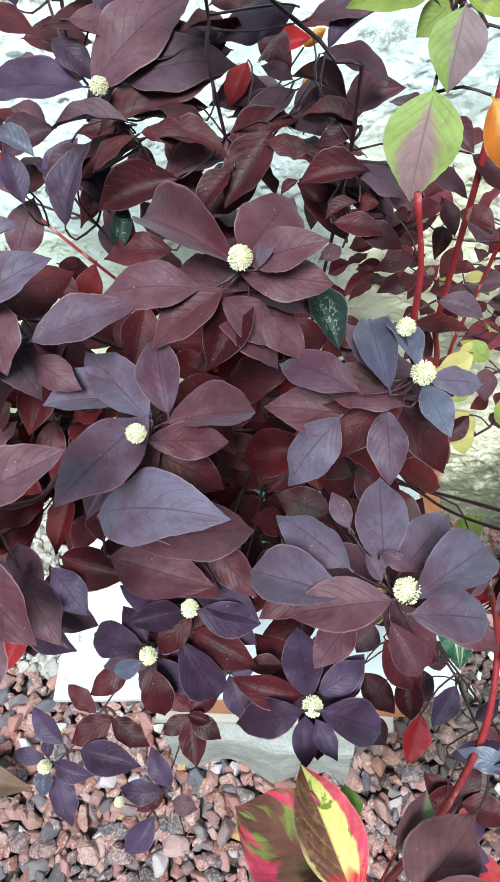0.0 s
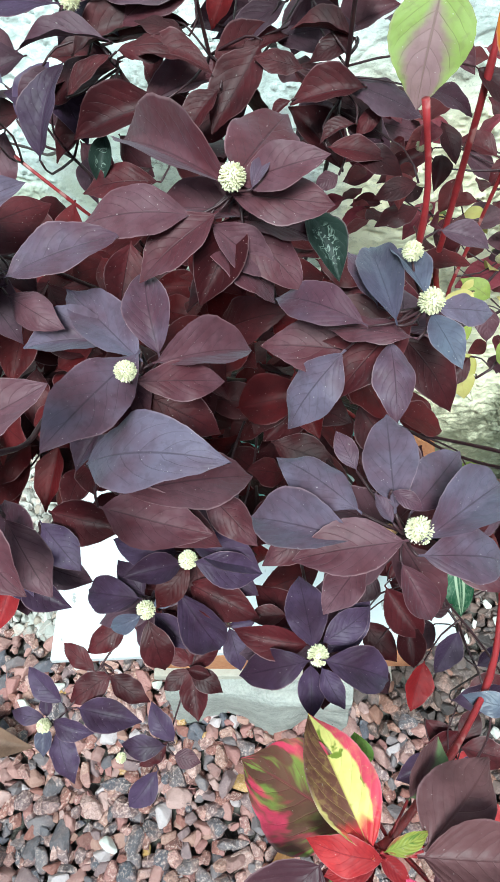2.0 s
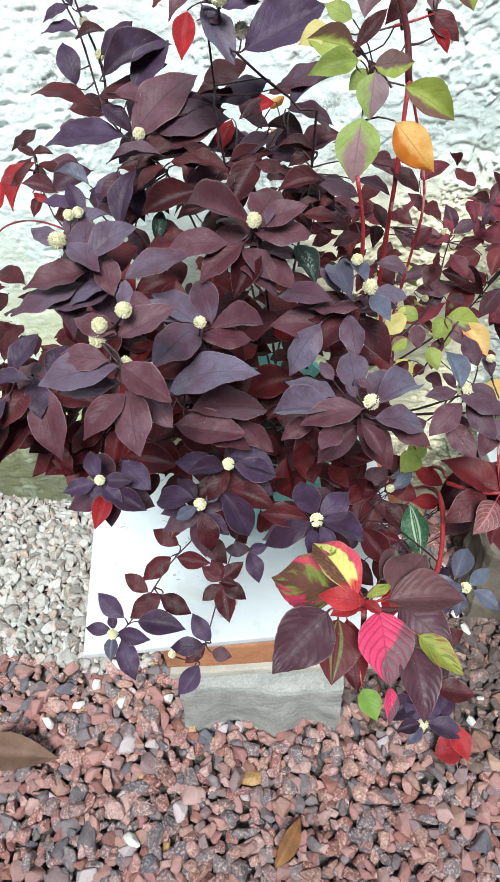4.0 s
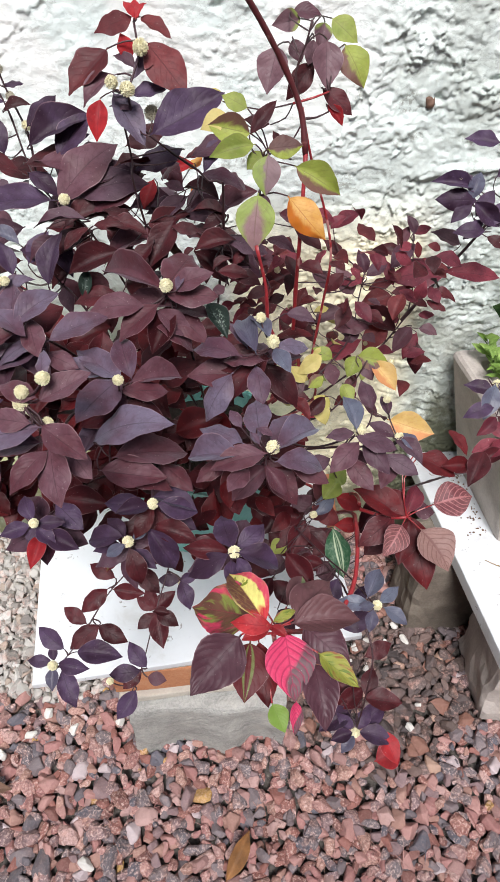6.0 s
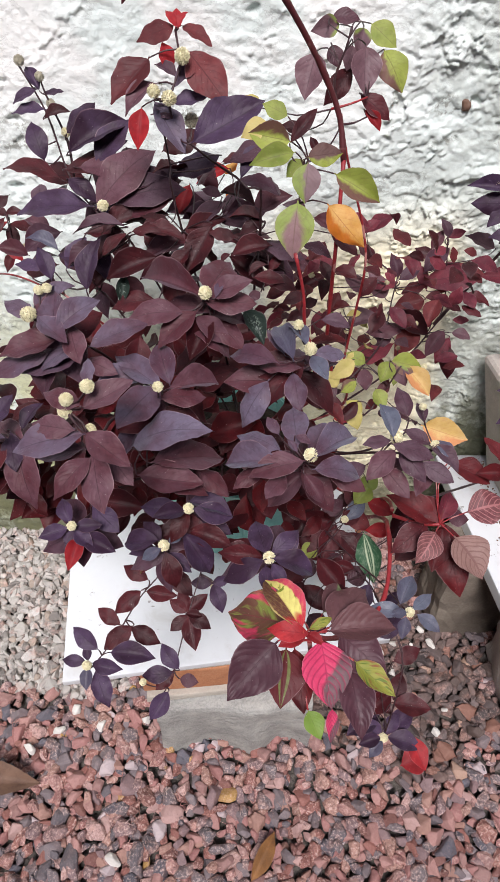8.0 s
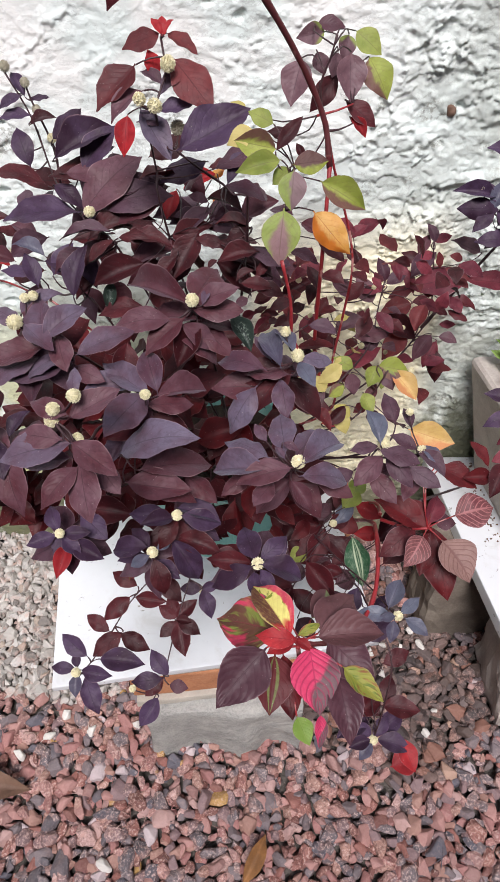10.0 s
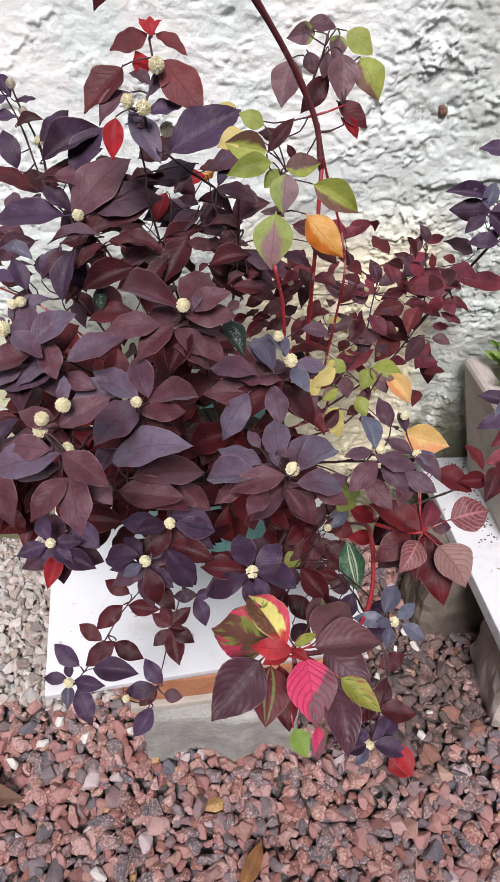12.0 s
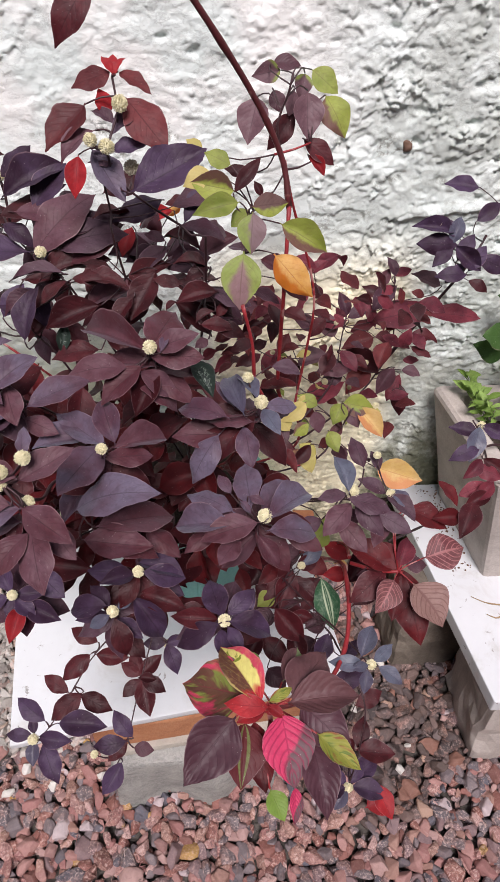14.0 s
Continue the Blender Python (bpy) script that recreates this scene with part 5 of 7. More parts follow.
low_up = (0, -.35, .94)
leaf(bush, "p", (0.420, 0.367, 0.323), (0.439, 0.386, 0.330), 0.023, low_up)
leaf(bush, "p", (0.412, 0.361, 0.321), (0.388, 0.354, 0.318), 0.021, low_up)
leaf(bush, "b", (0.415, 0.356, 0.319), (0.399, 0.341, 0.313), 0.019, low_up)
leaf(bush, "p", (0.426, 0.362, 0.318), (0.462, 0.351, 0.314), 0.031, low_up)
leaf(bush, "p", (0.415, 0.368, 0.320), (0.398, 0.383, 0.326), 0.020, low_up)
leaf(bush, "p", (0.428, 0.376, 0.315), (0.460, 0.394, 0.322), 0.032, low_up)
leaf(bush, "m", (0.437, 0.400, 0.335), (0.480, 0.395, 0.333), 0.036, low_up)
leaf(bush, "m", (0.439, 0.408, 0.327), (0.450, 0.438, 0.339), 0.028, low_up)
leaf(bush, "m", (0.400, 0.395, 0.323), (0.432, 0.414, 0.330), 0.032, low_up)
leaf(bush, "m", (0.402, 0.422, 0.333), (0.430, 0.395, 0.323), 0.033, low_up)
leaf(bush, "p", (0.414, 0.389, 0.320), (0.376, 0.370, 0.313), 0.034, low_up)
leaf(bush, "r", (0.454, 0.362, 0.318), (0.468, 0.330, 0.306), 0.031, low_up)
leaf(bush, "m", (0.444, 0.455, 0.345), (0.477, 0.468, 0.350), 0.030, low_up)

left_up = (-.1, -.4, .9)
leaf(bush, "D", (0.136, 0.365, 0.908), (0.134, 0.381, 0.915), 0.011, left_up)
leaf(bush, "a", (0.128, 0.359, 0.894), (0.103, 0.370, 0.896), 0.016, left_up)
leaf(bush, "D", (0.128, 0.347, 0.877), (0.084, 0.340, 0.870), 0.027, left_up)
leaf(bush, "a", (0.124, 0.347, 0.882), (0.096, 0.353, 0.882), 0.017, left_up)
leaf(bush, "a", (0.132, 0.362, 0.890), (0.160, 0.377, 0.900), 0.021, left_up)
leaf(bush, "a", (0.136, 0.342, 0.882), (0.163, 0.323, 0.876), 0.021, left_up)
leaf(bush, "a", (0.137, 0.340, 0.865), (0.146, 0.304, 0.850), 0.024, left_up)
leaf(bush, "a", (0.134, 0.337, 0.863), (0.114, 0.316, 0.851), 0.019, left_up)
leaf(bush, "D", (0.124, 0.353, 0.858), (0.091, 0.352, 0.854), 0.020, left_up)
leaf(bush, "a", (0.143, 0.355, 0.850), (0.161, 0.334, 0.843), 0.017, left_up)
leaf(bush, "a", (0.122, 0.365, 0.852), (0.121, 0.345, 0.843), 0.013, left_up)

leftb_up = (-.1, -.35, .93)
leaf(bush, "D", (0.084, 0.464, 0.879), (0.080, 0.501, 0.893), 0.024, leftb_up)
leaf(bush, "D", (0.091, 0.465, 0.883), (0.120, 0.488, 0.895), 0.023, leftb_up)
leaf(bush, "D", (0.074, 0.473, 0.887), (0.097, 0.452, 0.882), 0.019, leftb_up)
leaf(bush, "D", (0.062, 0.487, 0.880), (0.038, 0.504, 0.884), 0.018, leftb_up)
leaf(bush, "D", (0.116, 0.464, 0.867), (0.155, 0.480, 0.877), 0.026, leftb_up)
leaf(bush, "a", (0.097, 0.473, 0.879), (0.108, 0.442, 0.868), 0.020, leftb_up)
leaf(bush, "a", (0.081, 0.472, 0.866), (0.039, 0.464, 0.859), 0.026, leftb_up)
leaf(bush, "D", (0.076, 0.474, 0.855), (0.025, 0.454, 0.842), 0.024, leftb_up)
leaf(bush, "D", (0.100, 0.471, 0.852), (0.050, 0.463, 0.843), 0.031, leftb_up)
leaf(bush, "D", (0.102, 0.477, 0.854), (0.069, 0.461, 0.844), 0.023, leftb_up)
leaf(bush, "D", (0.065, 0.498, 0.885), (0.075, 0.515, 0.892), 0.013, leftb_up)
leaf(bush, "D", (0.071, 0.509, 0.879), (0.092, 0.524, 0.887), 0.016, leftb_up)
leaf(bush, "a", (0.107, 0.470, 0.847), (0.132, 0.457, 0.844), 0.017, leftb_up)

farleft_up = (-.1, -.4, .92)
leaf(bush, "p", (0.020, 0.435, 0.802), (0.035, 0.462, 0.816), 0.020, farleft_up)
leaf(bush, "p", (0.035, 0.424, 0.799), (0.008, 0.421, 0.795), 0.017, farleft_up)
leaf(bush, "p", (-0.009, 0.459, 0.799), (-0.030, 0.496, 0.812), 0.026, farleft_up)
leaf(bush, "p", (0.014, 0.417, 0.783), (-0.010, 0.390, 0.768), 0.023, farleft_up)
leaf(bush, "m", (0.003, 0.462, 0.790), (0.005, 0.488, 0.802), 0.017, farleft_up)
leaf(bush, "p", (0.032, 0.444, 0.785), (0.041, 0.413, 0.773), 0.020, farleft_up)
leaf(bush, "m", (0.028, 0.434, 0.781), (0.012, 0.406, 0.767), 0.021, farleft_up)
leaf(bush, "m", (0.000, 0.447, 0.761), (0.000, 0.397, 0.740), 0.033, farleft_up)
leaf(bush, "p", (0.039, 0.457, 0.781), (0.052, 0.477, 0.791), 0.016, farleft_up)
leaf(bush, "m", (0.033, 0.444, 0.764), (0.053, 0.408, 0.750), 0.026, farleft_up)
leaf(bush, "m", (-0.005, 0.447, 0.783), (-0.034, 0.434, 0.774), 0.020, farleft_up)
leaf(bush, "m", (0.021, 0.438, 0.749), (-0.001, 0.402, 0.731), 0.027, farleft_up)
leaf(bush, "p", (-0.001, 0.438, 0.790), (-0.020, 0.460, 0.798), 0.018, farleft_up)
leaf(bush, "m", (-0.028, 0.441, 0.767), (-0.055, 0.418, 0.754), 0.023, farleft_up)
leaf(bush, "m", (-0.033, 0.454, 0.783), (-0.069, 0.473, 0.787), 0.025, farleft_up)
leaf(bush, "m", (-0.029, 0.464, 0.788), (-0.057, 0.499, 0.800), 0.028, farleft_up)

lowred_up = (0, -.5, .87)
leaf(bush, "j", (0.042, 0.505, 0.680), (-0.005, 0.457, 0.653), 0.030, lowred_up)
leaf(bush, "j", (0.050, 0.503, 0.673), (0.031, 0.445, 0.640), 0.040, lowred_up)
leaf(bush, "m", (0.045, 0.485, 0.657), (0.018, 0.474, 0.651), 0.018, lowred_up)
leaf(bush, "j", (0.076, 0.500, 0.677), (0.071, 0.463, 0.656), 0.022, lowred_up)
leaf(bush, "m", (0.019, 0.496, 0.663), (0.000, 0.501, 0.666), 0.012, lowred_up)

eff_up = (0, -.4, .92)
leaf(bush, "p", (0.081, 0.399, 0.719), (0.072, 0.417, 0.727), 0.018, eff_up)
leaf(bush, "p", (0.087, 0.395, 0.717), (0.108, 0.396, 0.718), 0.015, eff_up)
leaf(bush, "p", (0.078, 0.393, 0.716), (0.056, 0.386, 0.713), 0.017, eff_up)
leaf(bush, "p", (0.085, 0.394, 0.711), (0.101, 0.381, 0.706), 0.018, eff_up)
leaf(bush, "p", (0.082, 0.395, 0.712), (0.078, 0.383, 0.706), 0.011, eff_up)
leaf(bush, "p", (0.094, 0.393, 0.705), (0.119, 0.381, 0.700), 0.022, eff_up)
leaf(bush, "r", (0.087, 0.391, 0.704), (0.081, 0.365, 0.693), 0.016, eff_up)
leaf(bush, "p", (0.096, 0.425, 0.708), (0.119, 0.405, 0.700), 0.026, eff_up)
leaf(bush, "m", (0.099, 0.437, 0.703), (0.138, 0.432, 0.700), 0.033, eff_up)

topleft_up = (0, -.4, .9)
leaf(bush, "p", (0.027, 0.755, 0.977), (0.015, 0.768, 0.994), 0.013, topleft_up)
leaf(bush, "p", (0.024, 0.754, 0.976), (0.002, 0.748, 0.967), 0.015, topleft_up)
leaf(bush, "p", (0.034, 0.753, 0.974), (0.052, 0.754, 0.976), 0.010, topleft_up)
leaf(bush, "p", (0.031, 0.743, 0.961), (-0.001, 0.742, 0.959), 0.019, topleft_up)
leaf(bush, "m", (0.034, 0.738, 0.954), (0.058, 0.742, 0.960), 0.015, topleft_up)
leaf(bush, "p", (0.057, 0.730, 0.944), (0.081, 0.747, 0.965), 0.022, topleft_up)
leaf(bush, "p", (0.030, 0.714, 0.923), (0.018, 0.736, 0.951), 0.022, topleft_up)
leaf(bush, "p", (0.061, 0.719, 0.929), (0.114, 0.735, 0.950), 0.036, topleft_up)
leaf(bush, "p", (0.086, 0.712, 0.919), (0.114, 0.724, 0.936), 0.021, topleft_up)
leaf(bush, "m", (0.042, 0.702, 0.907), (-0.011, 0.709, 0.916), 0.026, topleft_up)
leaf(bush, "m", (0.056, 0.708, 0.913), (0.114, 0.710, 0.916), 0.035, topleft_up)
leaf(bush, "p", (0.072, 0.685, 0.884), (0.001, 0.683, 0.880), 0.040, topleft_up)
leaf(bush, "p", (0.056, 0.701, 0.905), (0.083, 0.689, 0.889), 0.020, topleft_up)
leaf(bush, "m", (0.105, 0.698, 0.893), (0.135, 0.720, 0.922), 0.029, topleft_up)
leaf(bush, "m", (0.119, 0.698, 0.893), (0.170, 0.708, 0.905), 0.032, topleft_up)
leaf(bush, "p", (0.099, 0.704, 0.892), (0.094, 0.721, 0.915), 0.018, topleft_up)
leaf(bush, "p", (0.111, 0.686, 0.868), (0.078, 0.696, 0.882), 0.022, topleft_up)
leaf(bush, "m", (0.111, 0.686, 0.868), (0.153, 0.691, 0.875), 0.026, topleft_up)
leaf(bush, "m", (0.105, 0.679, 0.859), (0.068, 0.679, 0.859), 0.022, topleft_up)
leaf(bush, "p", (0.081, 0.652, 0.840), (0.045, 0.656, 0.845), 0.022, topleft_up)
leaf(bush, "p", (0.070, 0.663, 0.854), (0.093, 0.642, 0.826), 0.026, topleft_up)
leaf(bush, "p", (0.051, 0.649, 0.835), (0.070, 0.667, 0.859), 0.021, topleft_up)
leaf(bush, "b", (0.039, 0.660, 0.849), (0.009, 0.667, 0.859), 0.019, topleft_up)
leaf(bush, "p", (0.027, 0.649, 0.835), (-0.004, 0.651, 0.838), 0.018, topleft_up)
leaf(bush, "p", (0.032, 0.642, 0.826), (0.021, 0.660, 0.849), 0.019, topleft_up)
leaf(bush, "m", (0.104, 0.658, 0.830), (0.073, 0.643, 0.811), 0.024, topleft_up)

redleft_up = (0, -.4, .9)
leaf(bush, "m", (-0.063, 0.811, 0.815), (-0.084, 0.818, 0.824), 0.014, redleft_up)
leaf(bush, "m", (-0.063, 0.813, 0.817), (-0.041, 0.813, 0.818), 0.013, redleft_up)
leaf(bush, "m", (-0.066, 0.809, 0.812), (-0.100, 0.790, 0.787), 0.028, redleft_up)
leaf(bush, "r", (-0.063, 0.805, 0.807), (-0.090, 0.778, 0.770), 0.032, redleft_up)
leaf(bush, "m", (-0.059, 0.805, 0.807), (-0.053, 0.788, 0.784), 0.017, redleft_up)
leaf(bush, "m", (-0.056, 0.805, 0.807), (-0.027, 0.799, 0.798), 0.018, redleft_up)
leaf(bush, "r", (-0.104, 0.793, 0.790), (-0.111, 0.771, 0.762), 0.017, redleft_up)
leaf(bush, "r", (-0.064, 0.786, 0.781), (-0.046, 0.780, 0.773), 0.013, redleft_up)
leaf(bush, "m", (-0.057, 0.784, 0.779), (-0.065, 0.771, 0.762), 0.014, redleft_up)
leaf(bush, "r", (-0.081, 0.799, 0.798), (-0.093, 0.786, 0.782), 0.015, redleft_up)

hang_up = (0, -.9, .4)
leaf(vine, "m", (0.165, 0.702, 1.104), (0.135, 0.685, 1.066), 0.028, hang_up)

topc_up = (0, -.4, .9)
leaf(bush, "R", (0.181, 0.662, 1.052), (0.148, 0.653, 1.043), 0.022, topc_up)
leaf(bush, "R", (0.186, 0.662, 1.052), (0.213, 0.650, 1.040), 0.019, topc_up)
leaf(bush, "r", (0.181, 0.658, 1.052), (0.174, 0.667, 1.061), 0.009, topc_up)
leaf(bush, "r", (0.185, 0.658, 1.052), (0.192, 0.666, 1.061), 0.008, topc_up)
leaf(bush, "r", (0.183, 0.659, 1.052), (0.182, 0.669, 1.062), 0.009, topc_up)
leaf(bush, "R", (0.160, 0.643, 1.033), (0.126, 0.616, 1.006), 0.031, topc_up)
leaf(bush, "r", (0.176, 0.650, 1.023), (0.171, 0.652, 1.040), 0.025, topc_up)
leaf(bush, "R", (0.191, 0.647, 1.037), (0.225, 0.616, 1.006), 0.033, topc_up)
leaf(bush, "a", (0.164, 0.628, 1.015), (0.141, 0.612, 1.000), 0.024, topc_up)
leaf(bush, "d", (0.180, 0.640, 1.019), (0.164, 0.648, 1.026), 0.015, topc_up)
leaf(bush, "D", (0.181, 0.634, 1.013), (0.202, 0.642, 1.023), 0.018, topc_up)
leaf(bush, "p", (0.180, 0.628, 1.002), (0.204, 0.632, 1.006), 0.022, topc_up)
leaf(bush, "r", (0.153, 0.610, 1.001), (0.149, 0.596, 0.978), 0.019, topc_up)
leaf(bush, "D", (0.165, 0.618, 1.003), (0.187, 0.598, 0.976), 0.027, topc_up)
leaf(bush, "d", (0.180, 0.616, 0.996), (0.160, 0.617, 0.997), 0.012, topc_up)
leaf(bush, "p", (0.200, 0.594, 0.984), (0.254, 0.618, 1.008), 0.038, topc_up)
leaf(bush, "p", (0.210, 0.704, 0.928), (0.166, 0.691, 0.916), 0.028, topc_up)
leaf(bush, "d", (0.226, 0.701, 0.926), (0.268, 0.716, 0.940), 0.029, topc_up)
leaf(bush, "d", (0.234, 0.685, 0.910), (0.273, 0.678, 0.902), 0.024, topc_up)
leaf(bush, "p", (0.237, 0.694, 0.912), (0.271, 0.712, 0.932), 0.026, topc_up)
leaf(bush, "o", (0.214, 0.788, 0.877), (0.229, 0.799, 0.888), 0.015, topc_up)
leaf(bush, "r", (0.217, 0.789, 0.882), (0.185, 0.780, 0.872), 0.021, topc_up)
leaf(bush, "o", (0.216, 0.777, 0.861), (0.229, 0.767, 0.852), 0.014, topc_up)
leaf(bush, "r", (0.173, 0.771, 0.870), (0.162, 0.751, 0.848), 0.019, topc_up)
leaf(bush, "a", (0.091, 0.676, 0.891), (0.140, 0.712, 0.928), 0.044, topc_up)
leaf(bush, "d", (0.112, 0.678, 0.893), (0.171, 0.688, 0.902), 0.037, topc_up)
leaf(bush, "p", (0.088, 0.707, 0.924), (0.117, 0.735, 0.954), 0.030, topc_up)
leaf(bush, "a", (0.072, 0.702, 0.918), (0.116, 0.699, 0.915), 0.027, topc_up)
leaf(bush, "d", (0.213, 0.685, 0.896), (0.194, 0.691, 0.901), 0.012, topc_up)
leaf(bush, "d", (0.222, 0.672, 0.883), (0.246, 0.678, 0.889), 0.016, topc_up)
leaf(bush, "a", (0.122, 0.673, 0.880), (0.168, 0.690, 0.898), 0.032, topc_up)
leaf(bush, "d", (0.111, 0.690, 0.898), (0.156, 0.702, 0.910), 0.029, topc_up)
leaf(bush, "m", (0.145, 0.673, 0.880), (0.139, 0.654, 0.860), 0.018, topc_up)
leaf(bush, "m", (0.179, 0.654, 0.861), (0.215, 0.670, 0.877), 0.026, topc_up)
leaf(bush, "a", (0.139, 0.641, 0.848), (0.191, 0.654, 0.861), 0.033, topc_up)
leaf(bush, "m", (0.226, 0.657, 0.865), (0.261, 0.645, 0.852), 0.023, topc_up)
leaf(bush, "m", (0.196, 0.651, 0.849), (0.161, 0.634, 0.833), 0.026, topc_up)
leaf(bush, "d", (0.213, 0.676, 0.874), (0.255, 0.682, 0.880), 0.026, topc_up)
leaf(bush, "m", (0.094, 0.661, 0.868), (0.133, 0.673, 0.880), 0.027, topc_up)
leaf(bush, "m", (0.082, 0.640, 0.848), (0.116, 0.657, 0.865), 0.026, topc_up)
leaf(bush, "d", (0.088, 0.649, 0.856), (0.058, 0.637, 0.844), 0.021, topc_up)
leaf(bush, "a", (0.172, 0.648, 0.838), (0.132, 0.639, 0.829), 0.026, topc_up)
leaf(bush, "m", (0.255, 0.632, 0.821), (0.226, 0.652, 0.843), 0.026, topc_up)
leaf(bush, "m", (0.278, 0.644, 0.834), (0.249, 0.665, 0.855), 0.026, topc_up)
leaf(bush, "d", (0.215, 0.683, 0.889), (0.185, 0.666, 0.873), 0.022, topc_up)

green_up = (0, -.85, .5)
leaf(vine, "c", (0.356, 0.747, 1.019), (0.358, 0.724, 0.981), 0.031, green_up)
leaf(vine, "e", (0.355, 0.765, 1.030), (0.349, 0.752, 1.009), 0.018, green_up)
leaf(vine, "n", (0.323, 0.769, 1.038), (0.352, 0.768, 1.036), 0.017, green_up)
leaf(vine, "e", (0.332, 0.766, 1.032), (0.303, 0.763, 1.027), 0.020, green_up)
leaf(vine, "g", (0.362, 0.770, 1.032), (0.389, 0.759, 1.014), 0.024, green_up)
leaf(vine, "l", (0.376, 0.760, 1.012), (0.397, 0.740, 0.978), 0.030, green_up)
leaf(vine, "c", (0.344, 0.752, 1.018), (0.339, 0.740, 0.998), 0.016, green_up)
leaf(vine, "m", (0.343, 0.750, 0.996), (0.321, 0.736, 0.971), 0.022, green_up)
leaf(vine, "c", (0.309, 0.754, 1.012), (0.298, 0.732, 0.974), 0.031, green_up)
leaf(vine, "n", (0.324, 0.762, 1.016), (0.333, 0.751, 0.998), 0.017, green_up)
leaf(vine, "m", (0.356, 0.734, 0.977), (0.384, 0.723, 0.959), 0.021, green_up)
leaf(vine, "r", (0.360, 0.726, 0.965), (0.374, 0.718, 0.951), 0.013, green_up)
leaf(vine, "y", (0.254, 0.738, 0.965), (0.238, 0.744, 0.975), 0.014, green_up)
leaf(vine, "m", (0.301, 0.737, 0.944), (0.277, 0.740, 0.948), 0.014, green_up)
leaf(vine, "m", (0.312, 0.712, 0.931), (0.306, 0.719, 0.942), 0.009, green_up)

greenlow_up = (0, -.85, .5)
leaf(vine, "m", (0.278, 0.575, 0.990), (0.297, 0.587, 1.010), 0.012, greenlow_up)
leaf(vine, "g", (0.281, 0.571, 0.982), (0.243, 0.566, 0.974), 0.019, greenlow_up)
leaf(vine, "l", (0.278, 0.583, 0.986), (0.242, 0.586, 0.992), 0.024, greenlow_up)
leaf(vine, "y", (0.261, 0.593, 0.996), (0.236, 0.588, 0.988), 0.019, greenlow_up)
leaf(vine, "g", (0.275, 0.594, 1.002), (0.254, 0.599, 1.011), 0.016, greenlow_up)
leaf(vine, "i", (0.290, 0.569, 0.979), (0.320, 0.571, 0.982), 0.019, greenlow_up)
leaf(vine, "u", (0.291, 0.562, 0.978), (0.289, 0.546, 0.950), 0.023, greenlow_up)
leaf(vine, "l", (0.313, 0.563, 0.968), (0.352, 0.551, 0.949), 0.024, greenlow_up)
leaf(vine, "o", (0.308, 0.551, 0.948), (0.340, 0.533, 0.918), 0.026, greenlow_up)
leaf(vine, "f", (0.283, 0.543, 0.954), (0.279, 0.520, 0.915), 0.032, greenlow_up)
leaf(vine, "g", (0.288, 0.572, 0.976), (0.274, 0.565, 0.964), 0.014, greenlow_up)

dgreen_up = (0, -.5, .87)
leaf(bush, "T", (0.240, 0.530, 0.856), (0.255, 0.506, 0.842), 0.019, dgreen_up)

upmid_up = (0, -.4, .9)
leaf(bush, "m", (0.139, 0.631, 0.881), (0.179, 0.627, 0.877), 0.024, upmid_up)
leaf(bush, "m", (0.149, 0.615, 0.863), (0.106, 0.604, 0.850), 0.028, upmid_up)
leaf(bush, "m", (0.183, 0.622, 0.867), (0.166, 0.607, 0.849), 0.018, upmid_up)
leaf(bush, "m", (0.204, 0.640, 0.883), (0.181, 0.612, 0.852), 0.028, upmid_up)
leaf(bush, "m", (0.262, 0.623, 0.872), (0.226, 0.618, 0.866), 0.022, upmid_up)
leaf(bush, "d", (0.257, 0.628, 0.872), (0.297, 0.620, 0.862), 0.025, upmid_up)
leaf(bush, "m", (0.229, 0.629, 0.879), (0.204, 0.632, 0.883), 0.015, upmid_up)
leaf(bush, "m", (0.254, 0.639, 0.891), (0.226, 0.642, 0.894), 0.017, upmid_up)
leaf(bush, "m", (0.256, 0.639, 0.890), (0.234, 0.631, 0.882), 0.014, upmid_up)
leaf(bush, "p", (0.083, 0.597, 0.842), (0.094, 0.628, 0.877), 0.024, upmid_up)
leaf(bush, "d", (0.117, 0.635, 0.886), (0.070, 0.632, 0.883), 0.017, upmid_up)
leaf(bush, "m", (0.224, 0.618, 0.866), (0.215, 0.613, 0.860), 0.007, upmid_up)
leaf(bush, "m", (0.260, 0.611, 0.858), (0.243, 0.605, 0.851), 0.011, upmid_up)
leaf(bush, "m", (0.250, 0.603, 0.849), (0.277, 0.601, 0.847), 0.017, upmid_up)
leaf(bush, "m", (0.263, 0.605, 0.845), (0.290, 0.599, 0.838), 0.017, upmid_up)
leaf(bush, "d", (0.298, 0.627, 0.870), (0.325, 0.620, 0.862), 0.017, upmid_up)
leaf(bush, "m", (0.326, 0.633, 0.879), (0.351, 0.621, 0.865), 0.018, upmid_up)
leaf(bush, "m", (0.130, 0.632, 0.883), (0.164, 0.635, 0.886), 0.018, upmid_up)
leaf(bush, "m", (0.163, 0.643, 0.888), (0.138, 0.647, 0.893), 0.016, upmid_up)
leaf(bush, "T", (0.118, 0.608, 0.847), (0.115, 0.591, 0.827), 0.013, upmid_up)
leaf(bush, "n", (0.255, 0.601, 0.834), (0.241, 0.596, 0.828), 0.012, upmid_up)
leaf(bush, "m", (0.298, 0.597, 0.833), (0.278, 0.592, 0.827), 0.013, upmid_up)
leaf(bush, "d", (0.318, 0.581, 0.814), (0.344, 0.576, 0.809), 0.016, upmid_up)
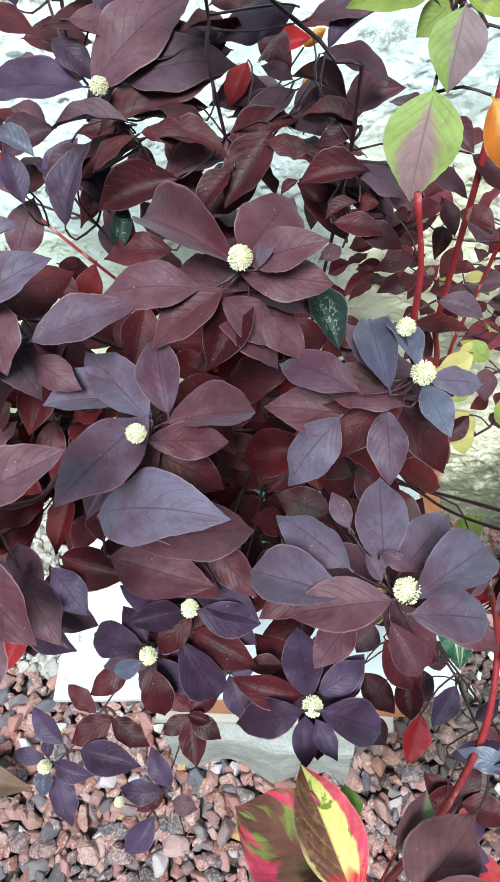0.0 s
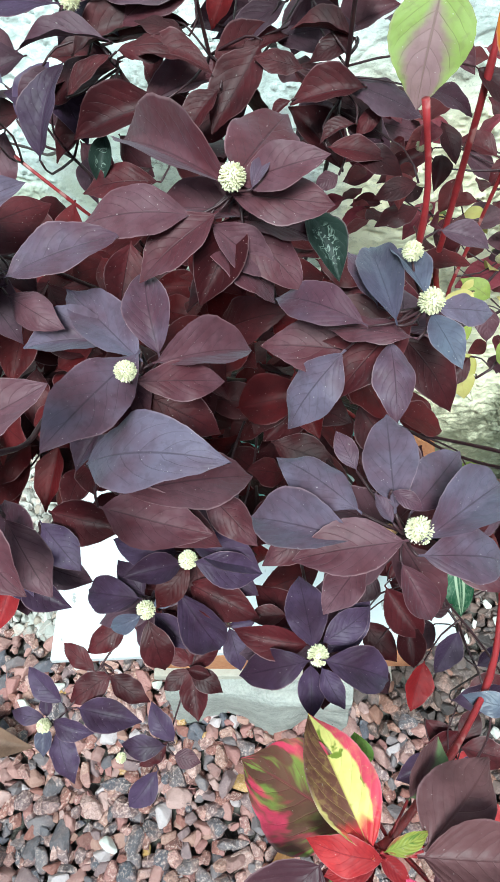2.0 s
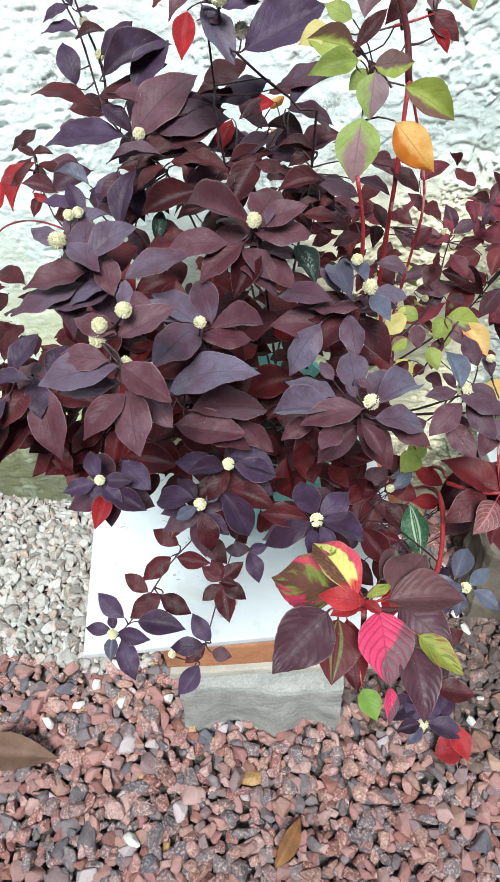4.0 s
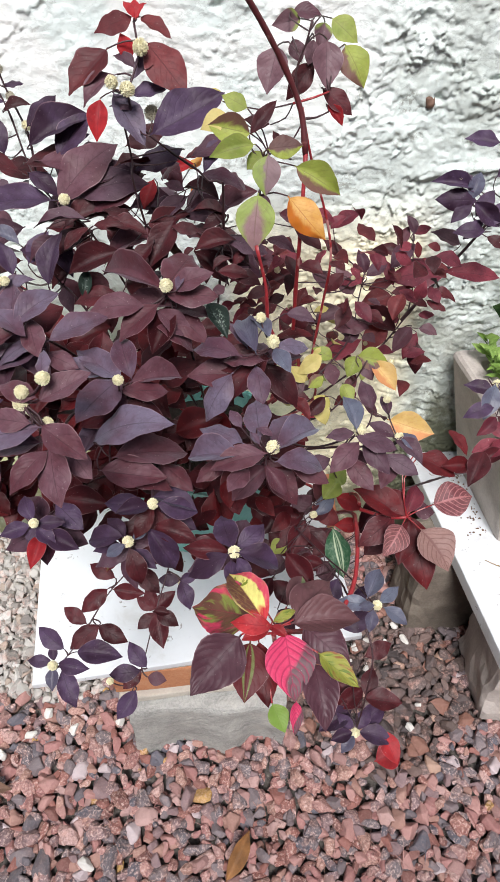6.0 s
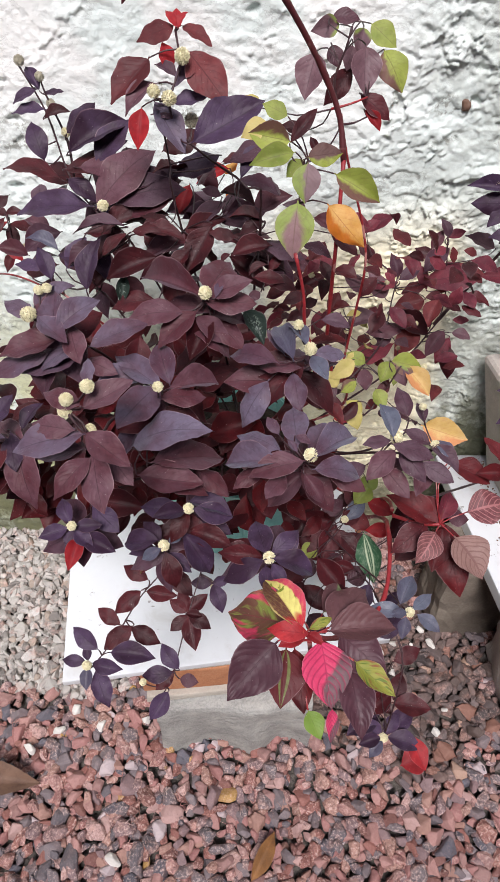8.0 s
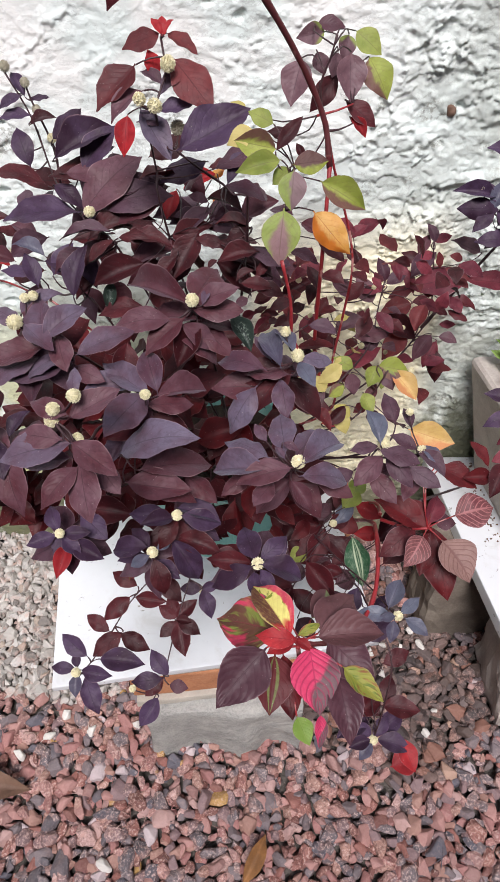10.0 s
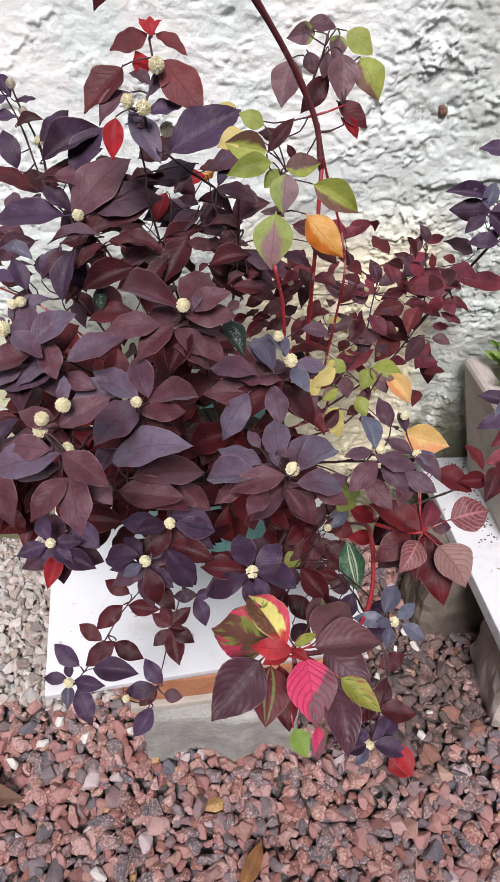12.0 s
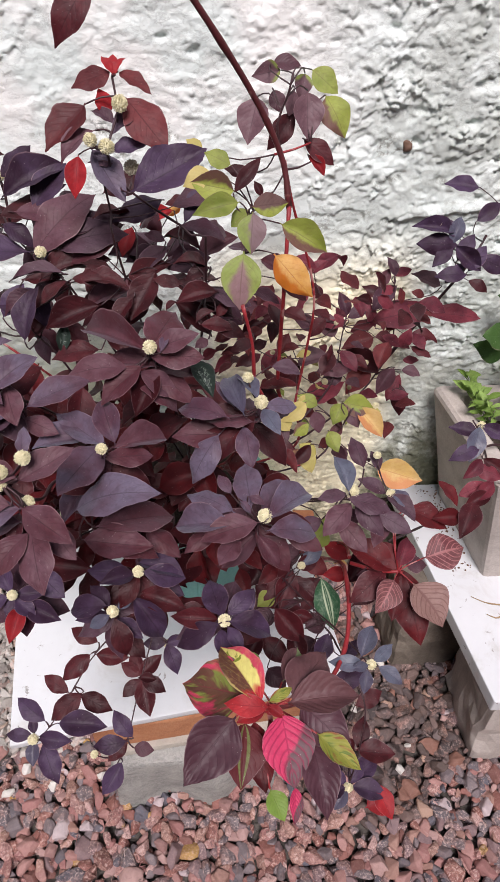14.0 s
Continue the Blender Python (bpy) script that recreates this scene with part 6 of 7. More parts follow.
leaf(bush, "m", (0.147, 0.593, 0.828), (0.106, 0.589, 0.823), 0.023, upmid_up)
leaf(bush, "m", (0.097, 0.625, 0.862), (0.117, 0.638, 0.877), 0.017, upmid_up)
leaf(bush, "m", (0.275, 0.625, 0.862), (0.263, 0.615, 0.850), 0.011, upmid_up)

rspray_up = (0, -.4, .9)
leaf(vine, "M", (0.483, 0.804, 0.725), (0.558, 0.814, 0.738), 0.045, rspray_up)
leaf(vine, "M", (0.558, 0.809, 0.732), (0.628, 0.806, 0.727), 0.027, rspray_up)
leaf(vine, "m", (0.532, 0.791, 0.708), (0.569, 0.786, 0.701), 0.021, rspray_up)
leaf(vine, "c", (0.574, 0.831, 0.761), (0.533, 0.842, 0.776), 0.027, rspray_up)
leaf(vine, "d", (0.509, 0.840, 0.773), (0.500, 0.854, 0.792), 0.015, rspray_up)
leaf(vine, "M", (0.510, 0.840, 0.773), (0.531, 0.845, 0.779), 0.014, rspray_up)
leaf(vine, "m", (0.496, 0.822, 0.750), (0.469, 0.831, 0.761), 0.019, rspray_up)
leaf(vine, "a", (0.488, 0.831, 0.762), (0.502, 0.844, 0.779), 0.016, rspray_up)
leaf(vine, "d", (0.481, 0.813, 0.738), (0.511, 0.831, 0.762), 0.025, rspray_up)
leaf(vine, "M", (0.483, 0.804, 0.717), (0.474, 0.822, 0.741), 0.019, rspray_up)
leaf(vine, "R", (0.482, 0.791, 0.708), (0.436, 0.782, 0.696), 0.029, rspray_up)
leaf(vine, "R", (0.490, 0.777, 0.690), (0.468, 0.768, 0.678), 0.017, rspray_up)
leaf(vine, "R", (0.475, 0.768, 0.678), (0.441, 0.745, 0.647), 0.031, rspray_up)
leaf(vine, "m", (0.506, 0.786, 0.702), (0.529, 0.782, 0.696), 0.015, rspray_up)
leaf(vine, "c", (0.518, 0.764, 0.672), (0.546, 0.759, 0.665), 0.017, rspray_up)
leaf(vine, "M", (0.515, 0.759, 0.665), (0.500, 0.741, 0.641), 0.021, rspray_up)
leaf(vine, "m", (0.514, 0.752, 0.656), (0.516, 0.729, 0.625), 0.024, rspray_up)
leaf(vine, "a", (0.507, 0.764, 0.672), (0.484, 0.745, 0.647), 0.023, rspray_up)
leaf(vine, "d", (0.443, 0.809, 0.732), (0.435, 0.826, 0.754), 0.018, rspray_up)
leaf(vine, "d", (0.447, 0.807, 0.729), (0.473, 0.816, 0.741), 0.018, rspray_up)
leaf(vine, "M", (0.443, 0.804, 0.726), (0.412, 0.800, 0.720), 0.019, rspray_up)
leaf(vine, "m", (0.452, 0.800, 0.711), (0.483, 0.809, 0.723), 0.021, rspray_up)
leaf(vine, "c", (0.429, 0.795, 0.705), (0.405, 0.818, 0.735), 0.027, rspray_up)
leaf(vine, "M", (0.404, 0.849, 0.777), (0.434, 0.860, 0.791), 0.021, rspray_up)
leaf(vine, "m", (0.414, 0.831, 0.745), (0.390, 0.844, 0.762), 0.019, rspray_up)
leaf(vine, "a", (0.375, 0.817, 0.726), (0.407, 0.804, 0.708), 0.023, rspray_up)
leaf(vine, "M", (0.360, 0.822, 0.732), (0.329, 0.835, 0.750), 0.023, rspray_up)
leaf(vine, "m", (0.344, 0.817, 0.726), (0.306, 0.804, 0.708), 0.027, rspray_up)
leaf(vine, "c", (0.375, 0.768, 0.678), (0.421, 0.777, 0.690), 0.029, rspray_up)
leaf(vine, "M", (0.437, 0.754, 0.659), (0.383, 0.741, 0.641), 0.035, rspray_up)
leaf(vine, "m", (0.376, 0.763, 0.653), (0.360, 0.786, 0.684), 0.025, rspray_up)
leaf(vine, "a", (0.406, 0.764, 0.672), (0.452, 0.768, 0.678), 0.028, rspray_up)
leaf(vine, "d", (0.438, 0.768, 0.669), (0.407, 0.754, 0.650), 0.023, rspray_up)
leaf(vine, "M", (0.353, 0.790, 0.690), (0.329, 0.772, 0.666), 0.023, rspray_up)
leaf(vine, "m", (0.436, 0.777, 0.690), (0.483, 0.764, 0.672), 0.032, rspray_up)
leaf(vine, "R", (0.499, 0.800, 0.711), (0.521, 0.813, 0.729), 0.019, rspray_up)

glow_up = (0, -.7, .7)
leaf(vine, "y", (0.368, 0.644, 0.717), (0.338, 0.628, 0.701), 0.021, glow_up)
leaf(vine, "g", (0.409, 0.639, 0.719), (0.397, 0.621, 0.701), 0.021, glow_up)
leaf(vine, "l", (0.409, 0.639, 0.719), (0.446, 0.634, 0.714), 0.027, glow_up)
leaf(vine, "P", (0.426, 0.637, 0.713), (0.456, 0.612, 0.688), 0.025, glow_up)
leaf(vine, "e", (0.416, 0.636, 0.716), (0.427, 0.618, 0.698), 0.019, glow_up)
leaf(vine, "g", (0.382, 0.645, 0.710), (0.358, 0.654, 0.720), 0.017, glow_up)
leaf(vine, "n", (0.378, 0.637, 0.710), (0.382, 0.618, 0.691), 0.020, glow_up)
leaf(vine, "m", (0.370, 0.612, 0.677), (0.350, 0.598, 0.663), 0.017, glow_up)
leaf(vine, "y", (0.365, 0.615, 0.667), (0.374, 0.596, 0.648), 0.020, glow_up)
leaf(vine, "w", (0.345, 0.609, 0.653), (0.373, 0.618, 0.663), 0.021, glow_up)
leaf(vine, "P", (0.443, 0.581, 0.670), (0.499, 0.569, 0.657), 0.035, glow_up)
leaf(vine, "n", (0.344, 0.631, 0.697), (0.324, 0.610, 0.675), 0.024, glow_up)
leaf(vine, "m", (0.397, 0.616, 0.682), (0.408, 0.630, 0.696), 0.014, glow_up)
leaf(vine, "y", (0.348, 0.624, 0.690), (0.331, 0.639, 0.705), 0.019, glow_up)
leaf(vine, "y", (0.358, 0.644, 0.710), (0.374, 0.654, 0.720), 0.015, glow_up)
leaf(vine, "g", (0.392, 0.620, 0.693), (0.404, 0.602, 0.675), 0.020, glow_up)
leaf(vine, "y", (0.338, 0.610, 0.673), (0.316, 0.617, 0.680), 0.018, glow_up)
leaf(vine, "y", (0.379, 0.607, 0.666), (0.359, 0.617, 0.676), 0.018, glow_up)
leaf(vine, "l", (0.370, 0.629, 0.698), (0.352, 0.619, 0.687), 0.017, glow_up)

pink_up = (0, -.3, .95)
leaf(calico, "v", (0.279, 0.284, 0.739), (0.225, 0.310, 0.715), 0.045, pink_up)
leaf(calico, "w", (0.284, 0.274, 0.744), (0.256, 0.330, 0.733), 0.028, pink_up)
leaf(calico, "k", (0.297, 0.272, 0.739), (0.303, 0.226, 0.724), 0.037, pink_up)
leaf(calico, "n", (0.265, 0.272, 0.736), (0.228, 0.232, 0.723), 0.038, pink_up)
leaf(calico, "B", (0.302, 0.277, 0.741), (0.355, 0.280, 0.742), 0.029, pink_up)
leaf(calico, "n", (0.311, 0.279, 0.737), (0.345, 0.250, 0.728), 0.032, pink_up)
leaf(calico, "B", (0.304, 0.279, 0.744), (0.337, 0.318, 0.738), 0.033, pink_up)
leaf(calico, "h", (0.280, 0.306, 0.735), (0.277, 0.322, 0.738), 0.014, pink_up)
leaf(calico, "n", (0.318, 0.256, 0.724), (0.324, 0.210, 0.709), 0.026, pink_up)
leaf(calico, "r", (0.286, 0.275, 0.742), (0.260, 0.278, 0.743), 0.016, pink_up)
leaf(calico, "r", (0.285, 0.274, 0.740), (0.266, 0.267, 0.738), 0.012, pink_up)
leaf(calico, "r", (0.288, 0.276, 0.740), (0.299, 0.268, 0.738), 0.008, pink_up)
leaf(calico, "Y", (0.288, 0.277, 0.744), (0.307, 0.286, 0.746), 0.008, pink_up)
leaf(calico, "x", (0.272, 0.274, 0.723), (0.267, 0.232, 0.710), 0.033, pink_up)
leaf(calico, "j", (0.279, 0.273, 0.716), (0.284, 0.236, 0.704), 0.024, pink_up)
leaf(calico, "h", (0.287, 0.233, 0.706), (0.296, 0.214, 0.700), 0.016, pink_up)
leaf(calico, "k", (0.304, 0.231, 0.714), (0.302, 0.209, 0.707), 0.010, pink_up)
leaf(calico, "Y", (0.321, 0.258, 0.733), (0.350, 0.235, 0.725), 0.018, pink_up)
leaf(calico, "G", (0.301, 0.298, 0.731), (0.316, 0.325, 0.733), 0.018, pink_up)

ires_up = (0, -.45, .9)
leaf(iresine, "z", (0.467, 0.456, 0.663), (0.511, 0.464, 0.668), 0.037, ires_up)
leaf(iresine, "z", (0.435, 0.440, 0.652), (0.412, 0.411, 0.637), 0.027, ires_up)
leaf(iresine, "Z", (0.452, 0.434, 0.652), (0.477, 0.395, 0.633), 0.042, ires_up)
leaf(iresine, "j", (0.444, 0.445, 0.647), (0.431, 0.411, 0.630), 0.030, ires_up)
leaf(iresine, "j", (0.449, 0.455, 0.639), (0.459, 0.394, 0.608), 0.040, ires_up)
leaf(iresine, "j", (0.443, 0.450, 0.655), (0.423, 0.474, 0.667), 0.027, ires_up)
leaf(iresine, "j", (0.433, 0.453, 0.651), (0.394, 0.477, 0.663), 0.036, ires_up)
leaf(iresine, "M", (0.441, 0.454, 0.656), (0.454, 0.477, 0.667), 0.024, ires_up)
leaf(iresine, "n", (0.448, 0.454, 0.658), (0.471, 0.452, 0.657), 0.020, ires_up)
leaf(iresine, "m", (0.427, 0.453, 0.645), (0.394, 0.430, 0.634), 0.032, ires_up)
leaf(iresine, "n", (0.427, 0.457, 0.636), (0.402, 0.458, 0.636), 0.020, ires_up)
leaf(iresine, "j", (0.458, 0.494, 0.694), (0.486, 0.486, 0.690), 0.024, ires_up)
leaf(iresine, "j", (0.453, 0.491, 0.698), (0.487, 0.475, 0.690), 0.031, ires_up)
leaf(iresine, "j", (0.488, 0.512, 0.714), (0.503, 0.490, 0.703), 0.014, ires_up)
leaf(iresine, "j", (0.504, 0.479, 0.697), (0.478, 0.479, 0.697), 0.022, ires_up)
leaf(iresine, "m", (0.520, 0.490, 0.703), (0.502, 0.463, 0.689), 0.026, ires_up)

midlow_up = (0, -.5, .87)
leaf(bush, "s", (0.384, 0.514, 0.546), (0.393, 0.471, 0.521), 0.034, midlow_up)
leaf(bush, "g", (0.391, 0.563, 0.586), (0.372, 0.542, 0.573), 0.026, midlow_up)
leaf(bush, "r", (0.390, 0.545, 0.575), (0.417, 0.533, 0.568), 0.025, midlow_up)
leaf(bush, "g", (0.383, 0.557, 0.582), (0.402, 0.576, 0.593), 0.022, midlow_up)
leaf(bush, "m", (0.345, 0.531, 0.555), (0.308, 0.534, 0.557), 0.031, midlow_up)
leaf(bush, "m", (0.355, 0.527, 0.559), (0.380, 0.536, 0.564), 0.023, midlow_up)
leaf(bush, "m", (0.348, 0.525, 0.552), (0.333, 0.492, 0.533), 0.033, midlow_up)
leaf(bush, "m", (0.363, 0.522, 0.538), (0.390, 0.503, 0.528), 0.028, midlow_up)
leaf(bush, "m", (0.333, 0.486, 0.530), (0.360, 0.475, 0.523), 0.025, midlow_up)
leaf(bush, "n", (0.319, 0.492, 0.533), (0.305, 0.469, 0.520), 0.025, midlow_up)
leaf(bush, "n", (0.361, 0.474, 0.511), (0.389, 0.486, 0.518), 0.026, midlow_up)
leaf(bush, "g", (0.327, 0.510, 0.532), (0.306, 0.498, 0.525), 0.021, midlow_up)
leaf(bush, "n", (0.374, 0.463, 0.505), (0.346, 0.446, 0.495), 0.028, midlow_up)
leaf(bush, "b", (0.365, 0.530, 0.561), (0.384, 0.551, 0.573), 0.022, midlow_up)
leaf(bush, "m", (0.419, 0.521, 0.538), (0.457, 0.558, 0.559), 0.038, midlow_up)
leaf(bush, "m", (0.424, 0.497, 0.524), (0.454, 0.521, 0.538), 0.034, midlow_up)
leaf(bush, "r", (0.419, 0.527, 0.542), (0.391, 0.527, 0.542), 0.023, midlow_up)
leaf(bush, "m", (0.321, 0.545, 0.558), (0.300, 0.518, 0.542), 0.032, midlow_up)
leaf(bush, "n", (0.335, 0.539, 0.554), (0.361, 0.557, 0.565), 0.027, midlow_up)
leaf(bush, "m", (0.349, 0.527, 0.547), (0.320, 0.509, 0.537), 0.029, midlow_up)
leaf(bush, "m", (0.352, 0.520, 0.545), (0.375, 0.498, 0.533), 0.028, midlow_up)
leaf(bush, "j", (0.364, 0.548, 0.554), (0.391, 0.530, 0.543), 0.029, midlow_up)
leaf(bush, "m", (0.307, 0.518, 0.537), (0.334, 0.497, 0.524), 0.030, midlow_up)
leaf(bush, "n", (0.333, 0.494, 0.529), (0.360, 0.482, 0.522), 0.025, midlow_up)
leaf(bush, "m", (0.385, 0.548, 0.554), (0.366, 0.573, 0.568), 0.029, midlow_up)
leaf(bush, "j", (0.301, 0.561, 0.561), (0.330, 0.574, 0.568), 0.027, midlow_up)
leaf(bush, "m", (0.391, 0.517, 0.536), (0.361, 0.494, 0.523), 0.029, midlow_up)
leaf(bush, "m", (0.330, 0.571, 0.561), (0.353, 0.596, 0.575), 0.030, midlow_up)
leaf(bush, "m", (0.286, 0.516, 0.529), (0.313, 0.497, 0.519), 0.029, midlow_up)

front_up = (0, -.5, .87)
leaf(bush, "m", (0.323, 0.461, 0.572), (0.348, 0.434, 0.557), 0.033, front_up)
leaf(bush, "m", (0.339, 0.443, 0.556), (0.346, 0.416, 0.541), 0.027, front_up)
leaf(bush, "p", (0.377, 0.436, 0.558), (0.364, 0.412, 0.544), 0.026, front_up)
leaf(bush, "r", (0.354, 0.416, 0.539), (0.348, 0.388, 0.523), 0.027, front_up)
leaf(bush, "j", (0.266, 0.476, 0.569), (0.227, 0.457, 0.559), 0.034, front_up)
leaf(bush, "m", (0.308, 0.441, 0.549), (0.332, 0.420, 0.537), 0.028, front_up)
leaf(bush, "p", (0.380, 0.396, 0.530), (0.414, 0.405, 0.535), 0.028, front_up)
leaf(bush, "m", (0.362, 0.456, 0.560), (0.342, 0.462, 0.563), 0.018, front_up)
leaf(bush, "n", (0.310, 0.415, 0.534), (0.329, 0.396, 0.523), 0.024, front_up)
leaf(bush, "p", (0.396, 0.420, 0.542), (0.412, 0.433, 0.549), 0.018, front_up)
leaf(bush, "m", (0.304, 0.445, 0.549), (0.288, 0.425, 0.537), 0.024, front_up)

vinelow_up = (0, -.5, .87)
leaf(bush, "m", (0.134, 0.421, 0.594), (0.111, 0.432, 0.600), 0.018, vinelow_up)
leaf(bush, "m", (0.127, 0.409, 0.587), (0.104, 0.392, 0.577), 0.022, vinelow_up)
leaf(bush, "m", (0.136, 0.410, 0.587), (0.164, 0.406, 0.586), 0.018, vinelow_up)
leaf(bush, "m", (0.107, 0.381, 0.571), (0.086, 0.393, 0.578), 0.018, vinelow_up)
leaf(bush, "p", (0.085, 0.360, 0.559), (0.060, 0.377, 0.569), 0.019, vinelow_up)
leaf(bush, "m", (0.120, 0.378, 0.569), (0.095, 0.361, 0.559), 0.026, vinelow_up)
leaf(bush, "m", (0.122, 0.377, 0.569), (0.148, 0.365, 0.562), 0.021, vinelow_up)
leaf(bush, "p", (0.103, 0.356, 0.556), (0.142, 0.352, 0.554), 0.025, vinelow_up)
leaf(bush, "p", (0.074, 0.348, 0.552), (0.051, 0.350, 0.553), 0.013, vinelow_up)
leaf(bush, "p", (0.084, 0.347, 0.551), (0.112, 0.342, 0.548), 0.017, vinelow_up)
leaf(bush, "b", (0.077, 0.343, 0.549), (0.077, 0.326, 0.539), 0.016, vinelow_up)
leaf(bush, "p", (0.087, 0.340, 0.547), (0.100, 0.313, 0.532), 0.024, vinelow_up)
leaf(bush, "p", (0.077, 0.350, 0.553), (0.074, 0.362, 0.560), 0.011, vinelow_up)
leaf(bush, "p", (0.170, 0.344, 0.549), (0.154, 0.362, 0.560), 0.021, vinelow_up)
leaf(bush, "p", (0.163, 0.339, 0.547), (0.136, 0.337, 0.545), 0.021, vinelow_up)
leaf(bush, "p", (0.160, 0.322, 0.537), (0.145, 0.302, 0.526), 0.023, vinelow_up)
leaf(bush, "m", (0.165, 0.340, 0.547), (0.150, 0.326, 0.539), 0.018, vinelow_up)
leaf(bush, "n", (0.172, 0.334, 0.544), (0.192, 0.331, 0.542), 0.014, vinelow_up)
leaf(bush, "m", (0.179, 0.387, 0.586), (0.162, 0.396, 0.591), 0.017, vinelow_up)
leaf(bush, "m", (0.179, 0.383, 0.583), (0.164, 0.371, 0.577), 0.017, vinelow_up)
leaf(bush, "m", (0.182, 0.382, 0.583), (0.188, 0.356, 0.568), 0.023, vinelow_up)
leaf(bush, "m", (0.182, 0.383, 0.584), (0.202, 0.373, 0.578), 0.019, vinelow_up)
leaf(bush, "m", (0.181, 0.387, 0.586), (0.198, 0.401, 0.594), 0.019, vinelow_up)
leaf(bush, "m", (0.179, 0.388, 0.587), (0.171, 0.404, 0.596), 0.017, vinelow_up)
leaf(bush, "m", (0.180, 0.382, 0.589), (0.194, 0.380, 0.588), 0.012, vinelow_up)
leaf(bush, "p", (0.206, 0.409, 0.599), (0.215, 0.388, 0.586), 0.021, vinelow_up)
leaf(bush, "p", (0.206, 0.412, 0.600), (0.222, 0.416, 0.603), 0.014, vinelow_up)
leaf(bush, "p", (0.204, 0.412, 0.600), (0.184, 0.412, 0.600), 0.016, vinelow_up)
leaf(bush, "m", (0.163, 0.422, 0.606), (0.182, 0.402, 0.595), 0.024, vinelow_up)
leaf(bush, "x", (0.138, 0.429, 0.622), (0.130, 0.414, 0.613), 0.016, vinelow_up)

rightlow_up = (-.1, -.6, .8)
leaf(rightbush, "p", (0.603, 0.670, 0.638), (0.569, 0.680, 0.641), 0.021, rightlow_up)
leaf(rightbush, "p", (0.601, 0.653, 0.625), (0.567, 0.646, 0.615), 0.022, rightlow_up)
leaf(rightbush, "b", (0.606, 0.674, 0.641), (0.590, 0.642, 0.615), 0.026, rightlow_up)
leaf(rightbush, "M", (0.603, 0.641, 0.616), (0.580, 0.625, 0.601), 0.019, rightlow_up)
leaf(rightbush, "M", (0.605, 0.617, 0.599), (0.575, 0.608, 0.588), 0.020, rightlow_up)
leaf(rightbush, "p", (0.612, 0.676, 0.644), (0.641, 0.662, 0.637), 0.020, rightlow_up)
leaf(rightbush, "m", (0.609, 0.641, 0.617), (0.637, 0.621, 0.605), 0.022, rightlow_up)
leaf(rightbush, "M", (0.593, 0.601, 0.585), (0.615, 0.617, 0.599), 0.019, rightlow_up)
leaf(rightbush, "M", (0.625, 0.620, 0.604), (0.592, 0.635, 0.611), 0.022, rightlow_up)
leaf(rightbush, "m", (0.610, 0.605, 0.590), (0.580, 0.596, 0.579), 0.020, rightlow_up)

rightup_up = (0, -.8, .6)
leaf(rightbush, "p", (0.585, 0.827, 0.896), (0.547, 0.830, 0.900), 0.022, rightup_up)
leaf(rightbush, "p", (0.555, 0.795, 0.854), (0.508, 0.800, 0.860), 0.021, rightup_up)
leaf(rightbush, "p", (0.558, 0.786, 0.842), (0.513, 0.787, 0.843), 0.027, rightup_up)
leaf(rightbush, "p", (0.554, 0.784, 0.839), (0.533, 0.772, 0.823), 0.018, rightup_up)
leaf(rightbush, "b", (0.554, 0.788, 0.844), (0.566, 0.806, 0.868), 0.019, rightup_up)
leaf(rightbush, "p", (0.562, 0.776, 0.828), (0.581, 0.792, 0.850), 0.020, rightup_up)
leaf(rightbush, "p", (0.561, 0.784, 0.839), (0.590, 0.768, 0.818), 0.023, rightup_up)
leaf(rightbush, "p", (0.569, 0.772, 0.823), (0.549, 0.760, 0.807), 0.017, rightup_up)
leaf(rightbush, "p", (0.570, 0.764, 0.813), (0.535, 0.764, 0.812), 0.021, rightup_up)
leaf(rightbush, "m", (0.577, 0.760, 0.807), (0.599, 0.752, 0.797), 0.015, rightup_up)
leaf(rightbush, "p", (0.561, 0.792, 0.850), (0.539, 0.804, 0.865), 0.018, rightup_up)
leaf(rightbush, "p", (0.576, 0.768, 0.818), (0.596, 0.784, 0.839), 0.020, rightup_up)
leaf(rightbush, "p", (0.587, 0.804, 0.865), (0.614, 0.816, 0.881), 0.020, rightup_up)
leaf(rightbush, "p", (0.589, 0.776, 0.829), (0.625, 0.769, 0.818), 0.023, rightup_up)

luck = random.Random(31)
for k in range(13):
    a = k * 2.4 + luck.uniform(-0.3, 0.3)
    reach = luck.uniform(0.03, 0.075)
    root = Vector((0.755 + 0.02 * math.cos(a), 0.85 + 0.015 * math.sin(a), 0.470))
    head = root + Vector((math.cos(a) * reach - 0.01, math.sin(a) * reach * 0.6, luck.uniform(0.065, 0.12)))
    bend = root.lerp(head, 0.5) + Vector((0, 0, 0.012))
    stem(herb, "g", 0.0012, 0.0007, head, bend, root)
    for j in range(8):
        foot = root.lerp(head, 0.35 + 0.65 * (j + 1) / 8) + Vector((0, 0, 0.006))
        b = a + j * 2.1 + luck.uniform(-0.5, 0.5)
        way = Vector((math.cos(b), math.sin(b), luck.uniform(0.1, 0.8))).normalized()
        length = luck.uniform(0.020, 0.034)
        leaf(herb, "q", foot, foot + way * length, length * luck.uniform(0.28, 0.42), (-0.2, -0.5, 0.85))
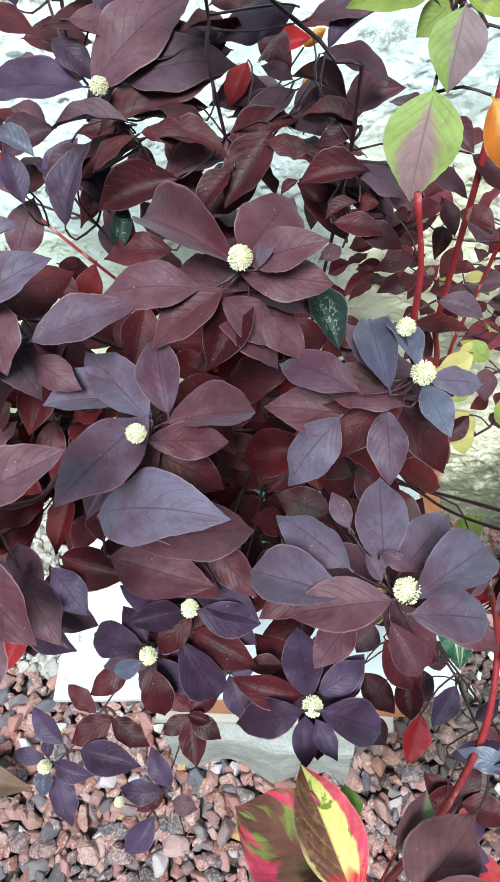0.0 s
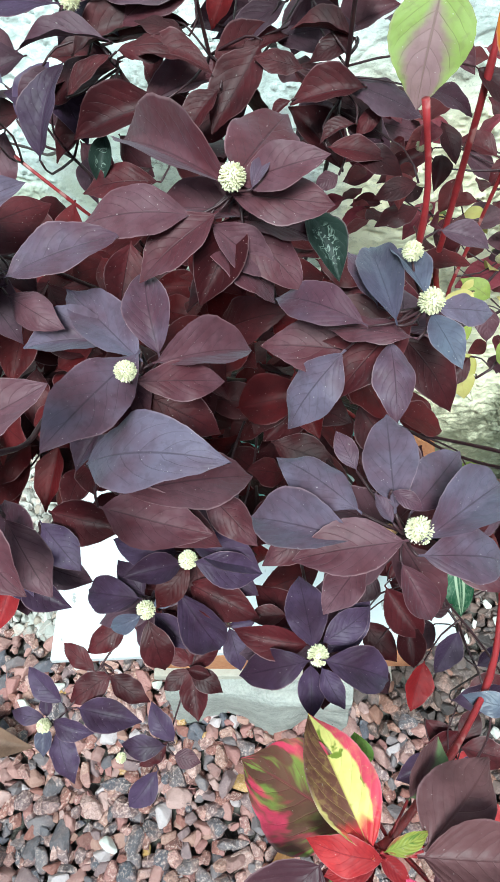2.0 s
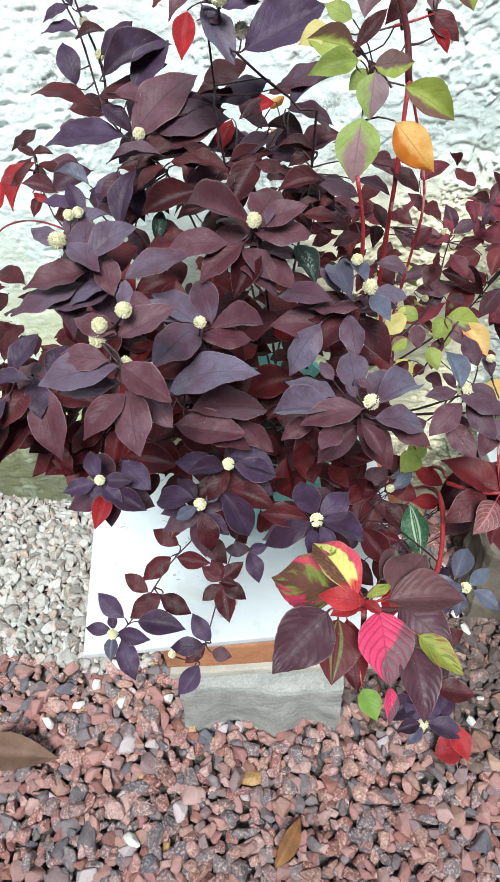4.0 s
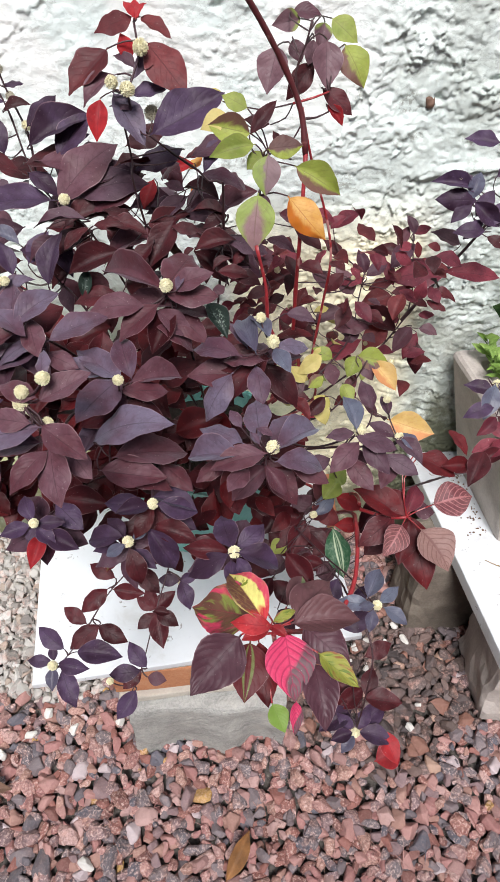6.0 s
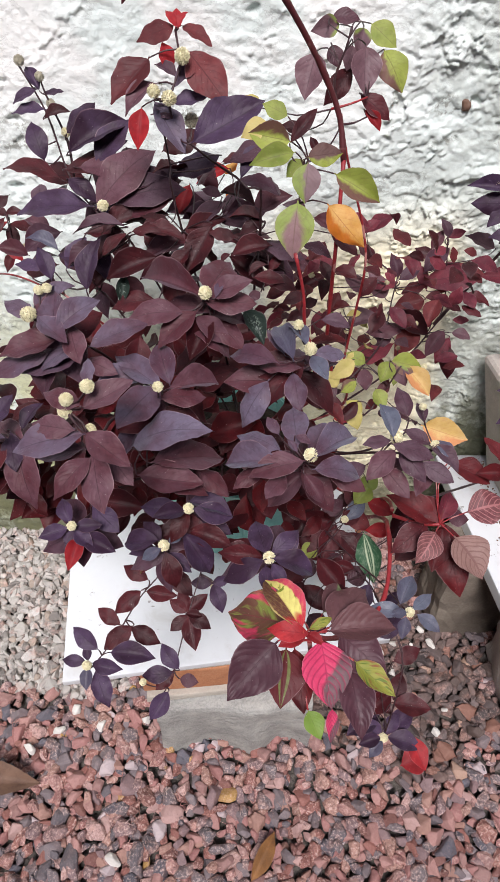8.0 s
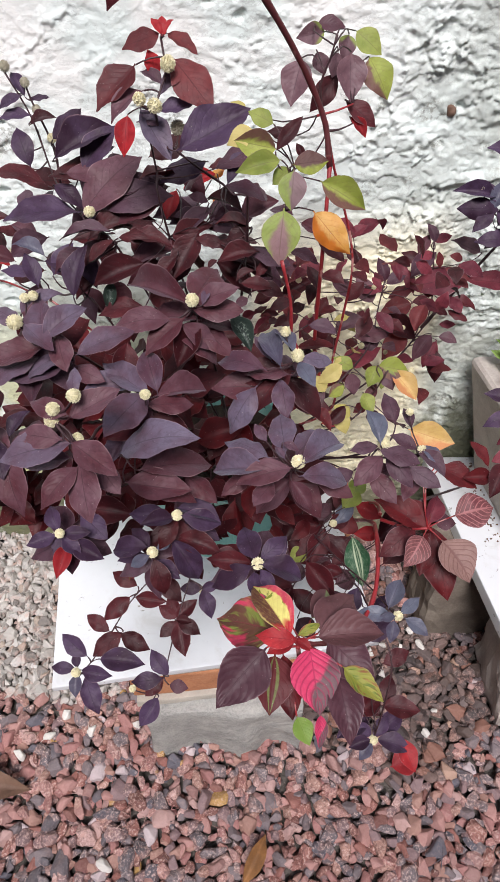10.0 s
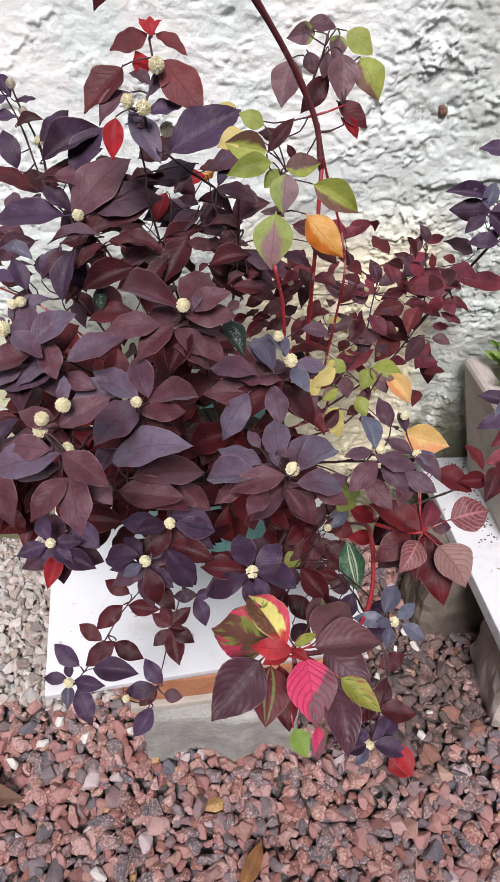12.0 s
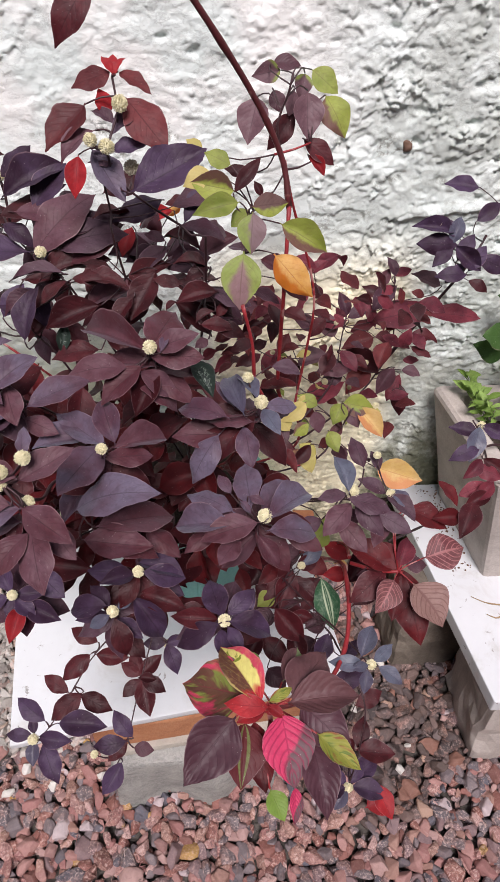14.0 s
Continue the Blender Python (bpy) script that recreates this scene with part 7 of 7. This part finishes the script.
for k in range(9):
    a = k * 2.4
    root = Vector((0.82 + 0.01 * math.cos(a), 0.855 + 0.01 * math.sin(a), 0.470))
    head = root + Vector((math.cos(a) * 0.05 - 0.055, math.sin(a) * 0.025 - 0.005, 0.13 + 0.017 * k))
    stem(broadleaf, "g", 0.0018, 0.0010, head, root.lerp(head, 0.5) + Vector((0.012, 0, 0.01)), root)
    way = Vector((math.cos(a) - 0.35, math.sin(a) * 0.5 - 0.45, luck.uniform(-0.1, 0.5))).normalized()
    leaf(broadleaf, "Q", head, head + way * 0.062, 0.040, (-0.2, -0.75, 0.6))

flower(bush, "c", (0.207, 0.496, 0.897), 0.0066)
flower(bush, "c", (0.295, 0.475, 0.856), 0.0067)
flower(bush, "c", (0.291, 0.379, 0.826), 0.0065)
flower(bush, "h", (0.282, 0.385, 0.812), 0.0036)
flower(bush, "c", (0.190, 0.397, 0.740), 0.0060)
flower(bush, "c", (0.167, 0.379, 0.710), 0.0062)
flower(bush, "c", (0.261, 0.361, 0.717), 0.0064)
flower(bush, "c", (0.118, 0.359, 0.889), 0.0060)
flower(bush, "c", (0.121, 0.359, 0.899), 0.0055)
flower(bush, "c", (0.136, 0.362, 0.908), 0.0058)
flower(bush, "c", (0.132, 0.360, 0.870), 0.0053)
flower(bush, "c", (0.172, 0.421, 0.859), 0.0052)
flower(bush, "c", (0.369, 0.426, 0.799), 0.0068)
flower(bush, "c", (0.414, 0.452, 0.765), 0.0053)
flower(bush, "c", (0.404, 0.480, 0.787), 0.0043)
flower(bush, "c", (0.404, 0.373, 0.608), 0.0060)
flower(bush, "c", (0.418, 0.362, 0.319), 0.0074)
flower(bush, "c", (0.078, 0.342, 0.557), 0.0060)
flower(bush, "c", (0.136, 0.328, 0.549), 0.0044)
flower(bush, "c", (0.205, 0.420, 0.585), 0.0050)
flower(bush, "c", (0.085, 0.390, 0.724), 0.0052)
flower(bush, "c", (0.065, 0.475, 0.890), 0.0078)
flower(bush, "c", (0.069, 0.500, 0.897), 0.0050)
flower(bush, "c", (-0.016, 0.450, 0.797), 0.0070)
flower(bush, "p", (0.012, 0.760, 1.002), 0.0062)
flower(bush, "p", (0.032, 0.750, 0.990), 0.0054)
flower(bush, "c", (0.051, 0.740, 0.940), 0.0061)
flower(bush, "c", (0.015, 0.740, 0.931), 0.0055)
flower(bush, "p", (0.038, 0.750, 0.965), 0.0054)
flower(bush, "c", (0.096, 0.660, 0.897), 0.0068)
flower(bush, "c", (-0.039, 0.790, 0.785), 0.0063)
flower(bush, "c", (0.166, 0.600, 1.019), 0.0062)
flower(bush, "c", (0.178, 0.600, 1.014), 0.0072)
flower(bush, "c", (0.188, 0.630, 1.037), 0.0075)
flower(bush, "p", (0.192, 0.640, 0.984), 0.0078)
flower(bush, "c", (0.076, 0.500, 0.899), 0.0050)
flower(rightbush, "c", (0.539, 0.800, 0.865), 0.0069)
flower(vine, "c", (0.315, 0.700, 0.797), 0.0047)
flower(bush, "c", (0.285, 0.490, 0.870), 0.0053)
flower(vine, "c", (0.410, 0.750, 0.699), 0.0069)
flower(bush, "c", (0.358, 0.520, 0.572), 0.0055)
for k in range(9):
    flower(vine, "c", (0.31 + 0.021 * k + ORDER.uniform(-0.01, 0.01), 0.72 + ORDER.uniform(-0.03, 0.03), 0.70 + ORDER.uniform(-0.05, 0.10)), ORDER.uniform(0.0036, 0.0052))
flower(rightbush, "c", (0.611, 0.680, 0.641), 0.0072)
for centre, tones, length, seed in (
        ((0.208, 0.498, 0.895), "am", 0.044, 21), ((0.290, 0.480, 0.850), "dm", 0.045, 2), ((0.167, 0.440, 0.836), "m", 0.040, 3),
        ((0.288, 0.385, 0.820), "am", 0.044, 24), ((0.075, 0.480, 0.880), "dm", 0.048, 6),
        ((0.190, 0.402, 0.735), "dm", 0.042, 7), ((0.165, 0.385, 0.705), "dm", 0.040, 8), ((0.260, 0.366, 0.712), "dm", 0.042, 9),
        ((0.085, 0.400, 0.718), "dm", 0.040, 11), ((0.04, 0.43, 0.80), "am", 0.050, 12)):
    skirt(bush, centre, (0, -0.35, 0.94), tones, length, seed)
stem(rightbush, "d", 0.003, 0.002, (0.640, 0.840, 0.845), (0.72, 0.83, 0.62), (0.775, 0.80, 0.468))
stem(rightbush, "d", 0.0025, 0.0016, (0.640, 0.720, 0.56), (0.70, 0.76, 0.53), (0.77, 0.79, 0.468))
for ob, bark, reach in ((bush, "d", 0.16), (vine, "d", 0.12), (calico, "r", 0.14), (iresine, "r", 0.065), (rightbush, "d", 0.14), (herb, "g", 0.05), (broadleaf, "g", 0.05)):
    twigs(ob, bark, reach)
# Dark maroon tones put part of the bush's inner shade into the leaf colour.
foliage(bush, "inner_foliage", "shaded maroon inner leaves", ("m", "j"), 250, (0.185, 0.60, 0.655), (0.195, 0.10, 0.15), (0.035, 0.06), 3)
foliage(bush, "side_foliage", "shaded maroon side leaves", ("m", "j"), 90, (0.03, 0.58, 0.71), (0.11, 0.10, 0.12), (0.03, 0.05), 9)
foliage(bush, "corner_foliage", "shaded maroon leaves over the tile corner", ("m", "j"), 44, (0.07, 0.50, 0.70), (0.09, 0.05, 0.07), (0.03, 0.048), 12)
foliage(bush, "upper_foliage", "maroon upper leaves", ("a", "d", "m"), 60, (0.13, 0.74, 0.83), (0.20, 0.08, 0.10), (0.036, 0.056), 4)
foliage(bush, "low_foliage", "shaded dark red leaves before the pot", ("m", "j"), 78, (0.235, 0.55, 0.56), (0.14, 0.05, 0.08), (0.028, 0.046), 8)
foliage(vine, "inner_foliage", "small maroon and red leaves", ("M", "R", "m"), 84, (0.385, 0.71, 0.785), (0.14, 0.09, 0.075), (0.02, 0.036), 6)
foliage(vine, "low_foliage", "small russet and maroon leaves by the wall", ("R", "M", "n"), 30, (0.43, 0.76, 0.62), (0.13, 0.07, 0.12), (0.018, 0.034), 16, clear=False)
foliage(vine, "yellow_foliage", "small yellowed leaves by the wall", ("y", "g"), 16, (0.40, 0.74, 0.66), (0.08, 0.05, 0.07), (0.016, 0.028), 17, clear=False)

# ---- gravel ----
rnd = random.Random(11)
PEBBLES = stone_shapes(16, 1, (0.45, 0.8))
GRIT = stone_shapes(10, 2, (0.6, 0.9))
for shapes in (PEBBLES, GRIT):
    for bm in shapes:
        bm.verts.index_update()


def blocked(x, y):
    """Under the stones, blocks and bricks of the plinths."""
    return (0.085 < x < 0.335 and 0.495 < y < 0.60) or (0.71 < x < 0.89 and 0.51 < y < 0.65) or (0.62 < x < 0.74 and 0.695 < y < 0.79)


def is_shaded(x, y):
    """The dark grey stones between the two plinths and under the bush, darkened as shade."""
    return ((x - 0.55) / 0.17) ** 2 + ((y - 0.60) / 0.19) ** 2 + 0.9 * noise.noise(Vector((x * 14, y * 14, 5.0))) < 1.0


def near_path(x, y):
    return -0.03 < x < 0.47 and 0.27 < y < 0.46


under = [(rnd.randrange(16), tumble(rnd, x, y, rnd.uniform(-0.009, -0.003), rnd.uniform(0.024, 0.036))) for x, y in scatter(rnd, -0.62, 1.15, -0.05, 0.97, 0.023, lambda x, y: not blocked(x, y) and not pale_side(x, y))]
over = [(x, y, rnd.uniform(-0.006, 0.003), rnd.choice((0.018, 0.022, 0.026, 0.031, 0.038)) * rnd.uniform(0.95, 1.2)) for x, y in scatter(rnd, -0.62, 1.15, -0.05, 0.97, 0.0200, lambda x, y: not blocked(x, y) and not pale_side(x, y))]
rest = [(rnd.randrange(16), tumble(rnd, *s)) for s in over if not near_path(s[0], s[1])]
apart = [(rnd.randrange(16), tumble(rnd, x, y, rnd.uniform(-0.012, -0.002), rnd.uniform(0.045, 0.065))) for x, y in scatter(rnd, -2.38, 2.78, -1.73, 0.95, 0.044, lambda x, y: not (-0.63 < x < 1.14 and y > -0.06) and not pale_side(x, y))]
damp_and_shade = [e for e in under + rest if is_shaded(e[1].translation.x, e[1].translation.y)]
under, rest = [[e for e in row if not is_shaded(e[1].translation.x, e[1].translation.y)] for row in (under, rest)]
tagged(joined_stones("damp_gravel", PEBBLES, damp_and_shade, GREY_GRAVEL), "dark grey gravel between the plinths, its colour deepened as shade", "gravel", kind="stuff")
gravel = tagged(joined_stones("gravel", PEBBLES, under + rest + apart, PINK_GRAVEL), "coarse pink and grey granite gravel", "gravel", kind="stuff")
pale = [(rnd.randrange(10), tumble(rnd, x, y, rnd.uniform(-0.012, 0.002), rnd.choice((0.016, 0.020, 0.025, 0.031)))) for x, y in scatter(rnd, -0.85, 0.06, 0.53, 0.97, 0.0112, pale_side)]
pale += [(rnd.randrange(10), tumble(rnd, x, y, rnd.uniform(-0.012, -0.002), rnd.uniform(0.034, 0.046))) for x, y in scatter(rnd, -2.38, -0.84, 0.53, 0.95, 0.030, pale_side)]
dust_rnd = random.Random(17)
crumbs = []
while len(crumbs) < 100:
    y = dust_rnd.uniform(0.73, 0.935)
    x = 0.722 - (y - 0.72) * 0.05 - abs(dust_rnd.gauss(0, 0.018))
    if x > 0.686 - (y - 0.49) * 0.125:
        crumbs.append((dust_rnd.randrange(10), tumble(dust_rnd, x, y, 0.2510, dust_rnd.uniform(0.002, 0.0055))))
tagged(joined_stones("leaf_litter", GRIT, crumbs, BROWN), "dry brown crumbs of leaf and soil beside the planter", "litter", kind="stuff")
tagged(joined_stones("pale_gravel", GRIT, pale, PALE_GRAVEL), "fine pale limestone gravel along the wall", "gravel", kind="stuff")

pebble_meshes = []
for bm in PEBBLES:
    pebble_meshes.append(mesh_of("pebble", bm, PINK_GRAVEL, False))
for bm in GRIT:
    bm.free()
bed = thing("gravel_bed", (0.25, 0.35, -0.015), "loose pink and grey granite pebbles on the ground", "gravel", kind="structure")
for s in over:
    if near_path(s[0], s[1]):
        ob = new("pebble", rnd.choice(pebble_meshes))
        ob.parent = bed
        ob.matrix_basis = Matrix.Translation(-base(bed)) @ tumble(rnd, *s)


def white_pebble(x, y, size):
    ob = new("white_pebble", rnd.choice(pebble_meshes))
    ob.matrix_basis = tumble(rnd, x, y, 0.010, size * 0.82)
    ob.material_slots[0].link = "OBJECT"
    ob.material_slots[0].material = WHITE_STONE
    tagged(ob, "white pebble lying among the pink gravel", "pebble", "white pebbles")


for x, y, size in ((-0.039, 0.57, 0.034), (0.032, 0.293, 0.036), (-0.094, 0.492, 0.03), (-0.02, 0.50, 0.028), (0.06, 0.51, 0.026), (-0.07, 0.53, 0.026), (-0.14, 0.46, 0.034), (0.60, 0.66, 0.03), (0.585, 0.69, 0.026), (0.61, 0.70, 0.022), (0.72, 0.52, 0.03),
                   (0.50, 0.645, 0.024), (0.525, 0.66, 0.020), (0.545, 0.63, 0.022), (0.485, 0.615, 0.018), (0.56, 0.655, 0.018), (0.515, 0.60, 0.022), (0.60, 0.53, 0.020), (0.575, 0.49, 0.022), (0.535, 0.545, 0.017), (0.47, 0.66, 0.020)):
    white_pebble(x, y, size)


def fallen_leaf(tone, foot, tip, width, label, height=0.02):
    ob = new("fallen_leaf", LEAVES[1])
    ob.matrix_basis = leaf_pose((*foot, height), (*tip, height), width, (0.1, -0.15, 1), 0.1)
    ob.material_slots[0].link = "OBJECT"
    ob.material_slots[0].material = tone
    tagged(ob, label, "leaf", "fallen leaves")


fallen_leaf(DRY, (0.245, 0.262), (0.285, 0.332), 0.026, "dry orange-brown leaf lying on the gravel")
fallen_leaf(BROWN, (-0.25, 0.41), (-0.105, 0.402), 0.055, "large dry brown leaf lying on the gravel")
fallen_leaf(LEAF["r"], (0.50, 0.43), (0.55, 0.447), 0.045, "fallen scarlet leaf lying on the gravel")


def straw(points, label):
    bm = bmesh.new()
    tube(bm, smooth_line(points, 0.006), 0.0016, 0.0006, 5)
    tagged(part("dry_straw", bm, STRAW, None, smooth=True), label, "straw", "straws on the slab")


straw(((0.700, 0.675, 0.2525), (0.722, 0.662, 0.2522), (0.748, 0.656, 0.2522)), "curled dry straw lying on the white slab")
straw(((0.715, 0.640, 0.2522), (0.728, 0.632, 0.2520), (0.738, 0.634, 0.2520)), "short dry straw lying on the white slab")
